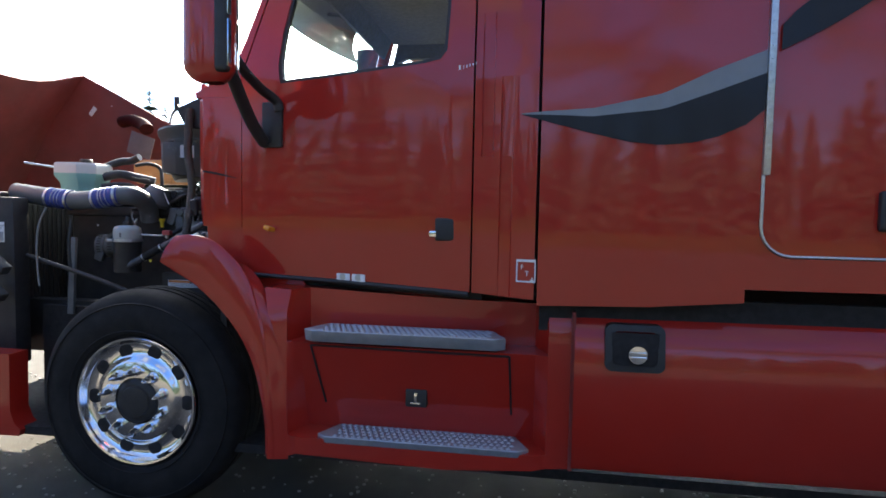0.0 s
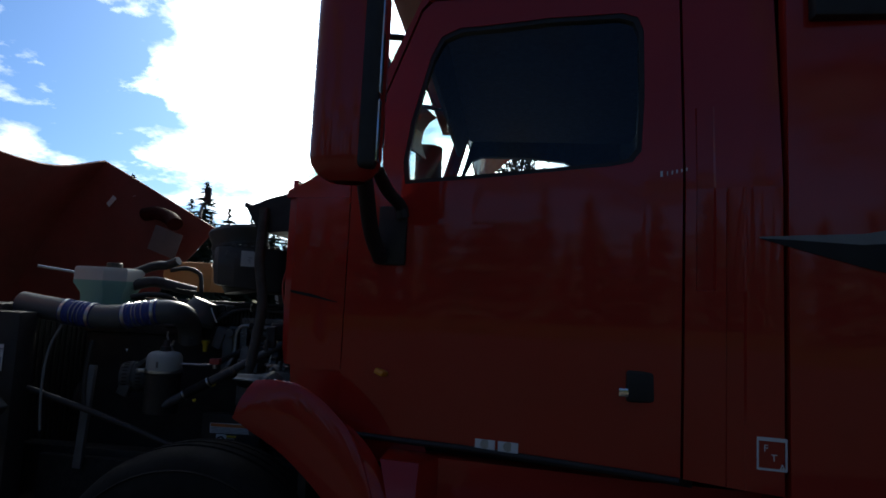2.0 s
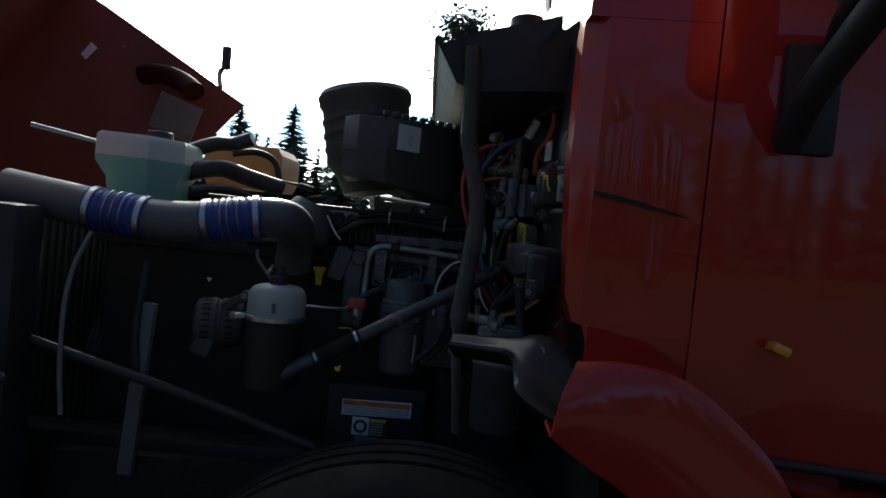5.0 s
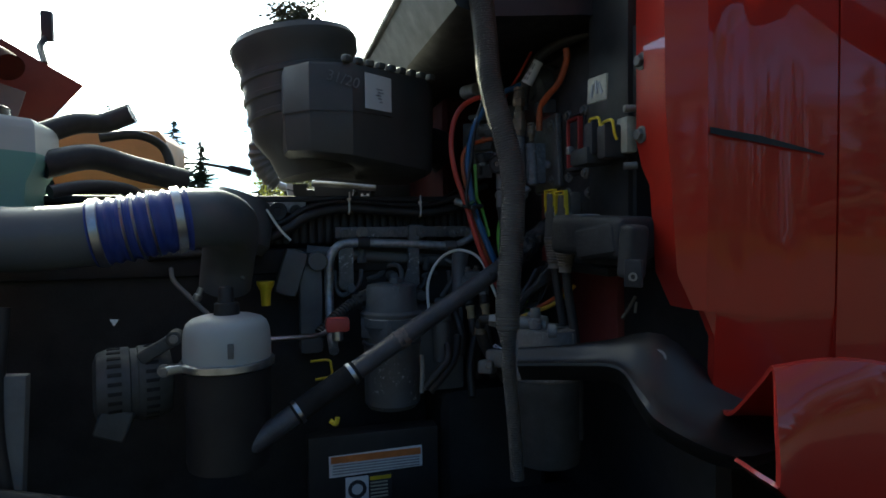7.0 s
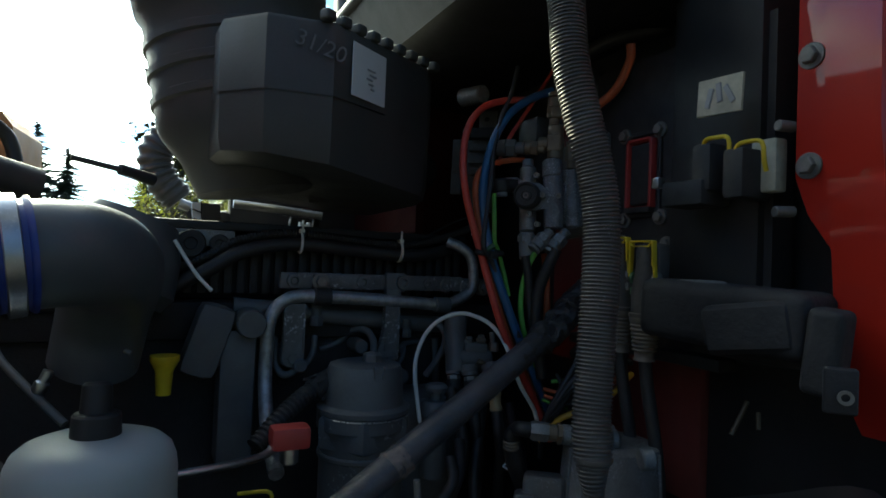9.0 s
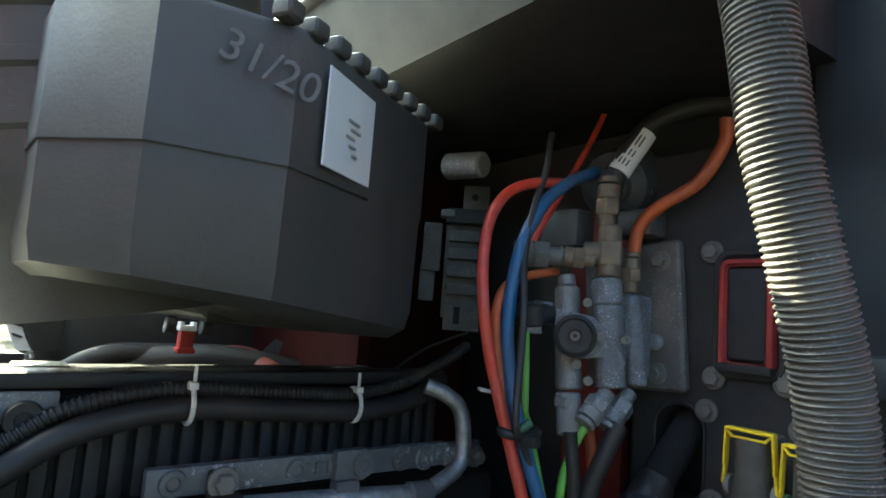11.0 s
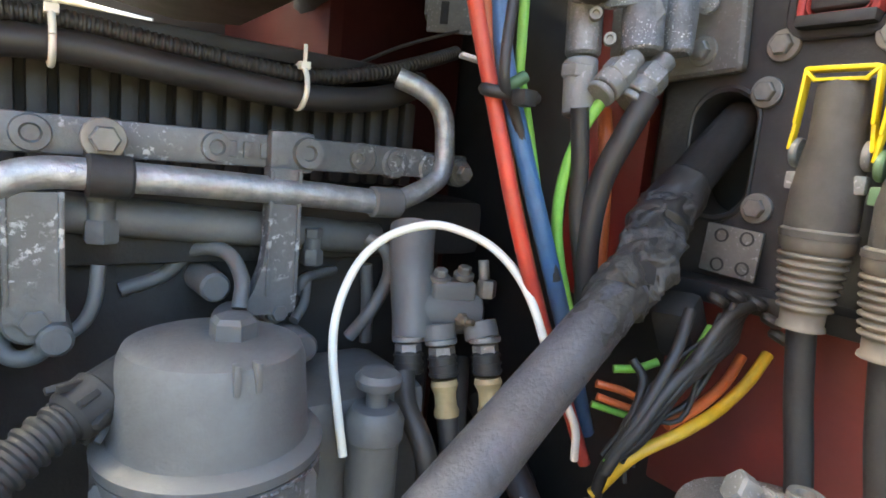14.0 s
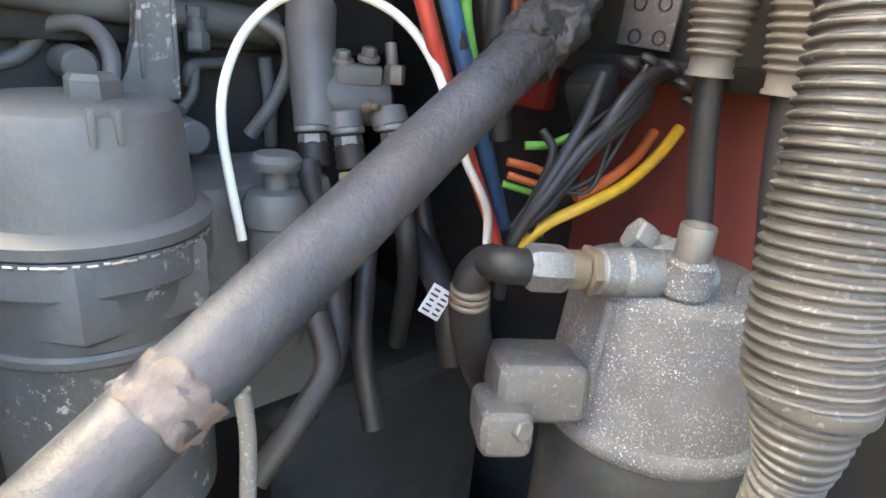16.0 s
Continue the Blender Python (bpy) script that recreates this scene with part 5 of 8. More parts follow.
def zip_tie(p, r, d=(1, 0, 0)):
    b = BM()
    p = Vector(p)
    u, v, ax = frame_of(d)
    ring = [p + (u * math.cos(a) + v * math.sin(a)) * r for a in np.linspace(0, 2 * math.pi, 15)]
    tube(b, ring, 0.0022, 6, 2)
    obox(b, p + Vector((0, -r * 0.5, r * 0.95)), (0.008, 0.008, 0.006), None, 0.001)
    obox(b, p + Vector((0.002, -r * 0.3, r * 0.95 + 0.009)), (0.0025, 0.002, 0.015), None)
    return solo("cable_tie", b, H_WHITE, "white nylon cable tie round the loom", "cable tie", "ties on the loom")


zip_tie((-1.893, 3.147, 1.521), 0.0165)
zip_tie((-1.731, 3.150, 1.514), 0.0165)
bm = BM()
obox(bm, (-1.913, 3.272, 1.452), (0.0025, 0.003, 0.014), Matrix.Rotation(0.4, 3, "Y"))
solo("tie_end", bm, H_WHITE, "cut white tie end beside the head", "cable tie")

bm = BM()
tube(bm, [(-2.067, 3.101, 1.513), (-2.050, 3.092, 1.485), (-2.037, 3.085, 1.466), (-2.021, 3.076, 1.449)], 0.0026, 6)
solo("cable_tie", bm, H_WHITE, "long white cable tie end hanging free", "cable tie")

# ---- air filter housing ----
af = thing("air_filter_housing", (-1.95, 3.2, 1.55), "large dusty black plastic air filter housing", "air filter")
plan = [(-2.03, 3.02), (-1.985, 2.968), (-1.905, 2.957), (-1.82, 3.003), (-1.738, 3.048), (-1.712, 3.09), (-1.70, 3.36), (-1.75, 3.44), (-2.0, 3.44), (-2.05, 3.34)]
ctr = Vector((-1.87, 3.2, 0))


def plan_row(z, k, slope=0.0):
    return [tuple(ctr + (Vector((x, y, 0)) - ctr) * k + Vector((0, 0, z + slope * (-1.74 - x)))) for x, y in plan]


bm = loft([plan_row(1.590, 0.002, 0.1), plan_row(1.590, 0.2, 0.1), plan_row(1.588, 0.90, 0.1), plan_row(1.596, 0.965, 0.1), plan_row(1.612, 0.985, 0.1), plan_row(1.69, 0.992, 0.04), plan_row(1.695, 1.0), plan_row(1.78, 1.0), plan_row(1.786, 0.985), plan_row(1.788, 0.3), plan_row(1.788, 0.002)], close=True)
part("lower_body", bm, HOUSE, af)
for k in range(9):
    bm = BM()
    w = k / 8
    p = Vector((-1.915, 2.957, 1.792)).lerp(Vector((-1.725, 3.058, 1.792)), w)
    obox(bm, p, (0.017, 0.014, 0.016), axes((1, 0.53, 0), (0, 0, 1)), 0.005, 3)
    part("lid_tooth", bm, HOUSE, af)
ac = Vector((-1.987, 3.185, 0))
tilt = Vector((-0.17, 0.03, 1)).normalized()
bm = BM()
lathe(bm, [(0.085, -0.20), (0.10, -0.15), (0.122, -0.115), (0.127, -0.10), (0.127, -0.075), (0.131, -0.072), (0.131, -0.062), (0.127, -0.06), (0.127, -0.035), (0.131, -0.032), (0.131, -0.022), (0.127, -0.02), (0.127, 0.005), (0.131, 0.008), (0.131, 0.018), (0.127, 0.02), (0.129, 0.05), (0.136, 0.06), (0.139, 0.085), (0.132, 0.098), (0.118, 0.10), (0.112, 0.07), (0.0, 0.06)], ac + Vector((0, 0, 1.79)), tilt, 56)
part("intake_collar", bm, HOUSE, af, "round ribbed intake collar")
bm = BM()
lathe(bm, [(0.075, 0), (0.085, 0.02), (0.075, 0.07), (0.055, 0.11)], (-2.15, 3.13, 1.44), (0.35, 0.1, 1), 28)
part("outlet_elbow", bm, PIPE_B, af)
bm = BM()
cyl(bm, (-2.174, 2.978, 1.592), (-2.128, 2.988, 1.585), 0.0032, seg=12, edge=0.0006)
cyl(bm, (-2.130, 2.988, 1.5855), (-2.095, 3.01, 1.579), 0.0062, 0.0070, 14, 0.001)
part("sensor_probe", bm, BLACK, af)
# paper label on the side
bm = BM()
n_sh = Vector((0.55, -0.835, 0.0)).normalized()
x_sh = Vector((0.835, 0.55, 0.0))
c_sh = Vector((-1.851, 2.992, 1.767)) + n_sh * -0.0
c_sh = Vector((-1.8525, 2.990, 1.737))
obox(bm, c_sh + Vector((0.002, -0.006, 0)), (0.070, 0.068, 0.0016), axes(x_sh, (0, 0, 1)), 0.0005, 1)
lb = part("paper_label", bm, WHITE, af, "plain white paper label")
bm = BM()
for k in range(5):
    obox(bm, c_sh + Vector((0.0028, -0.0075, 0)) + x_sh * (0.002 + 0.004 * math.sin(k * 2.1)) + Vector((0, 0, 0.006 - 0.006 * k)), (0.016 - 0.0022 * k, 0.0018, 0.0012), axes(x_sh, (0, 0, 1)))
part("print", bm, PRINT_G, lb)
# chalked date
m = Matrix.Translation((-1.922, 2.9555, 1.752)) @ Matrix.Rotation(radians(-8), 4, "Z") @ Matrix.Rotation(radians(90), 4, "X") @ Matrix.Rotation(radians(-16), 4, "Z")
CHALK = mat("chalk", (0.15, 0.155, 0.155), 0.9, var=0.3, scale=80)
part("chalk_marks", text_bm("31/20", 0.028, m, 0.0002), CHALK, af, "chalked date figures")
# lower duct of the filter towards the engine
bm = BM()
tube(bm, [(-1.72, 3.30, 1.68), (-1.62, 3.36, 1.68), (-1.56, 3.48, 1.62), (-1.58, 3.66, 1.50)], 0.05, 14)
part("clean_air_duct", bm, BLACK_D, af)
# added boxes that shade the valve cover and firewall from the low sun
bm = BM()
box(bm, -1.93, -1.42, 3.73, 3.77, 0.90, 1.92, 0.012)
box(bm, -1.968, -1.925, 3.73, 3.77, 0.90, 1.60, 0.012)
solo("inner_fender_liner", bm, BLACK, "added black panel beyond the engine that keeps sun off the bay", "liner")
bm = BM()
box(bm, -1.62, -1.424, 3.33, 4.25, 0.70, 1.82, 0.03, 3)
solo("firewall_recess", bm, RED_DARK, "very dark dull red firewall box behind the engine", "firewall")
bm = BM()
tube(bm, [(-1.899, 3.630, 1.449), (-1.884, 3.639, 1.484), (-1.845, 3.632, 1.503), (-1.735, 3.575, 1.514), (-1.621, 3.530, 1.497), (-1.473, 3.487, 1.478)], 0.024, 18)
solo("heater_hose", bm, HOSE_B, "thick black hose behind the valve cover", "hose")
bm = BM()
ARC = [(-2.004, 1.612), (-2.003, 1.590), (-2.000, 1.570), (-1.995, 1.550), (-1.988, 1.531), (-1.978, 1.512)]
strip_rows = [[(x - 0.0105, 3.700, z), (x - 0.0085, 3.696, z), (x + 0.0075, 3.696, z), (x + 0.0105, 3.702, z)] for x, z in ARC]
strip_ = solo("lamp_edge_strip", loft(strip_rows, 0.004), WHITE, "sunlit white strip along a round black shroud", "trim")
bm = BM()
lathe(bm, [(0.0035, 0), (0.0065, 0.0005), (0.0065, 0.004), (0.0035, 0.0045)], (-1.972, 3.699, 1.503), (0, -1, 0), 18, False)
part("eyelet", bm, GREY_L, strip_)
for k, (x, z) in enumerate(ARC[1:5]):
    bm = BM()
    obox(bm, (x - 0.003 * (k % 2), 3.6935, z + 0.003), (0.020 - 0.006 * (k % 2), 0.004, 0.003 + 0.004 * (k == 2)), Matrix.Rotation(0.35, 3, "Y"), 0.0008)
    part("strip_clip", bm, BLACK, strip_)
shroud_rows = [[(x + 0.010, 3.705, z), (x + 0.014, 3.699, z), (x + 0.05, 3.706, z)] for x, z in ARC]
part("shroud_edge", loft(shroud_rows, 0.005), BLACK, strip_)
bm = BM()
tube(bm, [(-2.01, 3.90, 1.86), (-2.06, 3.90, 1.80), (-2.092, 3.90, 1.74), (-2.075, 3.90, 1.68), (-2.03, 3.90, 1.63)], 0.042, 26, 8, rib=0.005, pitch=0.020)
solo("ribbed_elbow", bm, PIPE_B, "pale grey ribbed rubber elbow beyond the air filter", "hose")
hose("short_rod", [(-2.035, 3.82, 1.617), (-1.966, 3.82, 1.594)], 0.013, STEEL, "pale rod stub beyond the silver rod", "rod")
bm = BM()
box(bm, -2.204, -1.990, 3.496, 3.506, 1.493, 1.527, 0.002)
hb = solo("drilled_bar", bm, BLACK, "black bar with a round hole behind the valve cover", "bar")
bm = BM()
cyl(bm, (-2.068, 3.4965, 1.517), (-2.068, 3.4945, 1.517), 0.0065, seg=18)
part("hole_bush", bm, GREY_L, hb)
hose("arched_hose", [(-1.934, 3.62, 1.489), (-1.906, 3.62, 1.506), (-1.865, 3.62, 1.516), (-1.79, 3.62, 1.518), (-1.736, 3.62, 1.51), (-1.656, 3.62, 1.489)], 0.016, HOSE_B, "thick black hose arching behind the valve cover", "hose", seg=16)
bm = BM()
for k in range(6):
    obox(bm, (-2.245 + 0.050 * k, 3.222 + 0.004 * (k % 2), 1.5425), (0.041, 0.040, 0.005), None, 0.0012, 1)
obox(bm, (-2.120, 3.228, 1.5375), (0.31, 0.050, 0.006), None, 0.0015)
solo("notched_plate", bm, BLACK_D, "black notched plate lying on the valve cover", "plate")
# red light and bits glimpsed below the housing
bm = BM()
obox(bm, (-1.799, 3.525, 1.547), (0.020, 0.018, 0.026), None, 0.003)
obox(bm, (-1.799, 3.525, 1.532), (0.025, 0.022, 0.008), None, 0.002)
fp = solo("filler_plug", bm, REDPL, "small red plastic plug with a white cap", "plug")
bm = BM()
obox(bm, (-1.799, 3.525, 1.564), (0.024, 0.020, 0.008), None, 0.002)
for sx in (-1, 1):
    obox(bm, (-1.799 + sx * 0.0085, 3.525, 1.570), (0.006, 0.016, 0.006), None, 0.001)
part("cap", bm, WHITE, fp, "white cap")
bm = BM()
tube(bm, [(-1.712, 3.599, 1.514), (-1.684, 3.572, 1.512), (-1.664, 3.499, 1.490)], 0.022, 16)
solo("red_duct", bm, RED_DULL, "dull red moulding beyond the engine", "moulding")
bm = BM()
tube(bm, [(-2.013, 3.803, 1.597), (-1.994, 3.796, 1.553), (-1.971, 3.787, 1.505), (-1.935, 3.764, 1.484)], 0.009, 8)
obox(bm, (-1.998, 3.808, 1.575), (0.03, 0.03, 0.06), None, 0.005)
solo("far_bracket", bm, BLACK, "black bracket on the far side of the bay", "bracket")
for pts, r in (([(-2.052, 3.730, 1.449), (-1.945, 3.710, 1.475), (-1.866, 3.708, 1.515), (-1.770, 3.637, 1.515), (-1.683, 3.515, 1.491)], 0.010), ([(-2.055, 3.793, 1.465), (-1.957, 3.745, 1.470), (-1.899, 3.736, 1.489), (-1.808, 3.731, 1.500)], 0.014)):
    hose("black_hose", pts, r, HOSE_B, "black hose crossing behind the valve cover")
bm = BM()
obox(bm, (-1.996, 3.557, 1.488), (0.14, 0.10, 0.006), None, 0.002)
obox(bm, (-2.024, 3.579, 1.481), (0.14, 0.03, 0.012), None, 0.002)
solo("heat_shield", bm, BLACK, "black flat cover plate beyond the valve cover", "cover")

# ---- control module on the firewall ----
cm = thing("control_module", (-1.53, 3.24, 1.62), "grey finned electronic module with black connectors", "module")
mc = Vector((-1.552, 3.206, 1.683))
mm = axes((0.77, -0.64, 0.0), (0.04, 0.03, 1))


def module_block(name, u, v, w, size, material, bev=0.003, parent=None, label=""):
    b = BM()
    obox(b, mc + mm @ Vector((u, v, w)), size, mm, bev)
    return part(name, b, material, parent or cm, label)


module_block("case", 0, -0.005, -0.012, (0.050, 0.140, 0.030), PLATE)
for k in range(4):
    module_block("fin", 0.002, 0.030 - 0.023 * k, 0.007, (0.046, 0.014, 0.014), PLATE)
module_block("connector", 0.004, 0.056, 0.004, (0.060, 0.020, 0.030), BLACK)
module_block("plug", -0.024, 0.058, 0.012, (0.018, 0.010, 0.020), GREY_L)
ear_ = module_block("mounting_ear", 0.012, 0.083, 0.004, (0.034, 0.034, 0.004), PLATE, 0.0015)
bm = BM()
cyl(bm, mc + mm @ Vector((0.010, 0.084, 0.0055)), mc + mm @ Vector((0.010, 0.084, 0.0068)), 0.0045, seg=16)
part("hole", bm, SEAM, ear_)
foot_ = module_block("foot_flange", 0.002, -0.074, 0.004, (0.046, 0.034, 0.004), PLATE, 0.0015)
module_block("slot", -0.004, -0.072, 0.0062, (0.008, 0.022, 0.001), SEAM, 0.0003, foot_)
module_block("side_panel", -0.042, 0.016, 0.000, (0.024, 0.064, 0.006), PLATE, 0.002)
module_block("side_bracket", -0.046, -0.030, -0.008, (0.020, 0.050, 0.010), GREY)

SPECK = mat("white_corroded_alloy", (0.20, 0.21, 0.225), 0.55, 0.25, var=0.35, scale=60, bump=0.7, dust=0.3, dust_col=(0.14, 0.125, 0.11), speck=0.95, fine=420)
# ---- air manifold valve on its plate ----
av = thing("air_valve", (-1.49, 2.96, 1.55), "corroded alloy air manifold valve bolted to a plate", "valve")
bm = BM()
box(bm, -1.489, -1.475, 2.94, 3.06, 1.548, 1.703, 0.012, 3)
bmesh.ops.rotate(bm, verts=bm.verts[:], cent=(-1.48, 2.99, 1.69), matrix=Matrix.Rotation(radians(-4.5), 3, "X"))
pt = part("mounting_plate", bm, PLATE, av, "dusty grey mounting plate")
for z in (1.568, 1.684):
    bm = BM()
    bolt(bm, (-1.489, 2.96, z), (-1, 0, 0), 0.0075, 0.007)
    part("bolt", bm, BOLT, pt)
bm = BM()
cyl(bm, (-1.563, 2.969, 1.631), (-1.562, 2.973, 1.657), 0.0150, 0.0150, 24, 0.002)
part("cap", bm, SPECK, av, "white-corroded round cap")
bm = BM()
cyl(bm, (-1.565, 2.960, 1.554), (-1.563, 2.969, 1.632), 0.0142, 0.0142, 12, 0.002)
cyl(bm, (-1.536, 2.952, 1.557), (-1.534, 2.964, 1.644), 0.0100, 0.0100, 20, 0.002)
obox(bm, (-1.525, 2.968, 1.603), (0.045, 0.02, 0.085), None, 0.006)
part("body", bm, SPECK, av, "speckled white-corroded alloy body")
bm = BM()
fl_n, fl_u, fl_c = Vector((-0.75, -0.66, 0.0)), Vector((0.66, -0.75, 0.0)), Vector((-1.592, 2.985, 1.601))
fl_p = [(-0.019, 0.016), (-0.004, 0.0225), (0.016, 0.0195), (0.034, 0.004), (0.049, -0.022), (0.043, -0.030), (0.030, -0.016), (0.012, -0.0215), (-0.015, -0.017)]
fa_, fb_ = ([bm.verts.new(fl_c + fl_u * p + Vector((0, 0, q)) + fl_n * h) for p, q in fl_p] for h in (0.0, 0.006))
bm.faces.new(fa_)
bm.faces.new(fb_)
for k in range(9):
    bm.faces.new((fa_[k], fa_[(k + 1) % 9], fb_[(k + 1) % 9], fb_[k]))
bmesh.ops.bevel(bm, geom=bm.edges[:], offset=0.0012, segments=1, affect="EDGES")
part("clamp_flange", bm, SPECK, av)
bm = BM()
cyl(bm, (-1.590, 2.990, 1.549), (-1.585, 3.002, 1.648), 0.0125, 0.0125, 18, 0.002)
cyl(bm, (-1.585, 3.002, 1.648), (-1.584, 3.005, 1.659), 0.0090, 0.0090, 16, 0.001)
part("side_column", bm, ALLOY, av)
bm = BM()
cyl(bm, (-1.593, 2.984, 1.508), (-1.592, 2.989, 1.547), 0.0118, 0.0118, 18, 0.0015)
hexa(bm, (-1.594, 2.988, 1.543), (0, 0, -1), 0.0125, 0.010)
part("push_fitting", bm, GREY_L, av)
bm = BM()
lathe(bm, [(0.004, 0), (0.008, 0.001), (0.0085, 0.006), (0.005, 0.009), (0.0, 0.009)], (-1.498, 2.956, 1.600), (-1, -0.2, 0), 14)
part("port_plug", bm, SPECK, av)
bm = BM()
kd = Vector((-0.75, -0.66, 0.0))
kp = Vector((-1.599, 2.979, 1.601))
lathe(bm, [(0.018, -0.012), (0.020, 0.0), (0.020, 0.012), (0.0165, 0.0155), (0.0150, 0.0125), (0.0085, 0.0125), (0.0080, 0.0145), (0.0062, 0.0145), (0.0055, 0.0120), (0.0, 0.0120)], kp, kd, 32)
part("round_port", bm, BLACK_D, av, "round black exhaust port")
bm = BM()
lathe(bm, [(0.0018, 0), (0.0018, 0.0015), (0.0046, 0.0015), (0.0046, 0)], kp + kd * 0.0125, kd, 18, False)
part("port_ring", bm, RUST, av)
for px in ((-1.584, 2.978, 1.633), (-1.585, 2.961, 1.602), (-1.566, 2.947, 1.601), (-1.593, 2.980, 1.575), (-1.583, 2.974, 1.560)):
    bm = BM()
    lathe(bm, [(0.0042, 0), (0.0042, 0.008), (0.0024, 0.008), (0.0020, 0.005), (0.0, 0.005)], px, kd, 14)
    part("socket_screw", bm, BOLT, av)


def fitting(p, d, r, l, parent, material=ALLOY, name="push_fitting"):
    b = BM()
    p, d = Vector(p), Vector(d).normalized()
    cyl(b, p, p + d * l * 0.30, r * 0.7, seg=14, edge=0.0008)
    hexa(b, p + d * l * 0.28, d, r * 1.08, l * 0.32)
    cyl(b, p + d * l * 0.58, p + d * l * 0.85, r, seg=18, edge=0.001)
    cyl(b, p + d * l * 0.88, p + d * l, r * 0.92, seg=18, edge=0.001)
    return part(name, b, material, parent)


fitting((-1.569, 2.961, 1.551), (-0.55, 0.12, -0.62), 0.0110, 0.040, av, GREY_L)
fitting((-1.547, 2.952, 1.552), (-0.50, 0.10, -0.62), 0.0115, 0.044, av, ALLOY)
fitting((-1.567, 2.984, 1.676), (-0.75, 0.85, 0.10), 0.0105, 0.036, av, BRASS, "brass_fitting")
fitting((-1.588, 3.007, 1.678), (-0.75, 0.85, 0.05), 0.0135, 0.050, av, GREY)
fitting((-1.594, 2.999, 1.620), (-0.6, 0.8, 0.02), 0.0120, 0.034, av, ALLOY)
fitting((-1.604, 3.016, 1.620), (-0.6, 0.8, -0.1), 0.0115, 0.030, av, BLACK_D)
fitting((-1.535, 2.963, 1.647), (0.0, 0.0, 1), 0.0085, 0.040, av, BRASS, "brass_fitting")
fitting((-1.554, 2.981, 1.708), (0.0, 0.0, 1), 0.0115, 0.055, av, BRASS, "brass_fitting")
bm = BM()
cyl(bm, (-1.555, 2.976, 1.660), (-1.555, 2.976, 1.712), 0.0115, seg=22, edge=0.002)
cyl(bm, (-1.547, 2.967, 1.684), (-1.572, 2.995, 1.684), 0.0110, seg=20, edge=0.002)
obox(bm, (-1.555, 2.976, 1.684), (0.024, 0.022, 0.026), Matrix.Rotation(0.75, 3, "Z"), 0.004, 3)
part("brass_block", bm, BRASS, av)
bm = BM()
obox(bm, (-1.419, 2.897, 1.788), (0.006, 0.026, 0.046), Matrix.Rotation(radians(-12), 3, "X"), 0.0028, 3)
solo("oval_tag", bm, GREY_L, "pale oval tag hanging behind the hose", "tag")
# second valve above, half in shade
bm = BM()
lathe(bm, [(0.044, 0), (0.045, 0.02), (0.041, 0.024), (0.041, 0.05), (0.036, 0.062), (0.022, 0.070), (0.020, 0.080), (0.011, 0.082), (0.010, 0.078), (0.0, 0.078)], (-1.456, 3.025, 1.785), (-0.9, -0.30, -0.31), 32)
obox(bm, (-1.553, 3.033, 1.712), (0.03, 0.05, 0.04), None, 0.005)
obox(bm, (-1.492, 2.986, 1.724), (0.03, 0.05, 0.03), None, 0.005)
v2 = solo("relay_valve", bm, ALT, "dull alloy relay valve above the manifold", "valve")

for k in range(5):
    bm = BM()
    aa = 2 * math.pi * (k + 0.3) / 5
    ru, rv, rd = frame_of((-0.9, -0.30, -0.31))
    bolt(bm, Vector((-1.456, 3.025, 1.785)) + rd * 0.052 + (ru * math.cos(aa) + rv * math.sin(aa)) * 0.033, rd, 0.0048, 0.006)
    part("cover_bolt", bm, BOLT, v2)
# ---- coloured air lines ----
bm = BM()
cyl(bm, (-1.632, 3.005, 1.627), (-1.629, 3.005, 1.606), 0.0115, 0.0110, 22, 0.003)
cyl(bm, (-1.632, 3.005, 1.6170), (-1.600, 3.009, 1.620), 0.0100, 0.0100, 20, 0.002)
el_ = part("push_elbow", bm, BLACK_D, av, "black plastic push-in elbow")
bm = BM()
lathe(bm, [(0.0070, 0), (0.0092, 0.0008), (0.0092, 0.003), (0.0080, 0.0036), (0.0088, 0.0044), (0.0088, 0.0066), (0.0060, 0.0074)], (-1.629, 3.005, 1.6), (0, 0, 1), 22)
part("release_collar", bm, GREY_L, el_)
GA = "coloured air lines"
hose("red_air_line", [(-1.576, 3.017, 1.757), (-1.626, 3.017, 1.753), (-1.661, 3.020, 1.741), (-1.685, 3.017, 1.715), (-1.695, 3.011, 1.680), (-1.700, 3.003, 1.635), (-1.704, 2.989, 1.589), (-1.668, 3.006, 1.540), (-1.668, 2.985, 1.506), (-1.663, 2.987, 1.488), (-1.652, 2.980, 1.444), (-1.634, 2.972, 1.390), (-1.618, 2.960, 1.341), (-1.570, 2.992, 1.313), (-1.554, 2.986, 1.274), (-1.545, 2.974, 1.237)], 0.0053, H_RED, "red nylon air line curving down from the valve", "air line", GA, seg=12)
hose("red_air_line", [(-1.580, 3.022, 1.664), (-1.612, 3.021, 1.659), (-1.640, 3.020, 1.653), (-1.659, 3.019, 1.644), (-1.671, 3.016, 1.630), (-1.681, 3.007, 1.600), (-1.655, 3.016, 1.545), (-1.651, 2.997, 1.497), (-1.639, 2.989, 1.436), (-1.628, 2.984, 1.407), (-1.613, 2.974, 1.361), (-1.556, 3.002, 1.302)], 0.0045, H_ORANGE, "faded red air line behind the first", "air line", GA, seg=10)
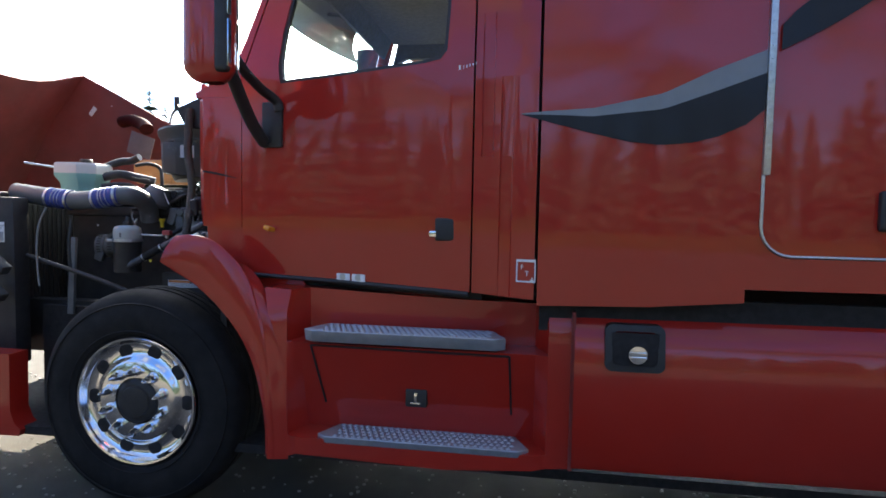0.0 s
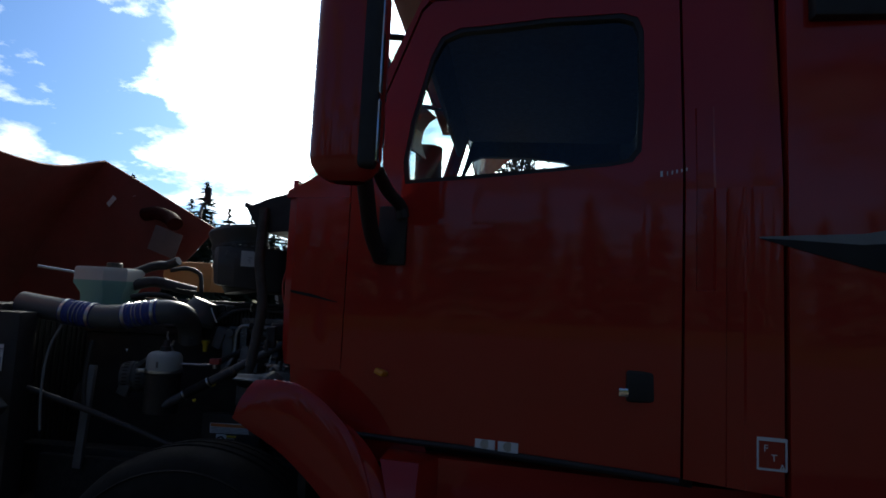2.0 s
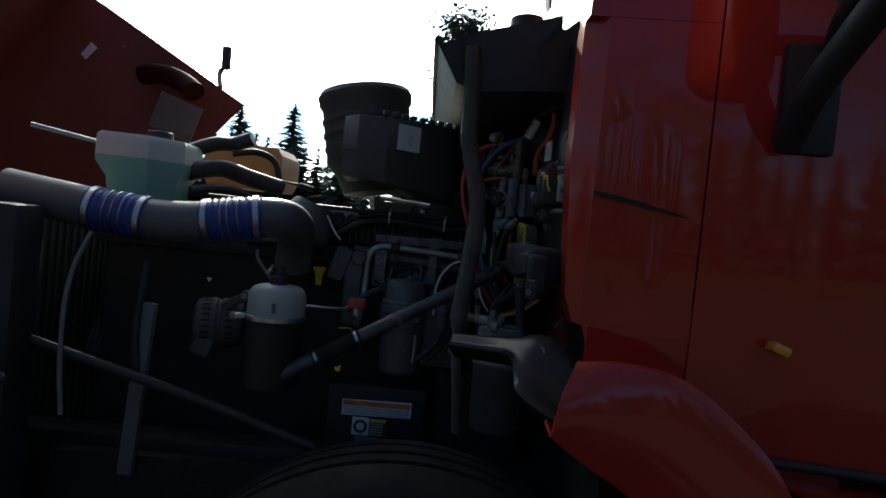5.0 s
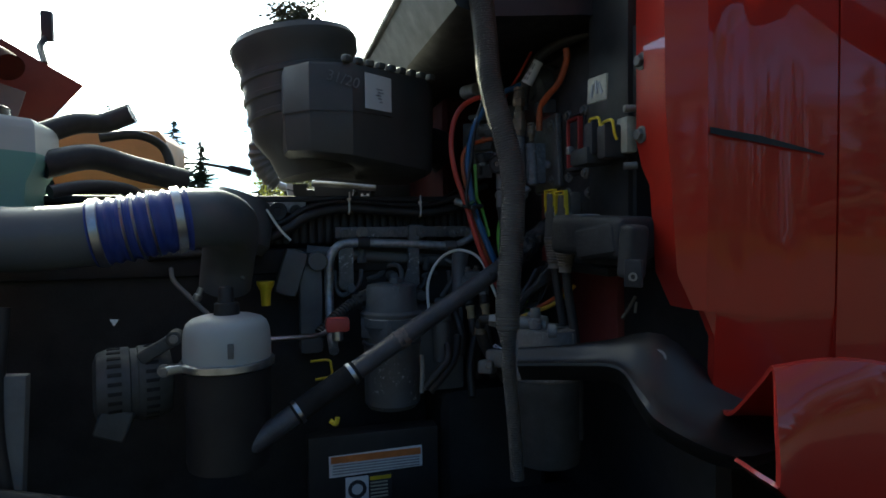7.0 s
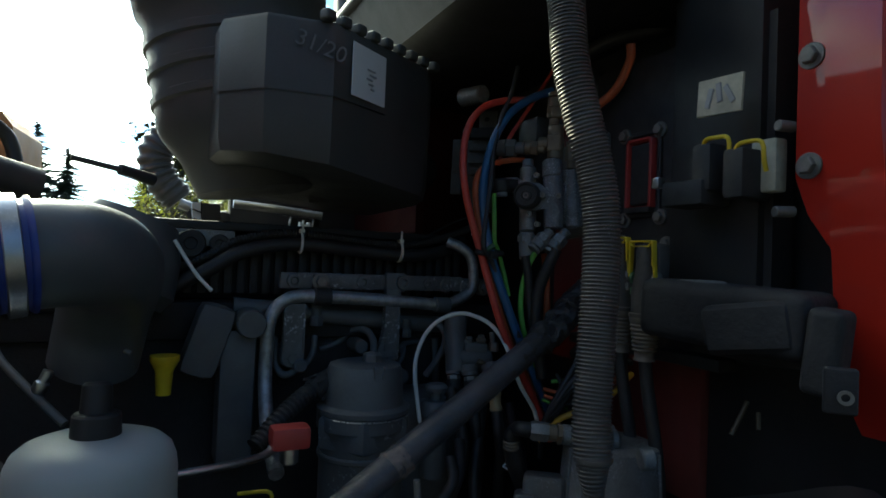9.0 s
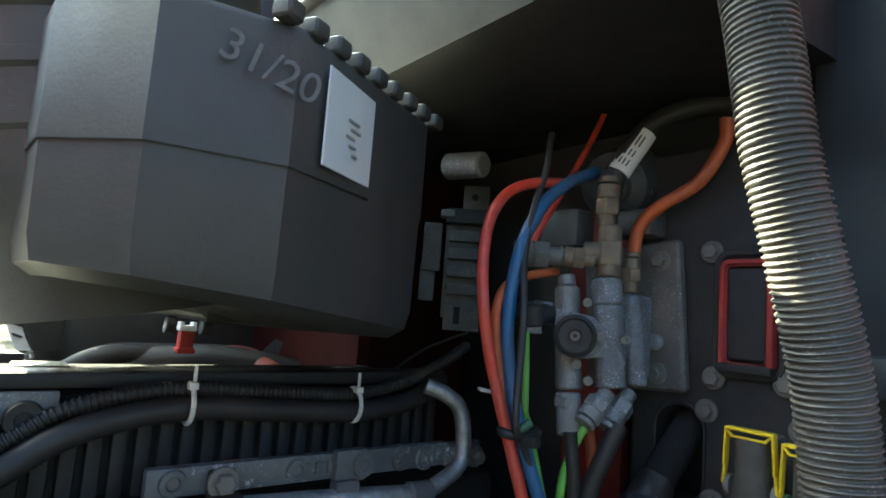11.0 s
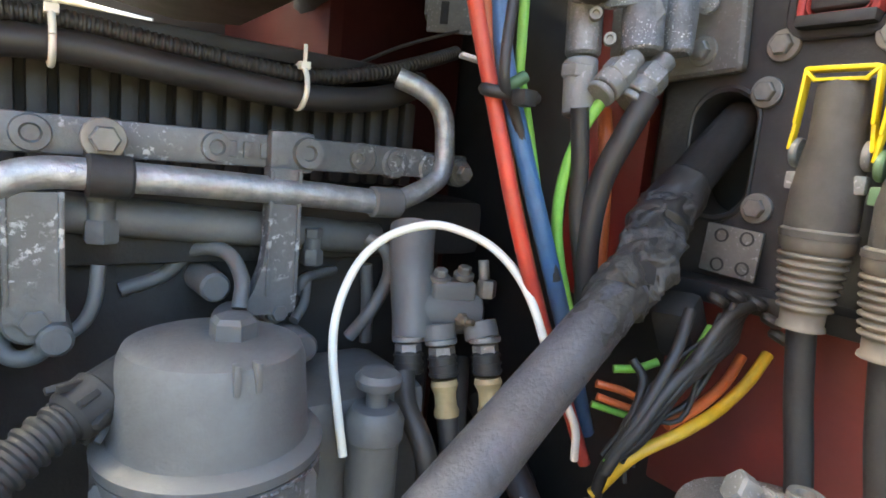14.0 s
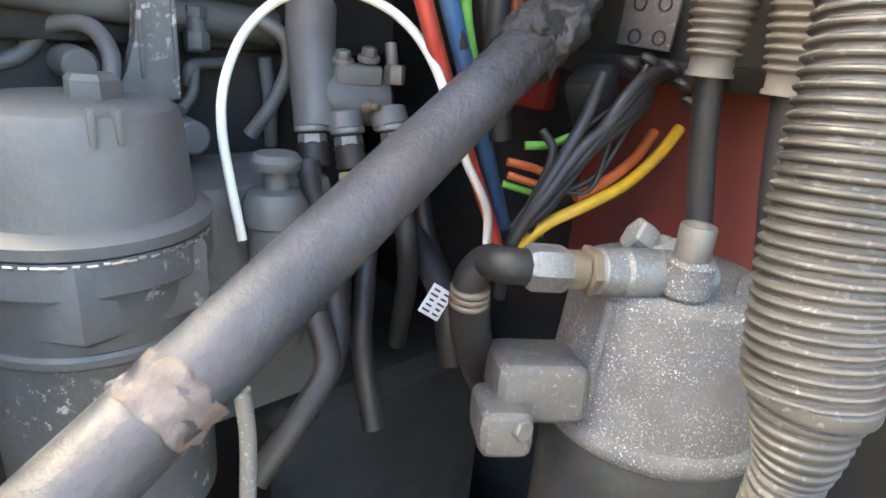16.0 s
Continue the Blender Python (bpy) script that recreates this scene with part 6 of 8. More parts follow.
hose("blue_air_line", [(-1.538, 3.011, 1.776), (-1.584, 3.010, 1.761), (-1.617, 3.013, 1.737), (-1.643, 3.014, 1.698), (-1.656, 3.013, 1.649), (-1.670, 3.001, 1.589), (-1.650, 3.014, 1.571), (-1.656, 2.997, 1.529), (-1.656, 2.982, 1.503), (-1.650, 2.986, 1.500), (-1.638, 2.981, 1.463), (-1.624, 2.970, 1.413), (-1.605, 2.963, 1.367), (-1.546, 2.992, 1.299), (-1.532, 2.986, 1.256)], 0.0065, H_BLUE, "blue nylon air line tied to the red one", "air line", GA, seg=12)
hose("green_air_line", [(-1.648, 2.995, 1.602), (-1.646, 2.993, 1.566), (-1.648, 2.990, 1.524), (-1.641, 2.999, 1.539), (-1.648, 2.990, 1.518), (-1.634, 3.002, 1.535), (-1.630, 2.998, 1.503), (-1.620, 2.989, 1.452)], 0.0035, H_GREEN, "thin green air line beside the blue one", "air line", GA)
hose("green_air_line", [(-1.581, 2.960, 1.535), (-1.589, 2.967, 1.524), (-1.595, 2.981, 1.500), (-1.601, 2.986, 1.473), (-1.603, 2.987, 1.442), (-1.601, 2.985, 1.418), (-1.595, 2.979, 1.387), (-1.581, 2.972, 1.350)], 0.0042, H_GREEN, "green air line from an elbow fitting", "air line", GA, seg=12)
hose("black_air_line", [(-1.601, 2.977, 1.513), (-1.595, 2.976, 1.477), (-1.590, 2.976, 1.439), (-1.582, 2.970, 1.392), (-1.572, 2.963, 1.343)], 0.0065, HOSE_B, "black air line hanging from the valve", "air line", GA)
hose("black_air_line", [(-1.568, 2.947, 1.524), (-1.577, 2.954, 1.498), (-1.584, 2.964, 1.464), (-1.585, 2.968, 1.425), (-1.581, 2.967, 1.384), (-1.574, 2.962, 1.335)], 0.0085, HOSE_B, "thicker black hose from a lower fitting", "air line", GA)
hose("orange_air_line", [(-1.555, 2.993, 1.517), (-1.556, 2.985, 1.481), (-1.557, 2.979, 1.428), (-1.559, 2.974, 1.377)], 0.0055, H_ORANGE, "faded orange air line behind the green one", "air line", GA)
hose("orange_air_line", [(-1.490, 2.893, 1.823), (-1.488, 2.896, 1.799), (-1.493, 2.918, 1.762), (-1.504, 2.955, 1.738), (-1.509, 2.975, 1.715), (-1.508, 2.981, 1.674)], 0.0068, H_ORANGE, "thick orange air line into a brass elbow", "air line", GA, seg=12)
hose("red_air_line", [(-1.486, 3.030, 1.886), (-1.523, 3.031, 1.817), (-1.563, 3.034, 1.753), (-1.604, 3.037, 1.688), (-1.616, 3.038, 1.653)], 0.0034, H_RED, "thin red air line crossing to another valve", "air line", GA)
hose("black_wire", [(-1.596, 3.024, 1.807), (-1.610, 3.016, 1.764), (-1.629, 3.012, 1.721), (-1.644, 3.006, 1.671), (-1.658, 2.989, 1.610), (-1.674, 2.976, 1.528), (-1.656, 2.982, 1.503), (-1.635, 2.976, 1.455), (-1.612, 2.969, 1.394)], 0.0035, HOSE_B, "taped black wire running with the air lines", "wire")
hl = hose("labelled_hose", [(-1.374, 2.875, 1.871), (-1.432, 2.895, 1.857), (-1.481, 2.933, 1.846), (-1.515, 2.962, 1.823), (-1.533, 2.982, 1.781), (-1.538, 2.993, 1.740), (-1.535, 2.994, 1.718)], 0.0105, HOSE_B, "black hose with a white printed sleeve", "hose", seg=14)
bm = BM()
cyl(bm, (-1.517, 2.965, 1.816), (-1.535, 2.984, 1.772), 0.0122, seg=18, edge=0.0006)
sl = part("sleeve", bm, WHITE, hl, "white printed sleeve")
bm = BM()
ax0, ax1, toward = Vector((-1.517, 2.965, 1.816)), Vector((-1.535, 2.984, 1.772)), Vector((-0.845, -0.535, 0.0))
e1 = (ax1 - ax0).normalized()
toward = (toward - e1 * toward.dot(e1)).normalized()
for k in range(3):
    nk = (Matrix.Rotation(-0.35 + 0.35 * k, 3, e1) @ toward).normalized()
    for a0, a1 in ((0.15, 0.42), (0.50, 0.66), (0.72, 0.88)):
        obox(bm, ax0.lerp(ax1, (a0 + a1) / 2) + nk * 0.0123, ((a1 - a0) * 0.046, 0.0014, 0.0008), axes(e1, e1.cross(nk)))
part("print", bm, INK, sl)
bm = BM()
tube(bm, [Vector((-1.656, 2.988, 1.515)) + Vector((0.020 * math.cos(a), 0.011 * math.sin(a), 0.002 * math.sin(a))) for a in np.linspace(0, 2 * math.pi, 13)], 0.004, 6, 2)
obox(bm, (-1.663, 2.967, 1.511), (0.012, 0.012, 0.010), None, 0.002)
solo("cable_tie", bm, BLACK, "black cable tie round the air lines", "cable tie")
bm = BM()
tube(bm, [(-1.668, 2.985, 1.514), (-1.664, 2.977, 1.520), (-1.657, 2.975, 1.525)], 0.004, 6)
solo("tape_wrap", bm, mat("green_tape", (0.05, 0.12, 0.06), 0.6), "dull green tape round the air lines", "tape")
bm = BM()
obox(bm, (-1.649, 3.041, 1.542), (0.016, 0.003, 0.012), axes((1, -0.5, -0.2), (0, 0, 1)), 0.001)
solo("wire_tag", bm, WHITE, "small white wire tag behind the air lines", "tag")

# the white line bowed over
hose("white_air_line", [(-1.741, 3.020, 1.269), (-1.742, 3.031, 1.300), (-1.741, 3.044, 1.331), (-1.737, 3.051, 1.356), (-1.727, 3.056, 1.379), (-1.714, 3.057, 1.398), (-1.698, 3.048, 1.414), (-1.676, 3.033, 1.423), (-1.658, 3.018, 1.420), (-1.646, 3.000, 1.412), (-1.638, 2.983, 1.398), (-1.632, 2.970, 1.379), (-1.628, 2.959, 1.356), (-1.616, 2.954, 1.326), (-1.592, 2.952, 1.289), (-1.586, 2.953, 1.261)], 0.0031, H_WHITE, "thin white nylon line bowed over the engine", "air line", GA, seg=12)

# ---- firewall bolts, data plate, connectors ----
for p in ((-1.477, 2.911, 1.693), (-1.477, 2.907, 1.570), (-1.477, 2.845, 1.692), (-1.477, 2.841, 1.572), (-1.477, 2.913, 1.538), (-1.477, 2.906, 1.455), (-1.477, 2.828, 1.534)):
    bm = BM()
    bolt(bm, p, (-1, 0, 0), 0.0075, 0.006)
    part("bolt", bm, BOLT, fwp)
bm = BM()
dp = Vector((-1.490, 2.913, 1.422))
obox(bm, dp, (0.003, 0.042, 0.036), Matrix.Rotation(radians(3), 3, "X"), 0.0008)
dpl = part("perforated_plate", bm, PLATE, fwp, "small scuffed metal plate with oval holes")
for dy, dz in ((0.008, 0.011), (-0.011, 0.011), (0.008, -0.011), (-0.011, -0.011)):
    bm = BM()
    lathe(bm, [(0.0040, 0), (0.0040, 0.0012), (0.0052, 0.0012), (0.0052, 0)], dp + Vector((-0.0012, dy, dz)), (-1, 0, 0), 18, False)
    part("hole_rim", bm, BLACK, dpl)
bm = BM()
box(bm, -1.505, -1.47, 2.72, 2.99, 1.383, 1.398, 0.003)
part("panel_ledge", bm, BLACK, fwp)
# red-framed square connector
cn = thing("square_connector", (-1.50, 2.885, 1.58), "black square connector in a red locking frame", "connector")


def ring_plate(y0, y1, z0, z1, r, w, xb, xf, n=5):
    """A rounded rectangular frame facing the bay, from depth xb to xf, w wide."""
    a, b = rounded(y0, y1, z0, z1, r, n), rounded(y0 + w, y1 - w, z0 + w, z1 - w, max(0.001, r - w), n)
    q = min(0.0012, abs(xb - xf) * 0.3)
    rows_ = [[(xb, y, z) for y, z in a], [(xf + q, y, z) for y, z in a], [(xf, y + (yy - y) * 0.2, z + (zz - z) * 0.2) for (y, z), (yy, zz) in zip(a, b)], [(xf, y + (yy - y) * 0.8, z + (zz - z) * 0.8) for (y, z), (yy, zz) in zip(a, b)], [(xf + q, y, z) for y, z in b], [(xb, y, z) for y, z in b]]
    return loft(rows_, close=True)


part("pocket_rim", ring_plate(2.841, 2.908, 1.572, 1.695, 0.016, 0.007, -1.474, -1.480), BLACK_D, cn)
bm = BM()
box(bm, -1.484, -1.474, 2.856, 2.892, 1.590, 1.676, 0.003, 3)
part("body", bm, BLACK_D, cn)
lf = part("locking_frame", ring_plate(2.8495, 2.8985, 1.580, 1.684, 0.009, 0.0048, -1.474, -1.488), REDPL, cn, "red locking frame")
part("inner_lip", ring_plate(2.8545, 2.8935, 1.586, 1.679, 0.006, 0.0015, -1.474, -1.4855), REDPL, lf)
bm = BM()
box(bm, -1.4895, -1.474, 2.850, 2.898, 1.5785, 1.5865, 0.002)
part("lower_lip", bm, BLACK_D, cn)


SHEATH = mat("dusty_rubber_sheath", (0.055, 0.050, 0.046), 0.7, var=0.25, scale=40, bump=0.4, dust=0.55, dust_col=(0.15, 0.133, 0.115), fine=200)
PIV_G = mat("dusty_green_plastic", (0.09, 0.20, 0.10), 0.5, var=0.2, scale=40, dust=0.3)


def bellows_plug(base, group, tint=False):
    """A round cable plug with a yellow latch on top and a bellows boot below; base is the top of the plug."""
    t = thing("cable_plug", base, "dusty black cable plug with yellow latch and bellows boot", "connector", group)
    x, y, z = base
    b = BM()
    obox(b, (x + 0.014, y, z - 0.024), (0.022, 0.030, 0.044), None, 0.006, 3)
    lathe(b, [(0.0176, 0), (0.0182, 0.004), (0.0180, 0.024), (0.0160, 0.040), (0.0142, 0.052), (0.0138, 0.080), (0.0120, 0.085), (0.0, 0.086)], (x, y, z - 0.090), (0, 0, 1), 28)
    for v in b.verts:
        v.co += Vector((noise.noise(v.co * 60), noise.noise(v.co * 60 + Vector((4, 0, 0))), 0)) * 0.0012
    part("plug_body", b, SHEATH, t, "dusty rubber sheath")
    b = BM()
    w, yy = 0.0170, y
    obox(b, (x - 0.008, yy, z - 0.0005), (0.010, 2 * w + 0.001, 0.0026), None, 0.001)
    obox(b, (x - 0.011, yy, z - 0.0065), (0.003, 2 * w - 0.006, 0.0018), None, 0.0006)
    for sgn in (-1, 1):
        obox(b, (x - 0.008, yy + sgn * (w + 0.0015), z - 0.015), (0.008, 0.0021, 0.031), Matrix.Rotation(0.05 * sgn, 3, "X"), 0.001)
        obox(b, (x - 0.007, yy + sgn * (w + 0.0030), z - 0.037), (0.006, 0.0024, 0.016), Matrix.Rotation(0.10 * sgn, 3, "X"), 0.0015)
        obox(b, (x - 0.011, yy + sgn * (w - 0.002), z - 0.004), (0.003, 0.002, 0.009), Matrix.Rotation(-0.75 * sgn, 3, "X"), 0.0005)
    part("yellow_latch", b, YELLOW, t, "yellow sheet latch with double top bar")
    for sgn in (-1, 1):
        b = BM()
        cyl(b, (x - 0.002, yy + sgn * (w - 0.001), z - 0.046), (x - 0.002, yy + sgn * (w + 0.0035), z - 0.046), 0.0085, seg=20, edge=0.001)
        obox(b, (x - 0.004, yy + sgn * w, z - 0.062), (0.008, 0.007, 0.010), None, 0.0015)
        part("pivot", b, PIV_G if sgn > 0 and tint else GREY_L, t)
    b = BM()
    prof = [(0.0200, 0), (0.0212, -0.001), (0.0216, -0.004), (0.0208, -0.0145), (0.0186, -0.016)]
    for k in range(7):
        r = 0.0210 - 0.00075 * k
        h = -0.0165 - 0.0058 * k
        prof += [(r - 0.0026, h), (r - 0.0005, h - 0.0009), (r, h - 0.0020), (r - 0.0005, h - 0.0031), (r - 0.0026, h - 0.0040), (r - 0.0034, h - 0.0050)]
    prof += [(0.0132, -0.058), (0.0128, -0.065), (0.0142, -0.066), (0.0144, -0.0685), (0.0, -0.0687)]
    lathe(b, [(r * 0.91, -h * 0.86) for r, h in prof], (x, y, z - 0.088), (0, 0, -1), 32)
    part("bellows_boot", b, BOOT, t, "ribbed dusty tan bellows boot", sharp=1.2)
    b = BM()
    lathe(b, [(0.0180, 0), (0.0203, 0.0005), (0.0203, 0.0045), (0.0180, 0.005)], (x, y, z - 0.094), (0, 0, 1), 28)
    part("clamp_ring", b, SHEATH, t)
    b = BM()
    tube(b, [(x, y, z - 0.140), (x + 0.004, y - 0.005, z - 0.19), (x + 0.010, y - 0.013, z - 0.25), (x + 0.016, y - 0.016, z - 0.32), (x + 0.02, y - 0.015, z - 0.45)], 0.0080, 18)
    part("cable", b, BLACK_D, t)
    return t


bellows_plug((-1.546, 2.837, 1.539), "cable plugs on the firewall")
bellows_plug((-1.546, 2.794, 1.534), "cable plugs on the firewall", True)
# two upper plugs with yellow clips, a beige connector and a tag
up_c = thing("upper_connectors", (-1.50, 2.70, 1.60), "black connector block with yellow clips and beige socket", "connector")
for p, sz in (((-1.515, 2.725, 1.618), (0.05, 0.026, 0.055)), ((-1.515, 2.684, 1.607), (0.05, 0.026, 0.055)), ((-1.520, 2.748, 1.590), (0.05, 0.06, 0.03))):
    bm = BM()
    obox(bm, p, sz, None, 0.006)
    part("plug_body", bm, BLACK_D, up_c)
bm = BM()
obox(bm, (-1.500, 2.669, 1.616), (0.02, 0.030, 0.058), None, 0.004)
part("beige_socket", bm, TAGY, up_c)
for pts in ([(-1.535, 2.726, 1.641), (-1.538, 2.719, 1.649), (-1.538, 2.706, 1.649), (-1.538, 2.691, 1.646), (-1.535, 2.691, 1.624)], [(-1.535, 2.685, 1.626), (-1.538, 2.679, 1.636), (-1.538, 2.666, 1.638), (-1.538, 2.651, 1.635), (-1.535, 2.650, 1.616), (-1.530, 2.651, 1.606)]):
    bm = BM()
    tube(bm, pts, 0.0024, 7, 3)
    part("yellow_clip", bm, YELLOW, up_c)
bm = BM()
obox(bm, (-1.530, 2.709, 1.698), (0.004, 0.058, 0.042), Matrix.Rotation(radians(3), 3, "X"), 0.001)
wt_ = solo("warning_tag", bm, TAGY, "stained cream tag with smudged print", "tag")
bm = BM()
for k in range(3):
    obox(bm, Vector((-1.533, 2.721, 1.697)) + Vector((0, -0.013 * k, 0.004 * (k % 2))), (0.002, 0.006, 0.022), Matrix.Rotation(radians(15 - 22 * k), 3, "X"))
part("print", bm, PRINT_G, wt_)
bm = BM()
obox(bm, (-1.540, 2.786, 1.606), (0.012, 0.012, 0.014), None, 0.003)
solo("terminal", bm, STEEL, "small bright terminal on the wiring", "terminal")
for p0, p1 in (((-1.520, 2.647, 1.654), (-1.500, 2.642, 1.654)), ((-1.520, 2.648, 1.564), (-1.500, 2.640, 1.565))):
    bm = BM()
    cyl(bm, p0, p1, 0.006, seg=14, edge=0.001)
    solo("stud", bm, BOLT, "dusty threaded stud beside the connectors", "stud")
# ---- diagonal tube ----
dt = thing("brace_tube", (-1.85, 2.88, 1.1), "grey steel brace tube running down across the bay", "brace")
TM, TB = Vector((-1.8345, 2.8769, 1.2697)), Vector((-1.60, 2.9162, 1.4057))
td = (TB - TM).normalized()
TA = TM - td * 0.036
bm = BM()
cyl(bm, TM - td * 0.34, TM, 0.0178, 0.0175, seg=32)
part("lower_tube", bm, TUBE, dt)
bm = BM()
cyl(bm, TM - td * 0.224, TM - td * 0.098, 0.0198, 0.0198, seg=32, edge=0.002)
part("rubber_sleeve", bm, COVER, dt, "black rubber sleeve")
for w in (0.108, 0.216):
    bm = BM()
    lathe(bm, [(0.0196, -0.0035), (0.0211, -0.0033), (0.0213, 0.0), (0.0211, 0.0033), (0.0196, 0.0035)], TM - td * w, td, 32)
    part("sleeve_clamp", bm, STEEL, dt, "bright steel band clamp")
bm = BM()
cyl(bm, TA + td * 0.03, TB, 0.0175, 0.0160, seg=32)
part("upper_tube", bm, TUBE, dt)
bm = BM()
tube(bm, [TA + td * 0.026, TA + td * 0.032, TA + td * 0.040, TA + td * 0.046], 0.0180, 40, 5)
for v in bm.verts:
    v.co += Vector((noise.noise(v.co * 150), noise.noise(v.co * 150 + Vector((5, 0, 0))), noise.noise(v.co * 150 + Vector((0, 6, 0))))) * 0.0030
part("weld_band", bm, RUST, dt, "rusty weld band", sharp=2.0)
HOLE_C = Vector((-1.475, 2.9415, 1.4925))
bm = BM()
tube(bm, [TB - td * 0.01, TB + td * 0.012, (-1.566, 2.930, 1.424), (-1.548, 2.938, 1.436), (-1.530, 2.941, 1.452), (-1.500, 2.943, 1.478), (-1.445, 2.944, 1.522)], 0.0165, 28, 8)
part("upper_bend", bm, COVER, dt, "matt black bent end of the tube")
bm = BM()
tube(bm, [(-1.552, 2.936, 1.434), (-1.540, 2.940, 1.443), (-1.526, 2.941, 1.456), (-1.514, 2.942, 1.467)], 0.0205, 48, 10, taper=0.9)
for v in bm.verts:
    v.co += Vector((noise.noise(v.co * 70), noise.noise(v.co * 70 + Vector((7, 0, 0))), noise.noise(v.co * 70 + Vector((0, 9, 0))))) * 0.0035
part("dusty_sleeve", bm, HOSE_B, dt, "thick dusty sleeve over the bend", sharp=2.0)
bm = BM()
tube(bm, [TB - td * 0.022, TB - td * 0.004, TB + td * 0.014, (-1.560, 2.933, 1.428), (-1.546, 2.939, 1.438), (-1.532, 2.941, 1.450)], 0.0196, 64, 14)
for v in bm.verts:
    q = v.co.copy()
    v.co += Vector((noise.noise(q * 62), noise.noise(q * 62 + Vector((7, 0, 0))), noise.noise(q * 62 + Vector((0, 9, 0))))) * 0.0075 + Vector((noise.noise(q * 190), noise.noise(q * 190 + Vector((3, 0, 0))), noise.noise(q * 190 + Vector((0, 4, 0))))) * 0.0028
part("sealant_wrap", bm, TAR, dt, "lumpy black sealant round the bend", sharp=2.0)
bm = BM()
tube(bm, [TA + td * (0.20 + 0.012 * k) for k in range(9)], 0.0164, 56, 9)
for v in bm.verts:
    w = (v.co - TA).dot(td)
    out = (v.co - TA - td * w).normalized()
    v.co += out * (-0.0012 + 0.0016 * (w - 0.20) / 0.10 + 0.0013 * noise.noise(v.co * 90) + 0.0006 * noise.noise(v.co * 240))
part("sealant_smear", bm, TAR, dt, "thin black sealant smears", sharp=2.0)
oval = [(0.025 * math.cos(a), 0.024 * math.sin(a) + math.copysign(0.0225, math.sin(a))) for a in np.linspace(0.02, 2 * math.pi + 0.02, 41)[:-1]]
hole_rows = [[HOLE_C + Vector((dx, y * k, z * k)) for y, z in oval] for k, dx in ((1.12, 0.002), (1.12, -0.002), (1.07, -0.0032), (1.01, -0.002), (0.99, 0.004), (0.97, 0.040))]
part("grommet", loft(hole_rows, close=True), BLACK, dt, "oval rubber-lined pass-through hole")
# black ring terminals and the coloured wire bundle below the tube
wb = thing("wire_bundle", (-1.52, 2.90, 1.36), "bundle of black wires with green, orange and yellow ones", "wires")
rng = random.Random(12)
for x, y, c in ((1205, 470, HOSE_B), (1225, 458, HOSE_B), (1245, 455, HOSE_B), (1262, 462, HOSE_B), (1280, 470, HOSE_B), (1290, 490, HOSE_B)):
    bm = BM()
    tube(bm, [(-1.475, 2.891, 1.395), (-1.485, 2.895 + 0.0003 * (x - 1250), 1.392), Vector((-1.533, 2.882, 1.377)) + Vector((0.0001 * (x - 1250), 0.0, 0.0002 * (1250 - x))), Vector((-1.570, 2.889, 1.342)) + Vector((rng.uniform(-0.006, 0.006), 0, rng.uniform(-0.008, 0.008))), Vector((-1.598, 2.897, 1.309)) + Vector((rng.uniform(-0.004, 0.004), 0, rng.uniform(-0.004, 0.004))), (-1.608, 2.911, 1.282), (-1.603, 2.921, 1.235)], 0.0040, 8, 5)
    part("wire", bm, c, wb)
for pts, r, c in (([(-1.482, 2.878, 1.353), (-1.503, 2.879, 1.335), (-1.527, 2.885, 1.316), (-1.560, 2.891, 1.304), (-1.592, 2.903, 1.289), (-1.608, 2.918, 1.259)], 0.0042, H_YELLOW),
                  ([(-1.494, 2.890, 1.349), (-1.514, 2.889, 1.333), (-1.538, 2.892, 1.319), (-1.566, 2.898, 1.308)], 0.0038, H_ORANGE),
                  ([(-1.530, 2.898, 1.373), (-1.548, 2.896, 1.358), (-1.564, 2.897, 1.342), (-1.576, 2.903, 1.326)], 0.0026, H_GREEN),
                  ([(-1.576, 2.938, 1.335), (-1.563, 2.928, 1.337), (-1.551, 2.920, 1.343)], 0.0030, H_GREEN),
                  ([(-1.586, 2.943, 1.324), (-1.570, 2.930, 1.320), (-1.558, 2.918, 1.313)], 0.0030, H_ORANGE),
                  ([(-1.586, 2.941, 1.315), (-1.574, 2.930, 1.311), (-1.560, 2.918, 1.307)], 0.0028, H_ORANGE),
                  ([(-1.586, 2.945, 1.308), (-1.573, 2.934, 1.304), (-1.558, 2.921, 1.300)], 0.0026, H_GREEN),
                  ([(-1.554, 2.901, 1.386), (-1.571, 2.896, 1.362), (-1.588, 2.896, 1.338), (-1.601, 2.900, 1.313), (-1.612, 2.908, 1.281)], 0.0040, HOSE_B),
                  ([(-1.582, 2.920, 1.349), (-1.581, 2.910, 1.336), (-1.595, 2.908, 1.308), (-1.605, 2.910, 1.286)], 0.0030, HOSE_B)):
    bm = BM()
    tube(bm, pts, r, 10, 5)
    part("wire", bm, c, wb)
rw = random.Random(77)
for k in range(9):
    a0, b0 = Vector((-1.524, 2.890, 1.386)), Vector((-1.601, 2.912, 1.282))
    p = [a0.lerp(b0, w) + Vector((rw.uniform(-0.012, 0.012), rw.uniform(-0.010, 0.006), rw.uniform(-0.010, 0.010) + 0.02 * math.sin(w * math.pi) * rw.uniform(-0.8, 0.9))) for w in (0.0, 0.25, 0.5, 0.75, 1.0)]
    bm = BM()
    tube(bm, p, rw.uniform(0.0014, 0.0022), 12, 5)
    part("wire", bm, H_GREEN if k == 3 else HOSE_B, wb)
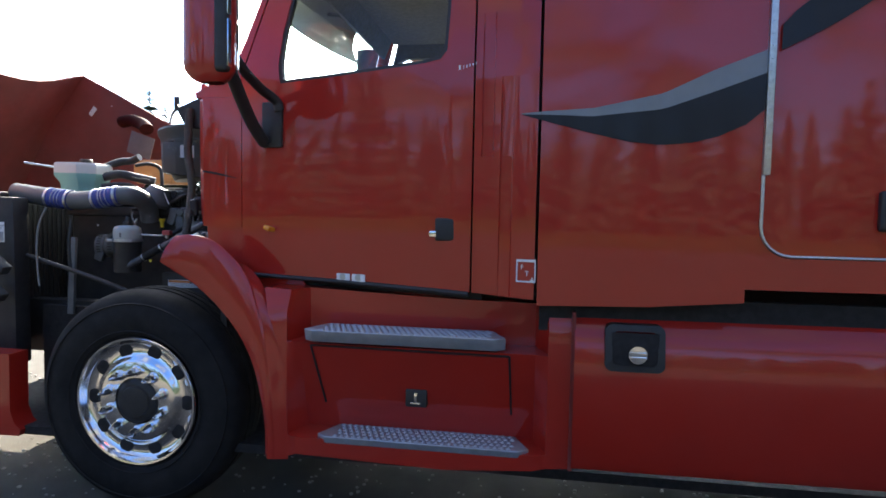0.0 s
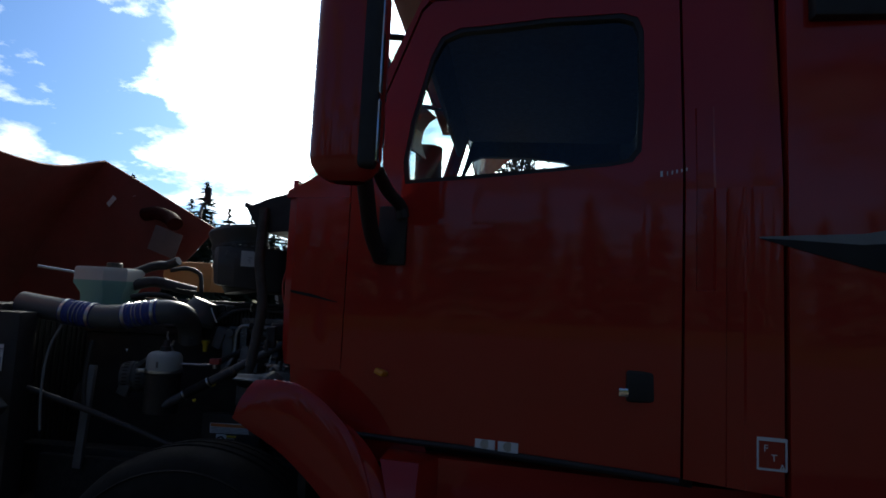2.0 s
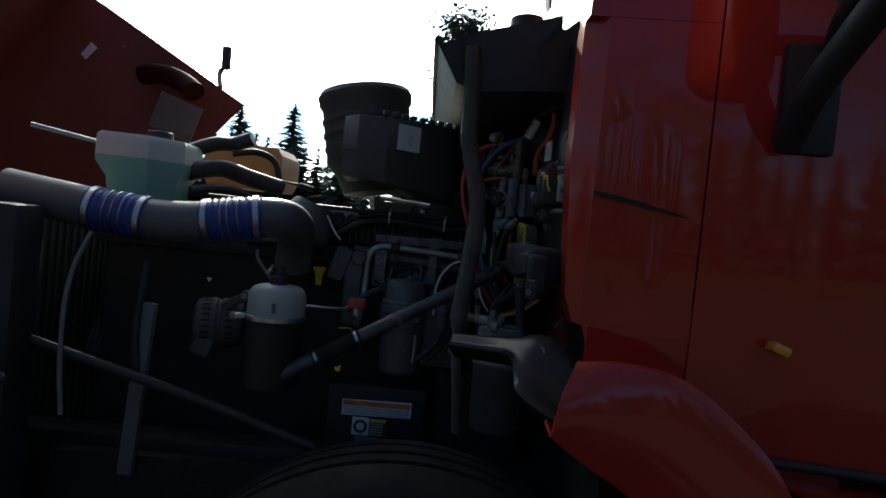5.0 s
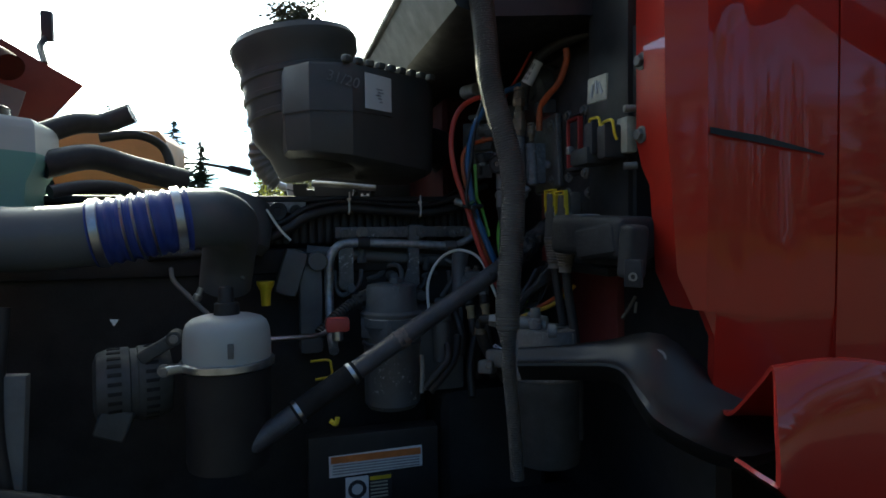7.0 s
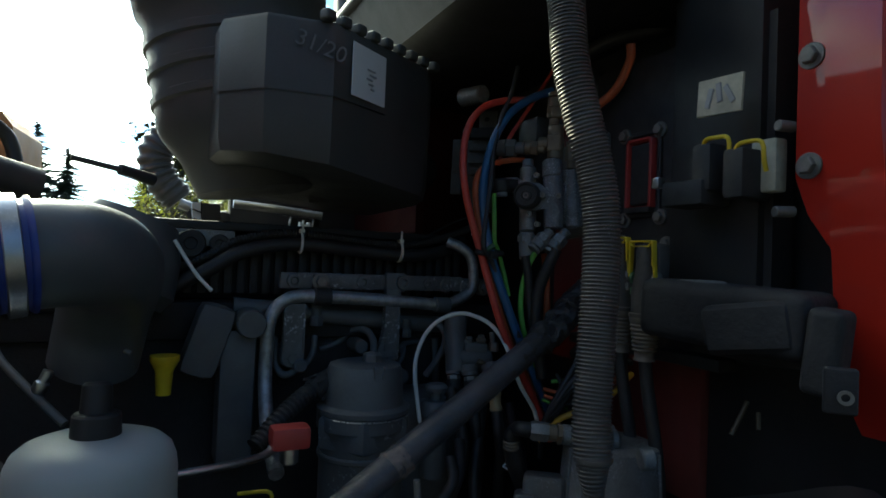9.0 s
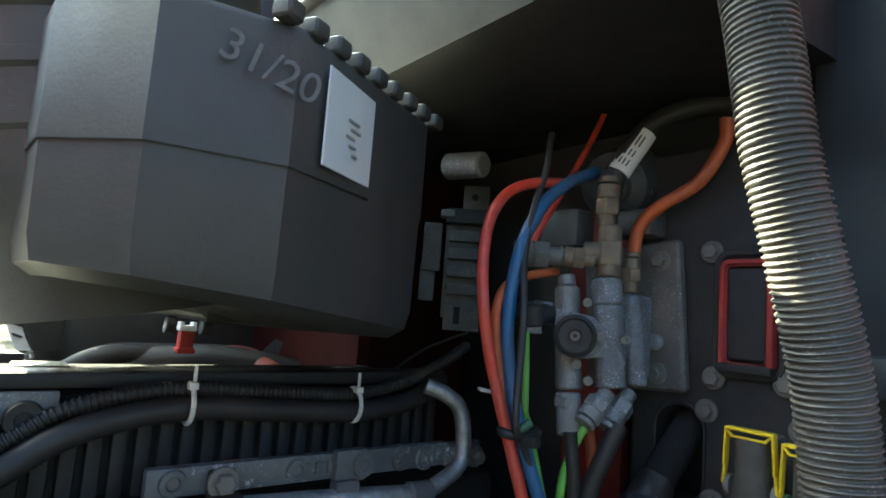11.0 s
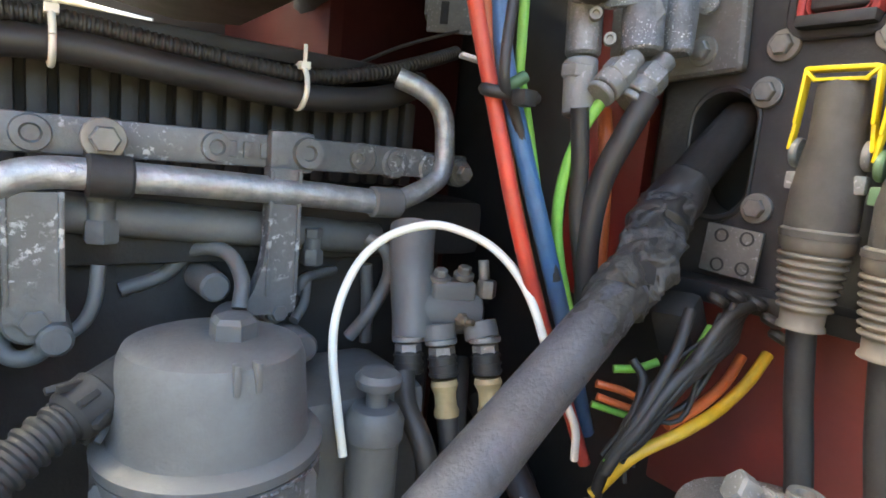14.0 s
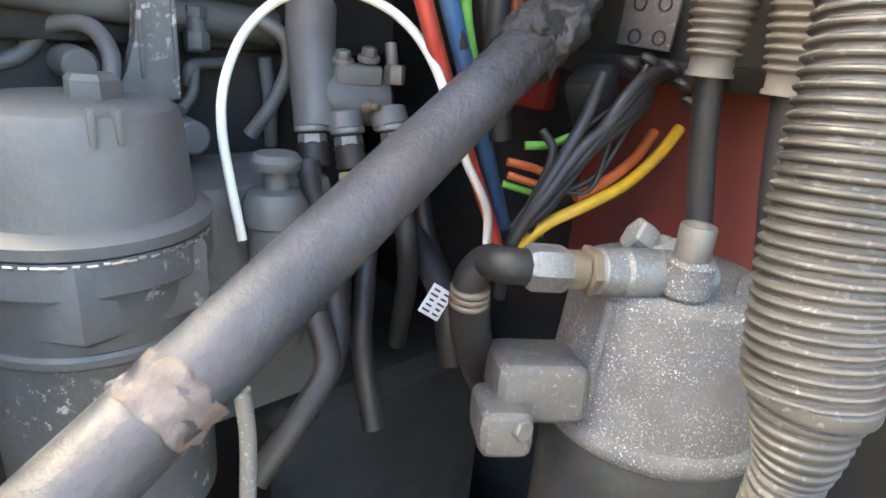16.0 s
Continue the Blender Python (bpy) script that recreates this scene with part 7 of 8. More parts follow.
for p in ((-1.532, 2.897, 1.390), (-1.522, 2.890, 1.393), (-1.510, 2.881, 1.390), (-1.509, 2.870, 1.380), (-1.505, 2.865, 1.370)):
    bm = BM()
    lathe(bm, [(0.0055, 0), (0.0075, 0.002), (0.0075, 0.005), (0.0055, 0.007)], p, (0.4, -0.3, 0.9), 14)
    part("wire_seal", bm, BLACK, wb)
bm = BM()
obox(bm, (-1.528, 2.921, 1.367), (0.03, 0.03, 0.045), axes((1, 0.2, 0.6), (0, 1, 0)), 0.008)
solo("sensor", bm, BLACK_D, "dusty black sensor on the firewall", "sensor")

# ---- big corrugated loom hanging by the filter ----
cl_h = hose("corrugated_hose", [(-1.716, 2.795, 1.93), (-1.709, 2.774, 1.84), (-1.706, 2.764, 1.778), (-1.704, 2.757, 1.72), (-1.693, 2.748, 1.66), (-1.678, 2.741, 1.60), (-1.671, 2.737, 1.545), (-1.674, 2.733, 1.48), (-1.681, 2.728, 1.41), (-1.688, 2.723, 1.35), (-1.691, 2.717, 1.309)], 0.0205, LOOM, "thick dusty corrugated hose hanging in the bay", "hose", pitch=0.0041, rib=0.0019, seg=22)
bm = BM()
lathe(bm, [(0.0180, 0), (0.0196, 0.001), (0.0199, 0.003), (0.0196, 0.0055), (0.0186, 0.0065)], (-1.691, 2.716, 1.305), (0, 0, 1), 28)
part("end_band", bm, LOOM, cl_h)
bm = BM()
tube(bm, [(-1.691, 2.716, 1.308), (-1.692, 2.715, 1.298), (-1.692, 2.714, 1.288), (-1.691, 2.714, 1.278)], 0.0184, 24, 4, rib=0.0011, pitch=0.0038, taper=0.64)
part("reducer", bm, LOOM, cl_h)
bm = BM()
tube(bm, [(-1.691, 2.714, 1.280), (-1.688, 2.716, 1.22), (-1.68, 2.72, 1.15), (-1.67, 2.73, 1.05)], 0.0118, 20, rib=0.0018, pitch=0.0042)
part("thin_loom", bm, LOOM, cl_h)

GREY_C = mat("grey_paint_with_chips", (0.096, 0.103, 0.110), 0.42, 0.0, var=0.25, scale=18, bump=0.3, dust=0.35, dust_col=(0.19, 0.18, 0.165), chip=0.2)
# ---- fuel filter canister ----
FC = Vector((-1.822, 3.033, 0))
can = thing("fuel_filter", (FC.x, FC.y, 1.05), "grey fuel filter canister with stepped cap", "fuel filter")
bm = BM()
lathe(bm, [(0.060, 0), (0.0635, 0.002), (0.0640, 0.008), (0.0600, 0.011), (0.0555, 0.0125), (0.0545, 0.018), (0.051, 0.058), (0.0485, 0.064), (0.040, 0.067), (0.0, 0.067)], FC + Vector((0, 0, 1.290)), (0, 0, 1), 56)
part("cap", bm, GREY, can)
bm = BM()
lathe(bm, [(0.0140, 0), (0.0136, 0.010), (0.0110, 0.013), (0.0, 0.013)], FC + Vector((0.010, 0.000, 1.356)), (0, 0, 1), 6)
part("cap_hex", bm, GREY, can)
for a in (4.64, 4.86):
    bm = BM()
    obox(bm, FC + Vector((0.0497 * math.cos(a), 0.0497 * math.sin(a), 1.350)), (0.007, 0.0035, 0.017), Matrix.Rotation(a, 3, "Z"), 0.0012)
    part("cap_lug", bm, GREY, can)
bm = BM()
lathe(bm, [(0.050, 0), (0.0575, 0.01), (0.0580, 0.15), (0.0595, 0.158), (0.0600, 0.166), (0.0630, 0.170), (0.0630, 0.1885)], FC + Vector((0, 0, 1.102)), (0, 0, 1), 48)
part("filter_head", bm, GREY_C, can)
bm = BM()
lathe(bm, [(0.0615, 0), (0.0665, 0.004), (0.0665, 0.040), (0.0640, 0.0435)], FC + Vector((0, 0, 1.2455)), (0, 0, 1), 6)
bmesh.ops.rotate(bm, verts=bm.verts[:], cent=FC, matrix=Matrix.Rotation(radians(-18), 3, "Z"))
part("hex_collar", bm, GREY_C, can, "hexagonal wrench collar")
bm = BM()
lathe(bm, [(0.0595, 0), (0.0612, 0.002), (0.0612, 0.006), (0.0595, 0.008)], FC + Vector((0, 0, 1.232)), (0, 0, 1), 48)
part("lower_ring", bm, GREY_C, can)
for k in range(26):
    bm = BM()
    aa = 3.75 + k * 0.075 + 0.03 * math.sin(k * 5.3)
    obox(bm, FC + Vector((0.0632 * math.cos(aa), 0.0632 * math.sin(aa), 1.2888 + 0.0006 * math.sin(k * 3.1))), (0.0016, 0.0028 + 0.0022 * abs(math.sin(k * 1.7)), 0.0015), Matrix.Rotation(aa, 3, "Z"), 0.0004, 1)
    part("paint_chip", bm, STEEL, can)
sp0, sp1 = Vector((-1.866, 3.050, 1.333)), Vector((-1.901, 3.030, 1.318))
sd = (sp1 - sp0).normalized()
bm = BM()
cyl(bm, sp0 - sd * 0.01, sp0 + sd * 0.018, 0.0135, 0.0150, 22, 0.002)
cyl(bm, sp0 + sd * 0.014, sp0 + sd * 0.036, 0.0165, 0.0150, 24, 0.003)
plug = solo("sensor_plug", bm, BLACK_D, "dark grey sensor plug beside the filter", "sensor")
for k in range(8):
    q_ = Matrix.Rotation(k * math.pi / 4, 3, sd) @ Vector((0, 0, 1))
    bm = BM()
    obox(bm, sp0 + sd * 0.025 + (q_ - sd * q_.dot(sd)).normalized() * 0.0155, (0.004, 0.004, 0.018), axes(sd.cross(q_), q_), 0.001)
    part("grip_rib", bm, BLACK_D, plug)
bm = BM()
tube(bm, [sp0 + sd * 0.034, sp0 + sd * 0.055, sp0 + sd * 0.09 + Vector((0, 0, -0.006)), sp0 + sd * 0.13 + Vector((0, 0, -0.02))], 0.0125, 18, 6, rib=0.0022, pitch=0.007)
part("ribbed_sleeve", bm, BLACK_D, plug)
bm = BM()
obox(bm, Vector((-1.943, 2.938, 1.292)), (0.044, 0.03, 0.026), None, 0.006)
rcap = solo("hydraulic_plug", bm, REDPL, "red plastic protective plug on a fitting", "plug")
bm = BM()
cyl(bm, (-1.943, 2.935, 1.262), (-1.943, 2.935, 1.282), 0.010, seg=16, edge=0.002)
part("cap_stem", bm, STEEL, rcap)
# primer pump beside the canister
pr = thing("primer_pump", (-1.716, 3.02, 1.18), "grey hand primer pump with mushroom knob", "pump")
bm = BM()
lathe(bm, [(0.015, 0), (0.0165, 0.004), (0.0165, 0.006), (0.013, 0.010), (0.0, 0.0105)], (-1.714, 3.026, 1.312), (0, 0, 1), 24)
cyl(bm, (-1.714, 3.026, 1.296), (-1.714, 3.026, 1.314), 0.008, seg=16)
part("knob", bm, GREY, pr)
bm = BM()
lathe(bm, [(0.018, 0), (0.018, 0.085), (0.0205, 0.087), (0.0205, 0.100), (0.016, 0.108), (0.0, 0.109)], (-1.716, 3.024, 1.19), (0, 0, 1), 24)
part("barrel", bm, GREY, pr)
bm = BM()
box(bm, -1.80, -1.66, 3.04, 3.14, 1.12, 1.30, 0.012)
part("pump_base", bm, GREY, pr)
# distribution block with quick-connect fittings
db = thing("fuel_manifold", (-1.64, 3.05, 1.3), "grey fuel manifold with yellow quick-connect fittings", "manifold")
bm = BM()
tube(bm, [(-1.650, 3.094, 1.412), (-1.656, 3.084, 1.392), (-1.660, 3.074, 1.368), (-1.662, 3.066, 1.344), (-1.664, 3.062, 1.330)], 0.0185, 24, 6, taper=0.86)
lathe(bm, [(0.008, 0), (0.0155, 0.002), (0.0185, 0.006), (0.0185, 0.056), (0.0165, 0.062), (0.010, 0.066)], (-1.668, 3.074, 1.352), (0.92, -0.36, -0.06), 24)
obox(bm, (-1.634, 3.056, 1.368), (0.036, 0.022, 0.016), axes((0.92, -0.36, 0), (0.36, 0.92, 0)), 0.005, 3)
cyl(bm, (-1.648, 3.052, 1.342), (-1.648, 3.048, 1.330), 0.0135, seg=20, edge=0.001)
cyl(bm, (-1.621, 3.034, 1.346), (-1.621, 3.028, 1.334), 0.0135, seg=20, edge=0.001)
part("block", bm, GREY, db)
for bp in ((-1.645, 3.058, 1.377), (-1.628, 3.050, 1.380)):
    bm = BM()
    bolt(bm, bp, (-0.1, -0.2, 1), 0.0055, 0.006)
    part("bolt", bm, BOLT, db)
bm = BM()
lathe(bm, [(0.004, 0), (0.004, 0.006), (0.0025, 0.007), (0.0025, 0.012), (0.0, 0.012)], (-1.638, 3.036, 1.348), (0.2, -0.9, 0.1), 12)
hexa(bm, (-1.634, 3.046, 1.347), (0.2, -0.9, 0.1), 0.0055, 0.008)
part("bleed_nipple", bm, BRASS, db)
bm = BM()
cyl(bm, (-1.609, 3.044, 1.366), (-1.609, 3.050, 1.392), 0.0045, seg=12, edge=0.001)
hexa(bm, (-1.609, 3.043, 1.363), (0, 0, 1), 0.008, 0.014)
part("stud_fitting", bm, BOLT, db)
for a, b, ring in (((-1.648, 3.046, 1.332), (-1.647, 3.030, 1.273), 1), ((-1.621, 3.026, 1.337), (-1.620, 3.011, 1.280), 1), ((-1.668, 3.062, 1.332), (-1.669, 3.055, 1.300), 0)):
    a, b = Vector(a), Vector(b)
    d = (b - a).normalized()
    L = (b - a).length
    bm = BM()
    cyl(bm, a, a + d * 0.005, 0.0125, seg=20, edge=0.001)
    hexa(bm, a + d * 0.006, d, 0.0105, 0.008)
    q = part("quick_connect", bm, ALLOY, db)
    bm = BM()
    cyl(bm, a + d * 0.012, a + d * 0.030, 0.0105, 0.0110, 18, 0.001)
    for k in range(3):
        cyl(bm, a + d * (0.014 + 0.006 * k), a + d * (0.016 + 0.006 * k), 0.0118, seg=18)
    part("collar", bm, BLACK, q)
    if ring:
        bm = BM()
        lathe(bm, [(0.0100, 0), (0.0110, 0.004), (0.0085, 0.010), (0.0085, 0.020), (0.0100, 0.024), (0.0095, 0.028)], a + d * 0.032, d, 18)
        part("sleeve", bm, TAN, q, "yellow plastic sleeve")
        bm = BM()
        tube(bm, [a + d * 0.055, a + d * 0.09, a + d * 0.13 + Vector((0.01, 0.02, 0)), a + d * 0.2 + Vector((0.02, 0.06, 0))], 0.0085, 12)
        part("fuel_hose", bm, HOSE_B, q)
hose("black_hose", [(-1.677, 3.050, 1.307), (-1.682, 3.036, 1.287), (-1.679, 3.015, 1.264), (-1.677, 3.006, 1.233), (-1.682, 3.001, 1.202)], 0.0085, HOSE_B, "black hose below the fuel manifold")
for pts in ([(-1.608, 3.067, 1.302), (-1.642, 3.023, 1.240), (-1.662, 2.998, 1.184), (-1.667, 2.972, 1.122)], [(-1.572, 3.050, 1.278), (-1.574, 3.029, 1.234), (-1.569, 3.009, 1.204)], [(-1.689, 2.997, 1.245), (-1.704, 2.965, 1.213), (-1.725, 2.956, 1.184), (-1.761, 2.955, 1.145)], [(-1.721, 2.963, 1.235), (-1.726, 2.942, 1.212), (-1.748, 2.936, 1.189), (-1.777, 2.934, 1.160)]):
    hose("black_hose", pts, 0.008, HOSE_B, "black hose below the brace tube")
hose("grey_wire", [(-1.784, 2.930, 1.225), (-1.783, 2.927, 1.194), (-1.786, 2.924, 1.153)], 0.0045, GREY_L, "grey cable hanging under the brace tube", "cable")

# ---- silver filter drum ----
DC = Vector((-1.575, 2.8155, 0))
dr = thing("oil_separator", (DC.x, DC.y, 1.05), "speckled cast aluminium drum with lid fittings", "drum")
bm = BM()
lathe(bm, [(0.0670, 0), (0.0684, 0.003), (0.0684, 0.008), (0.0670, 0.0105), (0.0632, 0.012), (0.0622, 0.016), (0.0574, 0.083), (0.0562, 0.0875), (0.052, 0.0895), (0.0, 0.0912)], DC + Vector((0, 0, 1.196)), (0, 0, 1), 64)
for v in bm.verts:
    v.co += (v.co - DC).normalized() * 0.0006 * noise.noise(v.co * 260)
part("drum_lid", bm, CAST, dr)
# darker alloy than the lid: the shade below the lip is in the colour
bm = BM()
lathe(bm, [(0.058, 0), (0.061, 0.01), (0.0625, 0.128), (0.0645, 0.136), (0.0650, 0.150), (0.0640, 0.156)], DC + Vector((0, 0, 1.040)), (0, 0, 1), 56)
part("drum_body", bm, ALT, dr)
for a in (3.05, 0.9, 5.2):
    bm = BM()
    obox(bm, DC + Vector((0.0600 * math.cos(a), 0.0600 * math.sin(a), 1.246)), (0.006, 0.005, 0.070), Matrix.Rotation(a, 3, "Z") @ Matrix.Rotation(-0.075, 3, "Y"), 0.0015)
    part("rib", bm, CAST, dr)
bm = BM()
obox(bm, DC + Vector((0.012, -0.030, 1.287)), (0.030, 0.0020, 0.003), Matrix.Rotation(0.3, 3, "Z"), 0.0008)
part("cast_mark", bm, CAST, dr)
bm = BM()
obox(bm, (-1.651, 2.848, 1.226), (0.050, 0.034, 0.046), axes((0.8, -0.6, 0), (0.1, 0.1, 1)), 0.009, 3)
lug = part("side_lug", bm, PLATE, dr)
bm = BM()
obox(bm, (-1.679, 2.846, 1.213), (0.028, 0.026, 0.042), axes((0.8, -0.6, 0), (0.1, 0.1, 1)), 0.008, 3)
part("lug_ear", bm, PLATE, lug)
bm = BM()
cyl(bm, (-1.681, 2.835, 1.216), (-1.686, 2.830, 1.221), 0.0085, 0.0078, 18, 0.001)
hexa(bm, (-1.684, 2.831, 1.219), (-0.1, -0.95, 0.2), 0.0062, 0.007)
part("lug_bolt", bm, BOLT, lug)
bm = BM()
cyl(bm, (-1.586, 2.820, 1.282), (-1.591, 2.824, 1.306), 0.0125, 0.0110, 24, 0.003)
cyl(bm, (-1.590, 2.823, 1.298), (-1.574, 2.812, 1.295), 0.0105, 0.0105, 20, 0.002)
part("port_boss", bm, GREY_L, dr)
bm = BM()
hexa(bm, (-1.593, 2.828, 1.303), (-0.55, 0.55, 0.45), 0.0105, 0.012)
part("hex_cap", bm, GREY_L, dr)
bm = BM()
cyl(bm, (-1.604, 2.798, 1.286), (-1.604, 2.798, 1.307), 0.0128, 0.0125, 26, 0.0025)
part("boss_collar", bm, CAST, dr)
bm = BM()
lathe(bm, [(0.0088, 0), (0.0090, 0.001), (0.0090, 0.017), (0.0084, 0.0185), (0.0048, 0.0185), (0.0044, 0.0145), (0.0, 0.0145)], (-1.604, 2.798, 1.306), (0, 0, 1), 26)
part("socket_bolt", bm, BOLT, dr)
bm = BM()
a, d = Vector((-1.609, 2.813, 1.2935)), Vector((-0.88, 0.46, 0.08)).normalized()
cyl(bm, a - d * 0.034, a + d * 0.002, 0.0135, seg=22, edge=0.004)
cyl(bm, a, a + d * 0.022, 0.0135, seg=22, edge=0.002)
cyl(bm, a + d * 0.021, a + d * 0.036, 0.0122, seg=22, edge=0.002)
part("union_body", bm, ALLOY, dr)
bm = BM()
hexa(bm, a + d * 0.052, d, 0.0122, 0.022)
part("union_nut", bm, ALLOY, dr)
bm = BM()
hexa(bm, a + d * 0.036, d, 0.0130, 0.006)
cyl(bm, a + d * 0.042, a + d * 0.053, 0.0100, seg=18, edge=0.001)
part("brass_nut", bm, BRASS, dr)
bm = BM()
tube(bm, [a + d * 0.072, a + d * 0.084, (-1.680, 2.867, 1.296), (-1.683, 2.874, 1.286), (-1.682, 2.876, 1.275)], 0.0092, 14, 5)
part("elbow", bm, BLACK, dr)
for k in range(3):
    bm = BM()
    p = Vector((-1.683, 2.874, 1.281)) + Vector((0, 0, -0.0038 * k))
    lathe(bm, [(0.0098, 0), (0.0108, 0.001), (0.0108, 0.0024), (0.0098, 0.0034)], p, (0.1, 0.1, -1), 20)
    part("spring_clip", bm, BRASS, dr, "brown spring clip ring")
hose("black_hose", [(-1.681, 2.876, 1.273), (-1.666, 2.884, 1.239), (-1.625, 2.904, 1.182), (-1.552, 2.935, 1.093)], 0.0115, HOSE_B, "black hose below the elbow fitting")
hl2 = hose("black_hose", [(-1.577, 3.074, 1.258), (-1.589, 3.009, 1.224), (-1.598, 2.977, 1.204), (-1.596, 2.966, 1.158)], 0.0115, HOSE_B, "black hose with a white printed band")
bm = BM()
obox(bm, (-1.616, 2.970, 1.214), (0.018, 0.024, 0.0012), axes((0.75, -0.45, -0.55), (0.3, 0.1, 0.9)), 0.0004, 1)
bd = part("printed_band", bm, WHITE, hl2, "white band with black print")
bm = BM()
band_m = axes((0.75, -0.45, -0.55), (0.3, 0.1, 0.9))
for k in range(5):
    for j in range(2):
        obox(bm, Vector((-1.616, 2.970, 1.214)) + band_m @ Vector((0.0042 * (2 * j - 1), -0.0085 + 0.0042 * k, -0.0009)), (0.0062 - 0.0012 * ((k + j) % 3), 0.0016, 0.0009), band_m)
        obox(bm, Vector((-1.616, 2.970, 1.214)) + band_m @ Vector((0.0042 * (2 * j - 1), -0.0085 + 0.0042 * k, 0.0009)), (0.0062 - 0.0012 * ((k + j) % 3), 0.0016, 0.0009), band_m)
part("print", bm, INK, bd)

# ---- coolant tank ----
tk = thing("coolant_tank", (-2.56, 3.05, 1.46), "translucent white coolant tank half full of green coolant", "coolant tank")
pl_t = [(-2.655, 2.965), (-2.53, 2.985), (-2.465, 3.06), (-2.47, 3.20), (-2.64, 3.20)]
tcx, tcy = -2.56, 3.08


def tank_row(z, k):
    return [(tcx + (x - tcx) * k, tcy + (y - tcy) * k, z) for x, y in pl_t]


bm = loft([tank_row(1.675, 0.2), tank_row(1.676, 0.93), tank_row(1.668, 0.99), tank_row(1.655, 1.0), tank_row(1.615, 1.0)], close=True)
part("upper_shell", bm, MILK, tk, "milky white upper half")
bm = loft([tank_row(1.615, 1.0), tank_row(1.60, 1.0), tank_row(1.56, 0.80), tank_row(1.47, 0.72), tank_row(1.46, 0.2)], close=True)
part("coolant_level", bm, MILK_C, tk, "lower half tinted by green coolant")
bm = BM()
cyl(bm, (-2.545, 3.08, 1.676), (-2.545, 3.08, 1.70), 0.035, 0.033, 20, 0.003)
part("tank_cap", bm, BLACK, tk)
hose("thin_pipe", [(-2.78, 2.90, 1.665), (-2.70, 2.96, 1.652), (-2.655, 2.99, 1.645)], 0.006, STEEL, "thin steel pipe into the coolant tank", "pipe")
# black hoses and orange bottle behind the tank
hose("black_hose", [(-2.512, 3.183, 1.660), (-2.450, 3.232, 1.698), (-2.407, 3.281, 1.710), (-2.350, 3.280, 1.733)], 0.022, HOSE_B, "black rubber hose on the coolant tank", seg=12)
hose("black_hose", [(-2.478, 3.130, 1.599), (-2.408, 3.179, 1.623), (-2.337, 3.226, 1.606), (-2.243, 3.273, 1.584)], 0.026, HOSE_B, "thick black hose above the charge pipe", seg=12)
hose("black_hose", [(-2.450, 3.078, 1.545), (-2.395, 3.127, 1.560), (-2.340, 3.180, 1.556), (-2.31, 3.23, 1.53)], 0.013, HOSE_B, "black hose above the charge pipe")
hose("black_hose", [(-2.434, 3.353, 1.687), (-2.362, 3.382, 1.701), (-2.311, 3.418, 1.677), (-2.291, 3.409, 1.610), (-2.289, 3.406, 1.557)], 0.011, HOSE_B, "black hose looping above the engine")
ob_ = loft([[Vector((-2.471, 3.683, 1.688)) + Vector((dx * k, dy * k, dz)) for dx, dy in ((-0.14, -0.10), (0.14, -0.10), (0.16, 0.1), (-0.16, 0.1))] for k, dz in ((0.3, 0.062), (0.85, 0.058), (1.0, 0.03), (1.0, -0.06), (0.9, -0.1))], close=True)
bmesh.ops.holes_fill(ob_, edges=[e for e in ob_.edges if len(e.link_faces) == 1])
solo("washer_bottle", ob_, ORANGE_B, "orange-brown plastic bottle behind the coolant tank", "bottle")

# ---- charge air pipe ----
ch = thing("charge_air_pipe", (-2.4, 2.87, 1.40), "grey charge air pipe with blue silicone boots", "pipe")
CP = [(-2.80, 2.86, 1.50), (-2.70, 2.865, 1.487), (-2.60, 2.868, 1.474), (-2.52, 2.87, 1.466), (-2.44, 2.872, 1.460), (-2.36, 2.876, 1.463), (-2.28, 2.882, 1.475), (-2.22, 2.888, 1.486), (-2.165, 2.905, 1.492), (-2.135, 2.945, 1.486), (-2.13, 3.00, 1.465), (-2.14, 3.06, 1.42), (-2.15, 3.09, 1.36)]
line = spline(CP, 8)
bm = BM()
tube(bm, CP, 0.050, 28, 6)
part("pipe", bm, PIPE_B, ch)


def along(a, b):
    return [p for p in line if a <= p.x <= b and p.y < 2.93]


def boot(x0, x1):
    pts = along(x0, x1)
    b = BM()
    tube(b, pts, 0.0535, 28, 2, rib=0.0035, pitch=0.0155)
    return part("silicone_boot", b, BLUE_SIL, ch, "ribbed blue silicone boot")


for x0, x1 in ((-2.60, -2.455), (-2.335, -2.19)):
    bt = boot(x0, x1)
    for xe in (x0 + 0.012, x1 - 0.012):
        k = min(range(len(line)), key=lambda i: abs(line[i].x - xe) + (9 if line[i].y > 2.95 else 0))
        d = (line[k + 1] - line[k - 1]).normalized()
        bm = BM()
        cyl(bm, line[k] - d * 0.007, line[k] + d * 0.007, 0.0555, seg=32, edge=0.001)
        part("hose_clamp", bm, STEEL, bt, "bright band clamp")
    for f in (0.36, 0.50, 0.64):
        xe = x0 + (x1 - x0) * f
        k = min(range(len(line)), key=lambda i: abs(line[i].x - xe) + (9 if line[i].y > 2.95 else 0))
        d = (line[k + 1] - line[k - 1]).normalized()
        bm = BM()
        lathe(bm, [(0.0535, -0.002), (0.0552, 0), (0.0535, 0.002)], line[k], d, 32)
        part("wire_ring", bm, STEEL, bt)

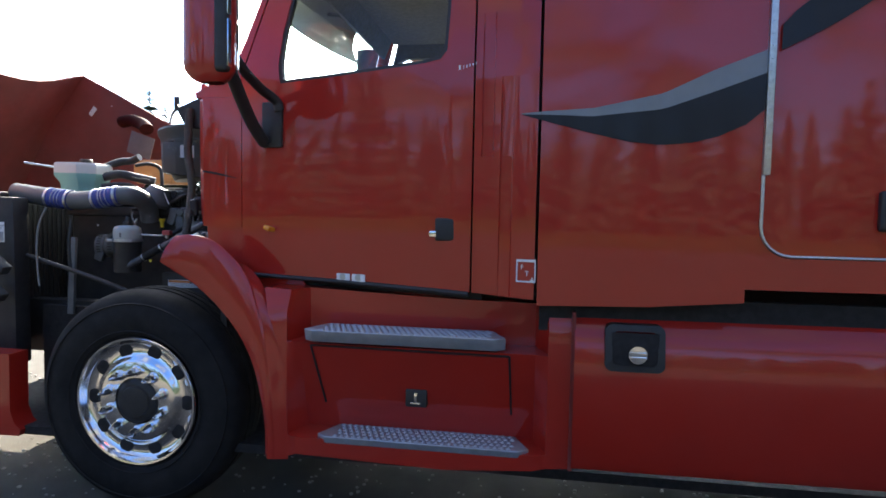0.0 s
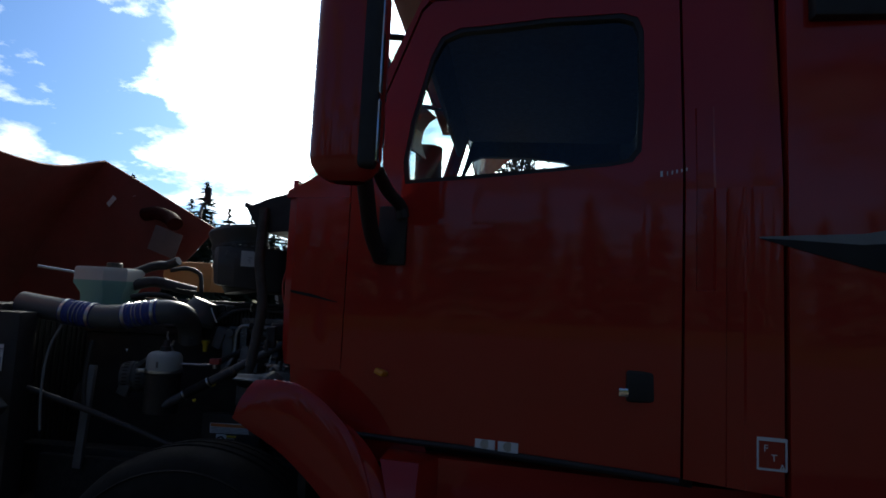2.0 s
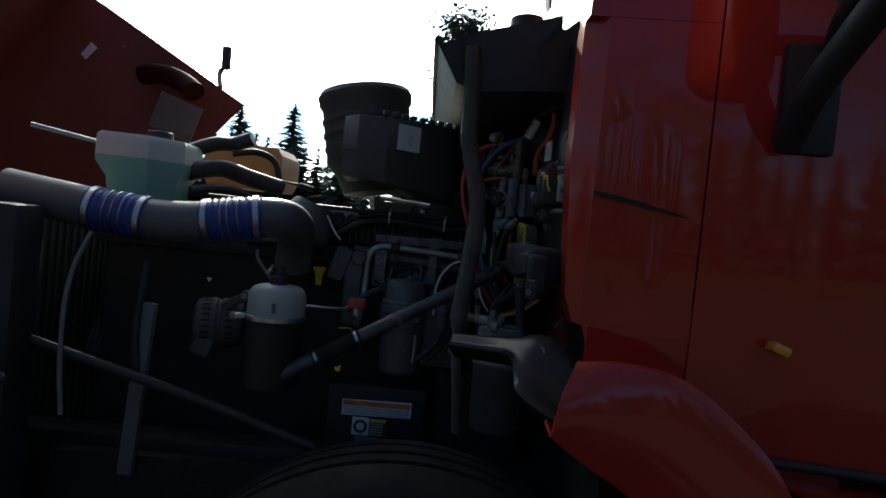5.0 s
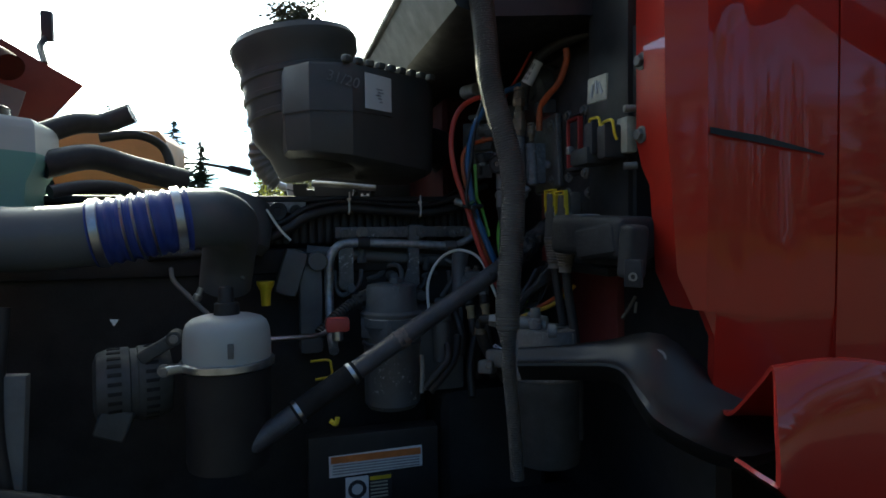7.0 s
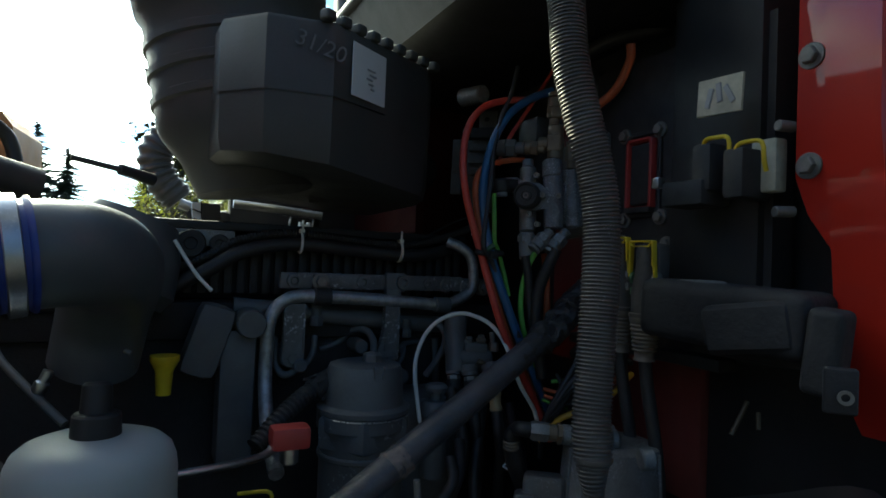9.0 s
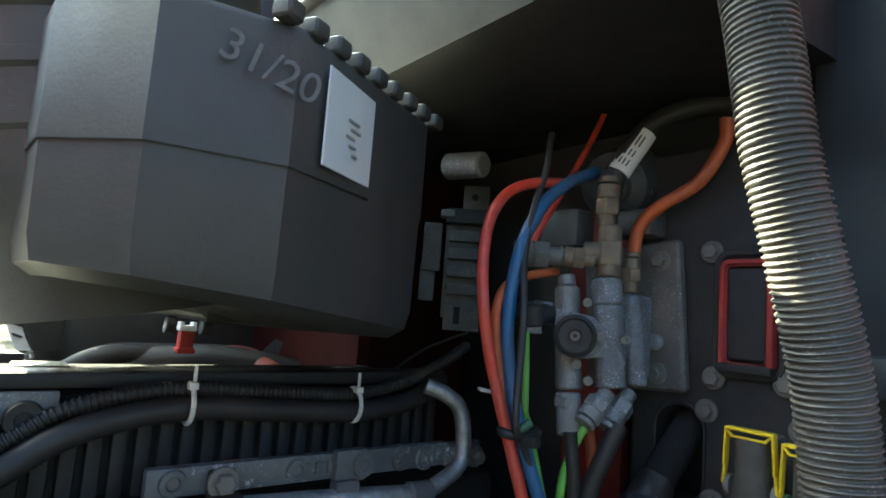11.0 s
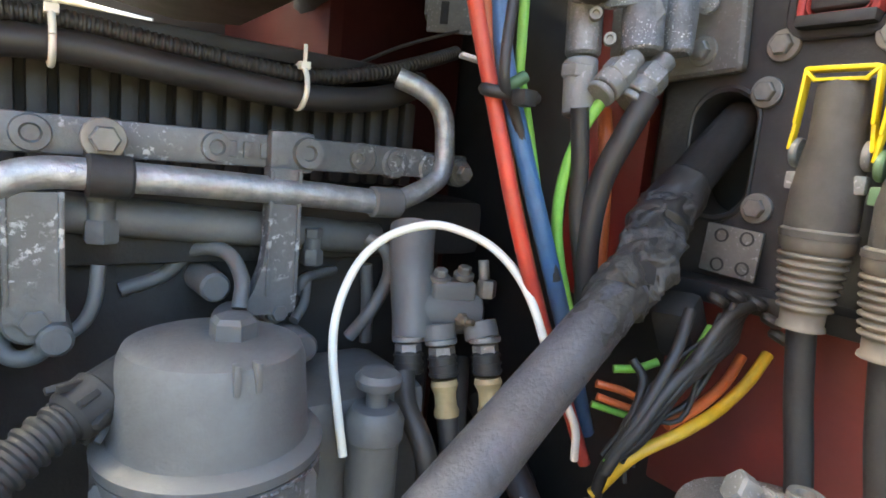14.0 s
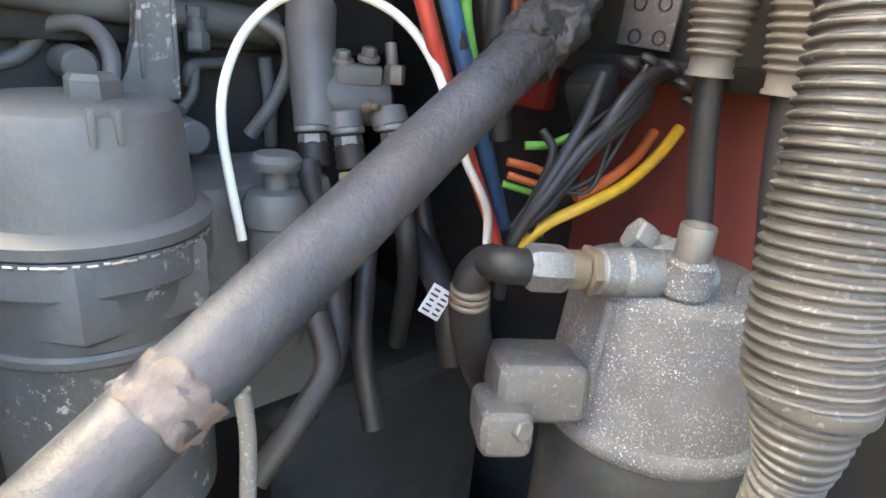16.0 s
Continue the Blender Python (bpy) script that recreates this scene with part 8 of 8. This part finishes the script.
# ---- power steering reservoir ----
ps = thing("fluid_reservoir", (-2.13, 2.87, 1.15), "white plastic fluid reservoir with black neck and clamp", "reservoir")
RC = Vector((-2.132, 2.872, 0))
bm = BM()
lathe(bm, [(0.0, 0), (0.069, 0.0), (0.0705, 0.004), (0.0695, 0.040), (0.068, 0.052), (0.064, 0.062), (0.056, 0.069), (0.044, 0.073), (0.03, 0.075), (0.0, 0.075)], RC + Vector((0, 0, 1.255)), (0, 0, 1), 44)
part("reservoir_body", bm, MILK_G, ps)
bm = BM()
cyl(bm, RC + Vector((0, 0, 1.327)), RC + Vector((0, 0, 1.350)), 0.021, 0.020, 24, 0.002)
cyl(bm, RC + Vector((-0.001, 0.003, 1.345)), RC + Vector((-0.001, 0.008, 1.376)), 0.0135, 0.0125, 20, 0.003)
part("filler_neck", bm, BLACK, ps)
bm = BM()
lathe(bm, [(0.0725, 0), (0.0755, 0.002), (0.0755, 0.012), (0.0725, 0.014)], RC + Vector((0, 0, 1.243)), (0, 0, 1), 44)
obox(bm, RC + Vector((-0.080, -0.03, 1.250)), (0.03, 0.02, 0.014), Matrix.Rotation(0.4, 3, "Z"), 0.003)
cb = part("clamp_band", bm, STEEL, ps, "bright steel clamp band")
bm = BM()
bolt(bm, RC + Vector((-0.092, -0.036, 1.250)), (0, -1, 0), 0.007, 0.008)
part("clamp_bolt", bm, BOLT, cb)
bm = BM()
box(bm, RC.x + 0.005, RC.x + 0.014, RC.y - 0.0715, RC.y - 0.066, 1.268, 1.292, 0.001)
part("level_window", bm, GREY, ps)
bm = BM()
lathe(bm, [(0.066, 0), (0.068, 0.01), (0.068, 0.15), (0.072, 0.162)], RC + Vector((0, 0, 1.08)), (0, 0, 1), 36)
part("lower_housing", bm, BLACK, ps)
bm = BM()
tube(bm, [(-2.075, 2.88, 1.282), (-2.02, 2.90, 1.279), (-1.975, 2.925, 1.277), (-1.958, 2.94, 1.284)], 0.0045, 12)
part("return_line", bm, STEEL, ps)
# lines, dipstick and odd bright bits round the reservoir
hose("steel_line", [(-2.247, 3.071, 1.398), (-2.240, 3.056, 1.375), (-2.210, 3.033, 1.345), (-2.169, 3.004, 1.308)], 0.0045, GREY, "bent steel line behind the reservoir", "pipe")
hose("steel_line", [(-2.147, 3.050, 1.394), (-2.110, 3.035, 1.377)], 0.003, GREY_L, "short steel link behind the reservoir", "pipe")
bm = BM()
lathe(bm, [(0.006, 0), (0.008, 0.003), (0.008, 0.012), (0.0055, 0.014), (0.0055, 0.026), (0.0, 0.026)], (-2.198, 3.027, 1.338), (0.35, 0, 0.9), 12)
solo("union_bolt", bm, STEEL, "bright banjo union behind the reservoir", "fitting")
bm = BM()
lathe(bm, [(0.009, 0), (0.011, 0.03), (0.016, 0.04), (0.018, 0.043), (0.018, 0.050), (0.0, 0.050)], (-2.072, 3.084, 1.316), (0, 0, 1), 18)
solo("dipstick_handle", bm, YELLOW, "yellow plastic dipstick handle", "dipstick")
bm = BM()
tube(bm, [(-1.990, 2.985, 1.216), (-1.958, 2.972, 1.219), (-1.953, 2.970, 1.207), (-1.954, 2.970, 1.188), (-1.982, 2.981, 1.181)], 0.0024, 7, 4)
solo("yellow_loop", bm, YELLOW, "thin yellow wire loop below the engine", "wire")
bm = BM()
tube(bm, [(-1.969, 2.823, 1.149), (-1.960, 2.820, 1.143), (-1.957, 2.820, 1.154)], 0.004, 7, 4)
solo("yellow_loop", bm, YELLOW, "small yellow hook low in the bay", "wire")
# alternator
al = thing("alternator", (-2.28, 2.95, 1.1), "grey alternator with slotted casing", "alternator")
AC = Vector((-2.288, 2.93, 1.212))
bm = BM()
lathe(bm, [(0.040, -0.060), (0.056, -0.054), (0.063, -0.036), (0.063, -0.007), (0.0595, -0.005), (0.0595, 0.005), (0.063, 0.007), (0.063, 0.038), (0.055, 0.056), (0.022, 0.062)], AC, (1, 0.25, 0), 40)
part("casing", bm, ALT, al)
u, v, d = frame_of((1, 0.25, 0))
for along_ in (-0.029, 0.026):
    for k in range(26):
        a = 2 * math.pi * k / 26
        r = u * math.cos(a) + v * math.sin(a)
        bm = BM()
        obox(bm, AC + d * along_ + r * 0.0618, (0.020, 0.005, 0.0062), axes(d, r), 0.001)
        part("slot", bm, SEAM, al)
bm = BM()
obox(bm, AC + Vector((0.044, -0.033, 0.062)), (0.062, 0.022, 0.022), Matrix.Rotation(radians(-30), 3, "Y"), 0.006, 3)
cyl(bm, AC + Vector((0.072, -0.052, 0.080)), AC + Vector((0.072, -0.015, 0.080)), 0.0125, seg=20, edge=0.002)
ear_a = part("mounting_ear", bm, ALT, al)
bm = BM()
cyl(bm, AC + Vector((0.072, -0.055, 0.080)), AC + Vector((0.072, -0.050, 0.080)), 0.0075, seg=16, edge=0.001)
part("bolt", bm, BOLT, ear_a)
bm = BM()
obox(bm, AC + Vector((-0.02, -0.045, -0.052)), (0.05, 0.03, 0.05), Matrix.Rotation(radians(20), 3, "Y"), 0.008, 3)
part("lower_bracket", bm, ALT, al)
bm = BM()
a_, b_, c_ = Vector((-2.305, 2.86, 1.332)), Vector((-2.292, 2.86, 1.331)), Vector((-2.299, 2.86, 1.321))
fa = [bm.verts.new(p) for p in (a_, b_, c_)]
fb = [bm.verts.new(p + Vector((0, 0.002, 0))) for p in (a_, b_, c_)]
bm.faces.new(fa)
bm.faces.new(fb[::-1])
for k in range(3):
    bm.faces.new((fa[k], fa[(k + 1) % 3], fb[(k + 1) % 3], fb[k]))
solo("torn_tag", bm, WHITE, "small torn white tag hanging above the alternator", "tag")
bm = BM()
obox(bm, (-2.44, 2.84, 1.05), (0.035, 0.02, 0.42), Matrix.Rotation(0.06, 3, "Y"), 0.004)
solo("grey_strut", bm, GREY, "grey upright strut beside the alternator", "strut")
hose("black_pipe", [(-2.70, 2.78, 1.17), (-2.45, 2.79, 1.10), (-2.25, 2.80, 1.04), (-2.0, 2.82, 0.95)], 0.012, HOSE_B, "black pipe slanting below the alternator", "pipe")
hose("grey_cable", [(-2.555, 2.80, 1.42), (-2.575, 2.775, 1.34), (-2.585, 2.765, 1.24), (-2.58, 2.76, 1.10), (-2.57, 2.76, 1.0)], 0.0055, GREY_L, "pale grey cable hanging beside the shroud", "cable")
hose("grey_cable", [(-2.44, 2.84, 1.36), (-2.45, 2.83, 1.2), (-2.44, 2.83, 1.08)], 0.010, HOSE_B, "dark cable hanging beside the shroud", "cable")

# ---- warning labels on the frame ----
bm = BM()
box(bm, -2.0, -1.74, 2.972, 3.02, 0.90, 1.07, 0.006)
lp = solo("label_bracket", bm, BLACK, "black bracket plate carrying warning labels", "bracket")
c = Vector((-1.868, 2.970, 1.012))
bm = BM()
obox(bm, c, (0.185, 0.003, 0.042), Matrix.Rotation(radians(-1.0), 3, "Y"), 0.001)
wl_ = part("warning_label", bm, WHITE, lp, "wide white warning label with orange band")
bm = BM()
obox(bm, c + Vector((0, -0.0025, 0.012)), (0.178, 0.002, 0.013), None)
part("orange_band", bm, PRINT_O, wl_)
bm = BM()
for k in range(4):
    obox(bm, c + Vector((0, -0.0025, 0.001 - 0.0055 * k)), (0.172, 0.002, 0.0022), None)
part("print", bm, PRINT_G, wl_)
c = Vector((-1.885, 2.970, 0.962))
bm = BM()
obox(bm, c + Vector((-0.022, 0, 0)), (0.045, 0.003, 0.048), None, 0.001)
wc_ = part("symbol_label", bm, WHITE, lp, "white label with black ring symbol")
bm = BM()
lathe(bm, [(0.011, 0), (0.018, 0), (0.018, 0.002), (0.011, 0.002)], c + Vector((-0.022, -0.0015, 0)), (0, -1, 0), 28, False)
part("ring_symbol", bm, INK, wc_)
bm = BM()
obox(bm, c + Vector((0.024, 0, 0)), (0.046, 0.003, 0.048), None, 0.001)
wk_ = part("text_label", bm, INK, lp, "black label with yellow heading")
bm = BM()
obox(bm, c + Vector((0.024, -0.0025, 0.018)), (0.042, 0.002, 0.007), None)
part("heading", bm, YELLOW, wk_)
bm = BM()
for k in range(5):
    obox(bm, c + Vector((0.021, -0.0025, 0.009 - 0.007 * k)), (0.034, 0.002, 0.0024), None)
part("print", bm, TAGY, wk_)
bm = BM()
obox(bm, c + Vector((-0.004, 0.0, -0.052)), (0.062, 0.003, 0.05), None, 0.001)
part("blue_label", bm, mat("blue_label", (0.10, 0.16, 0.26), 0.5), lp)

# ---- black bracket and splash shield by the cab ----
CASTB = mat("worn_black_casting", (0.011, 0.011, 0.013), 0.7, var=0.4, scale=18, bump=0.6, dust=0.45, dust_col=(0.05, 0.048, 0.052), fine=120)
bm = BM()
obox(bm, (-1.545, 2.676, 1.454), (0.075, 0.180, 0.066), axes((1, 0.15, 0), (0, 1, 0.04)), 0.016, 4)
obox(bm, (-1.556, 2.640, 1.446), (0.060, 0.085, 0.050), axes((1, 0.3, 0), (0, 1, -0.15)), 0.012, 3)
obox(bm, (-1.556, 2.570, 1.432), (0.034, 0.030, 0.078), axes((1, 0.15, 0), (0, 1, 0.1)), 0.009, 4)
obox(bm, (-1.566, 2.553, 1.402), (0.010, 0.026, 0.040), axes((0.75, 0.6, 0), (-0.6, 0.75, 0)), 0.004, 3)
obox(bm, (-1.50, 2.675, 1.43), (0.06, 0.13, 0.05), None, 0.01)
bb = solo("cab_mount_bracket", bm, CASTB, "dusty black cast bracket at the cab corner", "bracket")
bm = BM()
lathe(bm, [(0.0035, 0), (0.0062, 0.001), (0.0062, 0.003), (0.0035, 0.003)], (-1.571, 2.546, 1.398), (-0.75, -0.6, 0), 20, False)
part("bracket_eye", bm, BOLT, bb)
bm = BM()
obox(bm, (-1.555, 2.705, 1.484), (0.035, 0.04, 0.012), None, 0.005, 3)
part("worn_edge", bm, GREY_L, bb)
sh_rows = []
for p, q in (((-1.696, 2.66, 1.285), (-1.716, 2.62, 1.267)), ((-1.633, 2.63, 1.291), (-1.641, 2.585, 1.269)), ((-1.581, 2.6, 1.3), (-1.599, 2.54, 1.271)), ((-1.519, 2.55, 1.313), (-1.592, 2.5, 1.24)), ((-1.429, 2.535, 1.239), (-1.585, 2.46, 1.217)), ((-1.364, 2.52, 1.202), (-1.502, 2.43, 1.178)), ((-1.304, 2.5, 1.168), (-1.411, 2.42, 1.19))):
    p, q = Vector(p), Vector(q)
    sh_rows.append([p, p.lerp(q, 0.35) + Vector((0, 0, 0.008)), p.lerp(q, 0.7), q, q + Vector((0.02, 0.03, -0.03))])
ss = solo("splash_shield", loft([spline(r, 3) for r in zip(*[spline(c, 4) for c in zip(*sh_rows)])], 0.006), BLACK_G, "glossy black moulded splash shield over the wheel", "splash shield")
bm = BM()
lathe(bm, [(0.007, 0), (0.0105, 0.001), (0.0105, 0.004), (0.007, 0.004)], (-1.540, 2.533, 1.285), (-0.5, -0.8, 0.3), 20, False)
part("eyelet", bm, BOLT, ss)
bm = BM()
cyl(bm, (-1.614, 2.729, 1.294), (-1.600, 2.723, 1.295), 0.012, seg=16, edge=0.002)
solo("grey_stub", bm, GREY_L, "short pale stub on the frame", "fitting")
hl_ = thing("headlamp", (-2.5, 2.62, 0.87), "back of a dark headlamp unit inside the hood", "headlamp")
for p, q, m_ in (((-2.812, 2.620, 1.278), 0.13, GREY_L), ((-2.690, 2.620, 1.135), 0.15, ALT), ((-2.700, 2.620, 0.985), 0.12, ALT)):
    bm = BM()
    obox(bm, p, (q, 0.06, 0.055), Matrix.Rotation(radians(38), 3, "Y"), 0.012, 3)
    lamp_ = part("lamp_housing", bm, m_, hl_)
    for k in range(3):
        bm = BM()
        obox(bm, Vector(p) + Matrix.Rotation(radians(38), 3, "Y") @ Vector((q * (k - 1) * 0.28, -0.030, 0)), (q * 0.10, 0.006, 0.036), Matrix.Rotation(radians(38), 3, "Y"), 0.002)
        part("cooling_rib", bm, BLACK, lamp_)
hose("tan_stick", [(-1.472, 2.727, 1.308), (-1.460, 2.726, 1.325), (-1.447, 2.725, 1.346)], 0.0030, BRASS, "thin tan stick below the black bracket", "stick")
hose("tan_stick", [(-1.462, 2.700, 1.340), (-1.468, 2.695, 1.322)], 0.0026, BRASS, "short tan stick below the black bracket", "stick")
# black panel added in the wheel well to keep the lower bay dark
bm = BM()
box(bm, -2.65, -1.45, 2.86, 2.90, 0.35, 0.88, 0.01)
solo("inner_liner", bm, SEAM, "added black panel darkening the lower wheel well", "liner")
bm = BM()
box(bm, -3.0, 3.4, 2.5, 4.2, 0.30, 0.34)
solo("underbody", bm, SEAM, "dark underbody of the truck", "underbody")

# ---- trees ----
def conifer(seed, h):
    r = random.Random(seed)
    t = thing("conifer", (0, 0, 0), "tall dark conifer at the edge of the yard", "tree", "conifers round the yard")
    b = BM()
    lathe(b, [(h * 0.016, 0), (h * 0.012, h * 0.4), (h * 0.002, h)], (0, 0, 0), (0, 0, 1), 8)
    part("trunk", b, BARK, t)
    b = BM()
    for i in range(int(h * 22)):
        w = r.random() ** 0.8
        z = h * (0.12 + 0.87 * w)
        L = h * 0.25 * (1.04 - w) ** 0.85 * r.uniform(0.45, 1.15) + 0.12
        a = r.uniform(0, 2 * math.pi)
        d = Vector((math.cos(a), math.sin(a), r.uniform(-0.45, 0.12)))
        s = Vector((-math.sin(a), math.cos(a), 0))
        p0 = Vector((0, 0, z))
        for j in range(5):
            q = p0 + d * L * (j + 0.6) / 5
            ww = L * 0.25 * (1.2 - j / 5) * r.uniform(0.6, 1.3)
            tip = q + d * L * 0.22
            dz = Vector((0, 0, -ww * r.uniform(0.4, 1.0)))
            vs = [b.verts.new(p) for p in (q - s * ww + dz, tip, q + s * ww + dz, q - d * L * 0.12 + Vector((0, 0, 0.06)))]
            b.faces.new((vs[0], vs[1], vs[3]))
            b.faces.new((vs[1], vs[2], vs[3]))
    part("crown", b, FOLIAGE, t, smooth=False)
    return t


def leafy(seed, h, label, name="birch", spread=0.22, group="", low=0.25, limbs=34, leaves=LEAF):
    r = random.Random(seed)
    t = thing(name, (0, 0, 0), label, "tree", group)
    b = BM()
    lathe(b, [(h * 0.014, 0), (h * 0.010, h * 0.5), (h * 0.002, h * 0.97)], (0, 0, 0), (0, 0, 1), 8)
    tips = []
    for i in range(limbs):
        z = h * r.uniform(low, 0.95)
        a = r.uniform(0, 2 * math.pi)
        L = h * spread * (1.05 - 0.75 * abs(z / h - 0.5) * 1.4) * r.uniform(0.4, 1.0)
        p0 = Vector((0, 0, z))
        p1 = p0 + Vector((math.cos(a), math.sin(a), 0.7)) * L * 0.6
        p2 = p1 + Vector((math.cos(a), math.sin(a), 0.5)) * L * 0.5
        tube(b, [p0, p1, p2], h * 0.0028, 5, 2, taper=0.3)
        tips += [p0.lerp(p1, 0.6), p1, p1.lerp(p2, 0.5), p2]
    part("trunk", b, BARK, t)
    b = BM()
    for p in tips:
        for j in range(26):
            q = p + Vector((r.gauss(0, 1), r.gauss(0, 1), r.gauss(0, 1))) * h * 0.028
            s = h * 0.0085 * r.uniform(0.6, 1.4)
            u = Vector((r.gauss(0, 1), r.gauss(0, 1), r.gauss(0, 1))).normalized() * s
            w = Vector((r.gauss(0, 1), r.gauss(0, 1), r.gauss(0, 1))).normalized() * s
            b.faces.new([b.verts.new(x) for x in (q - u, q + w, q + u, q - w)])
    part("crown", b, leaves, t, smooth=False)
    return t


rt = random.Random(21)
kinds = [conifer(1, 11.0), conifer(2, 9.5), conifer(3, 12.5)]
first = True
spots = []
for i in range(96):
    az = -180 + 360 * i / 96 + rt.uniform(-1.6, 1.6)
    spots.append((az, rt.uniform(52, 74), rt.choice((0, 1, 2)), rt.uniform(0.75, 1.1)))
for az, extra in ((-13.6, 0.70), (-15.7, 0.72), (-17.9, 0.78), (-11.5, 0.64), (-20.0, 0.8), (-21.5, 0.78), (-23.0, 0.82), (-25, 0.8), (-27, 0.85), (-9.2, 0.55), (-32.0, 0.84), (-28.5, 0.8), (-14.7, 0.80), (-16.9, 0.76), (-12.4, 0.72), (-10.6, 0.58), (-18.9, 0.84), (-33.8, 0.92), (-30.2, 0.9), (-44.0, 0.98), (-8.0, 0.5)):
    spots.append((az, 58.0, 0, extra))
for i in range(64):
    spots.append((112 + 136 * i / 64 + rt.uniform(-1.2, 1.2), rt.uniform(36, 46), rt.choice((0, 1, 2)), rt.uniform(0.62, 1.05)))
for k, (az, d, kind, s) in enumerate(spots):
    a = radians(az)
    m = Matrix.Translation((math.sin(a) * d, math.cos(a) * d, 0.3)) @ Matrix.Rotation(rt.uniform(0, 6), 4, "Z")
    o = copy_thing(kinds[kind], m)
    o.scale = (s, s, s)
for k in kinds:
    for o in list(k.children_recursive) + [k]:
        bpy.data.objects.remove(o)
bi = leafy(5, 16.0, "thin half-bare birch standing against the sky", "birch", 0.15, low=0.15, limbs=64, leaves=BIRCH)
bi.location = (-0.45, 42.0, 0.3)
for k, (az, d, h) in enumerate(((3.0, 34, 6.0), (5.5, 38, 7.0), (-0.5, 40, 5.0), (1.0, 46, 7.0), (8.0, 40, 6.5), (-3.5, 44, 5.5), (-2.2, 25, 3.6), (0.2, 27, 4.0), (-1.5, 23, 3.0), (-3.4, 24, 3.1), (0.8, 29, 3.4))):
    o = leafy(30 + k, h, "yellow-green bushy tree in low sun", "broadleaf_tree", 0.42, "bushy trees", 0.08, 34 if k < 8 else 70, leaves=LEAF if k < 8 else BIRCH)
    o.location = (math.sin(radians(az)) * d, math.cos(radians(az)) * d, 0.3)
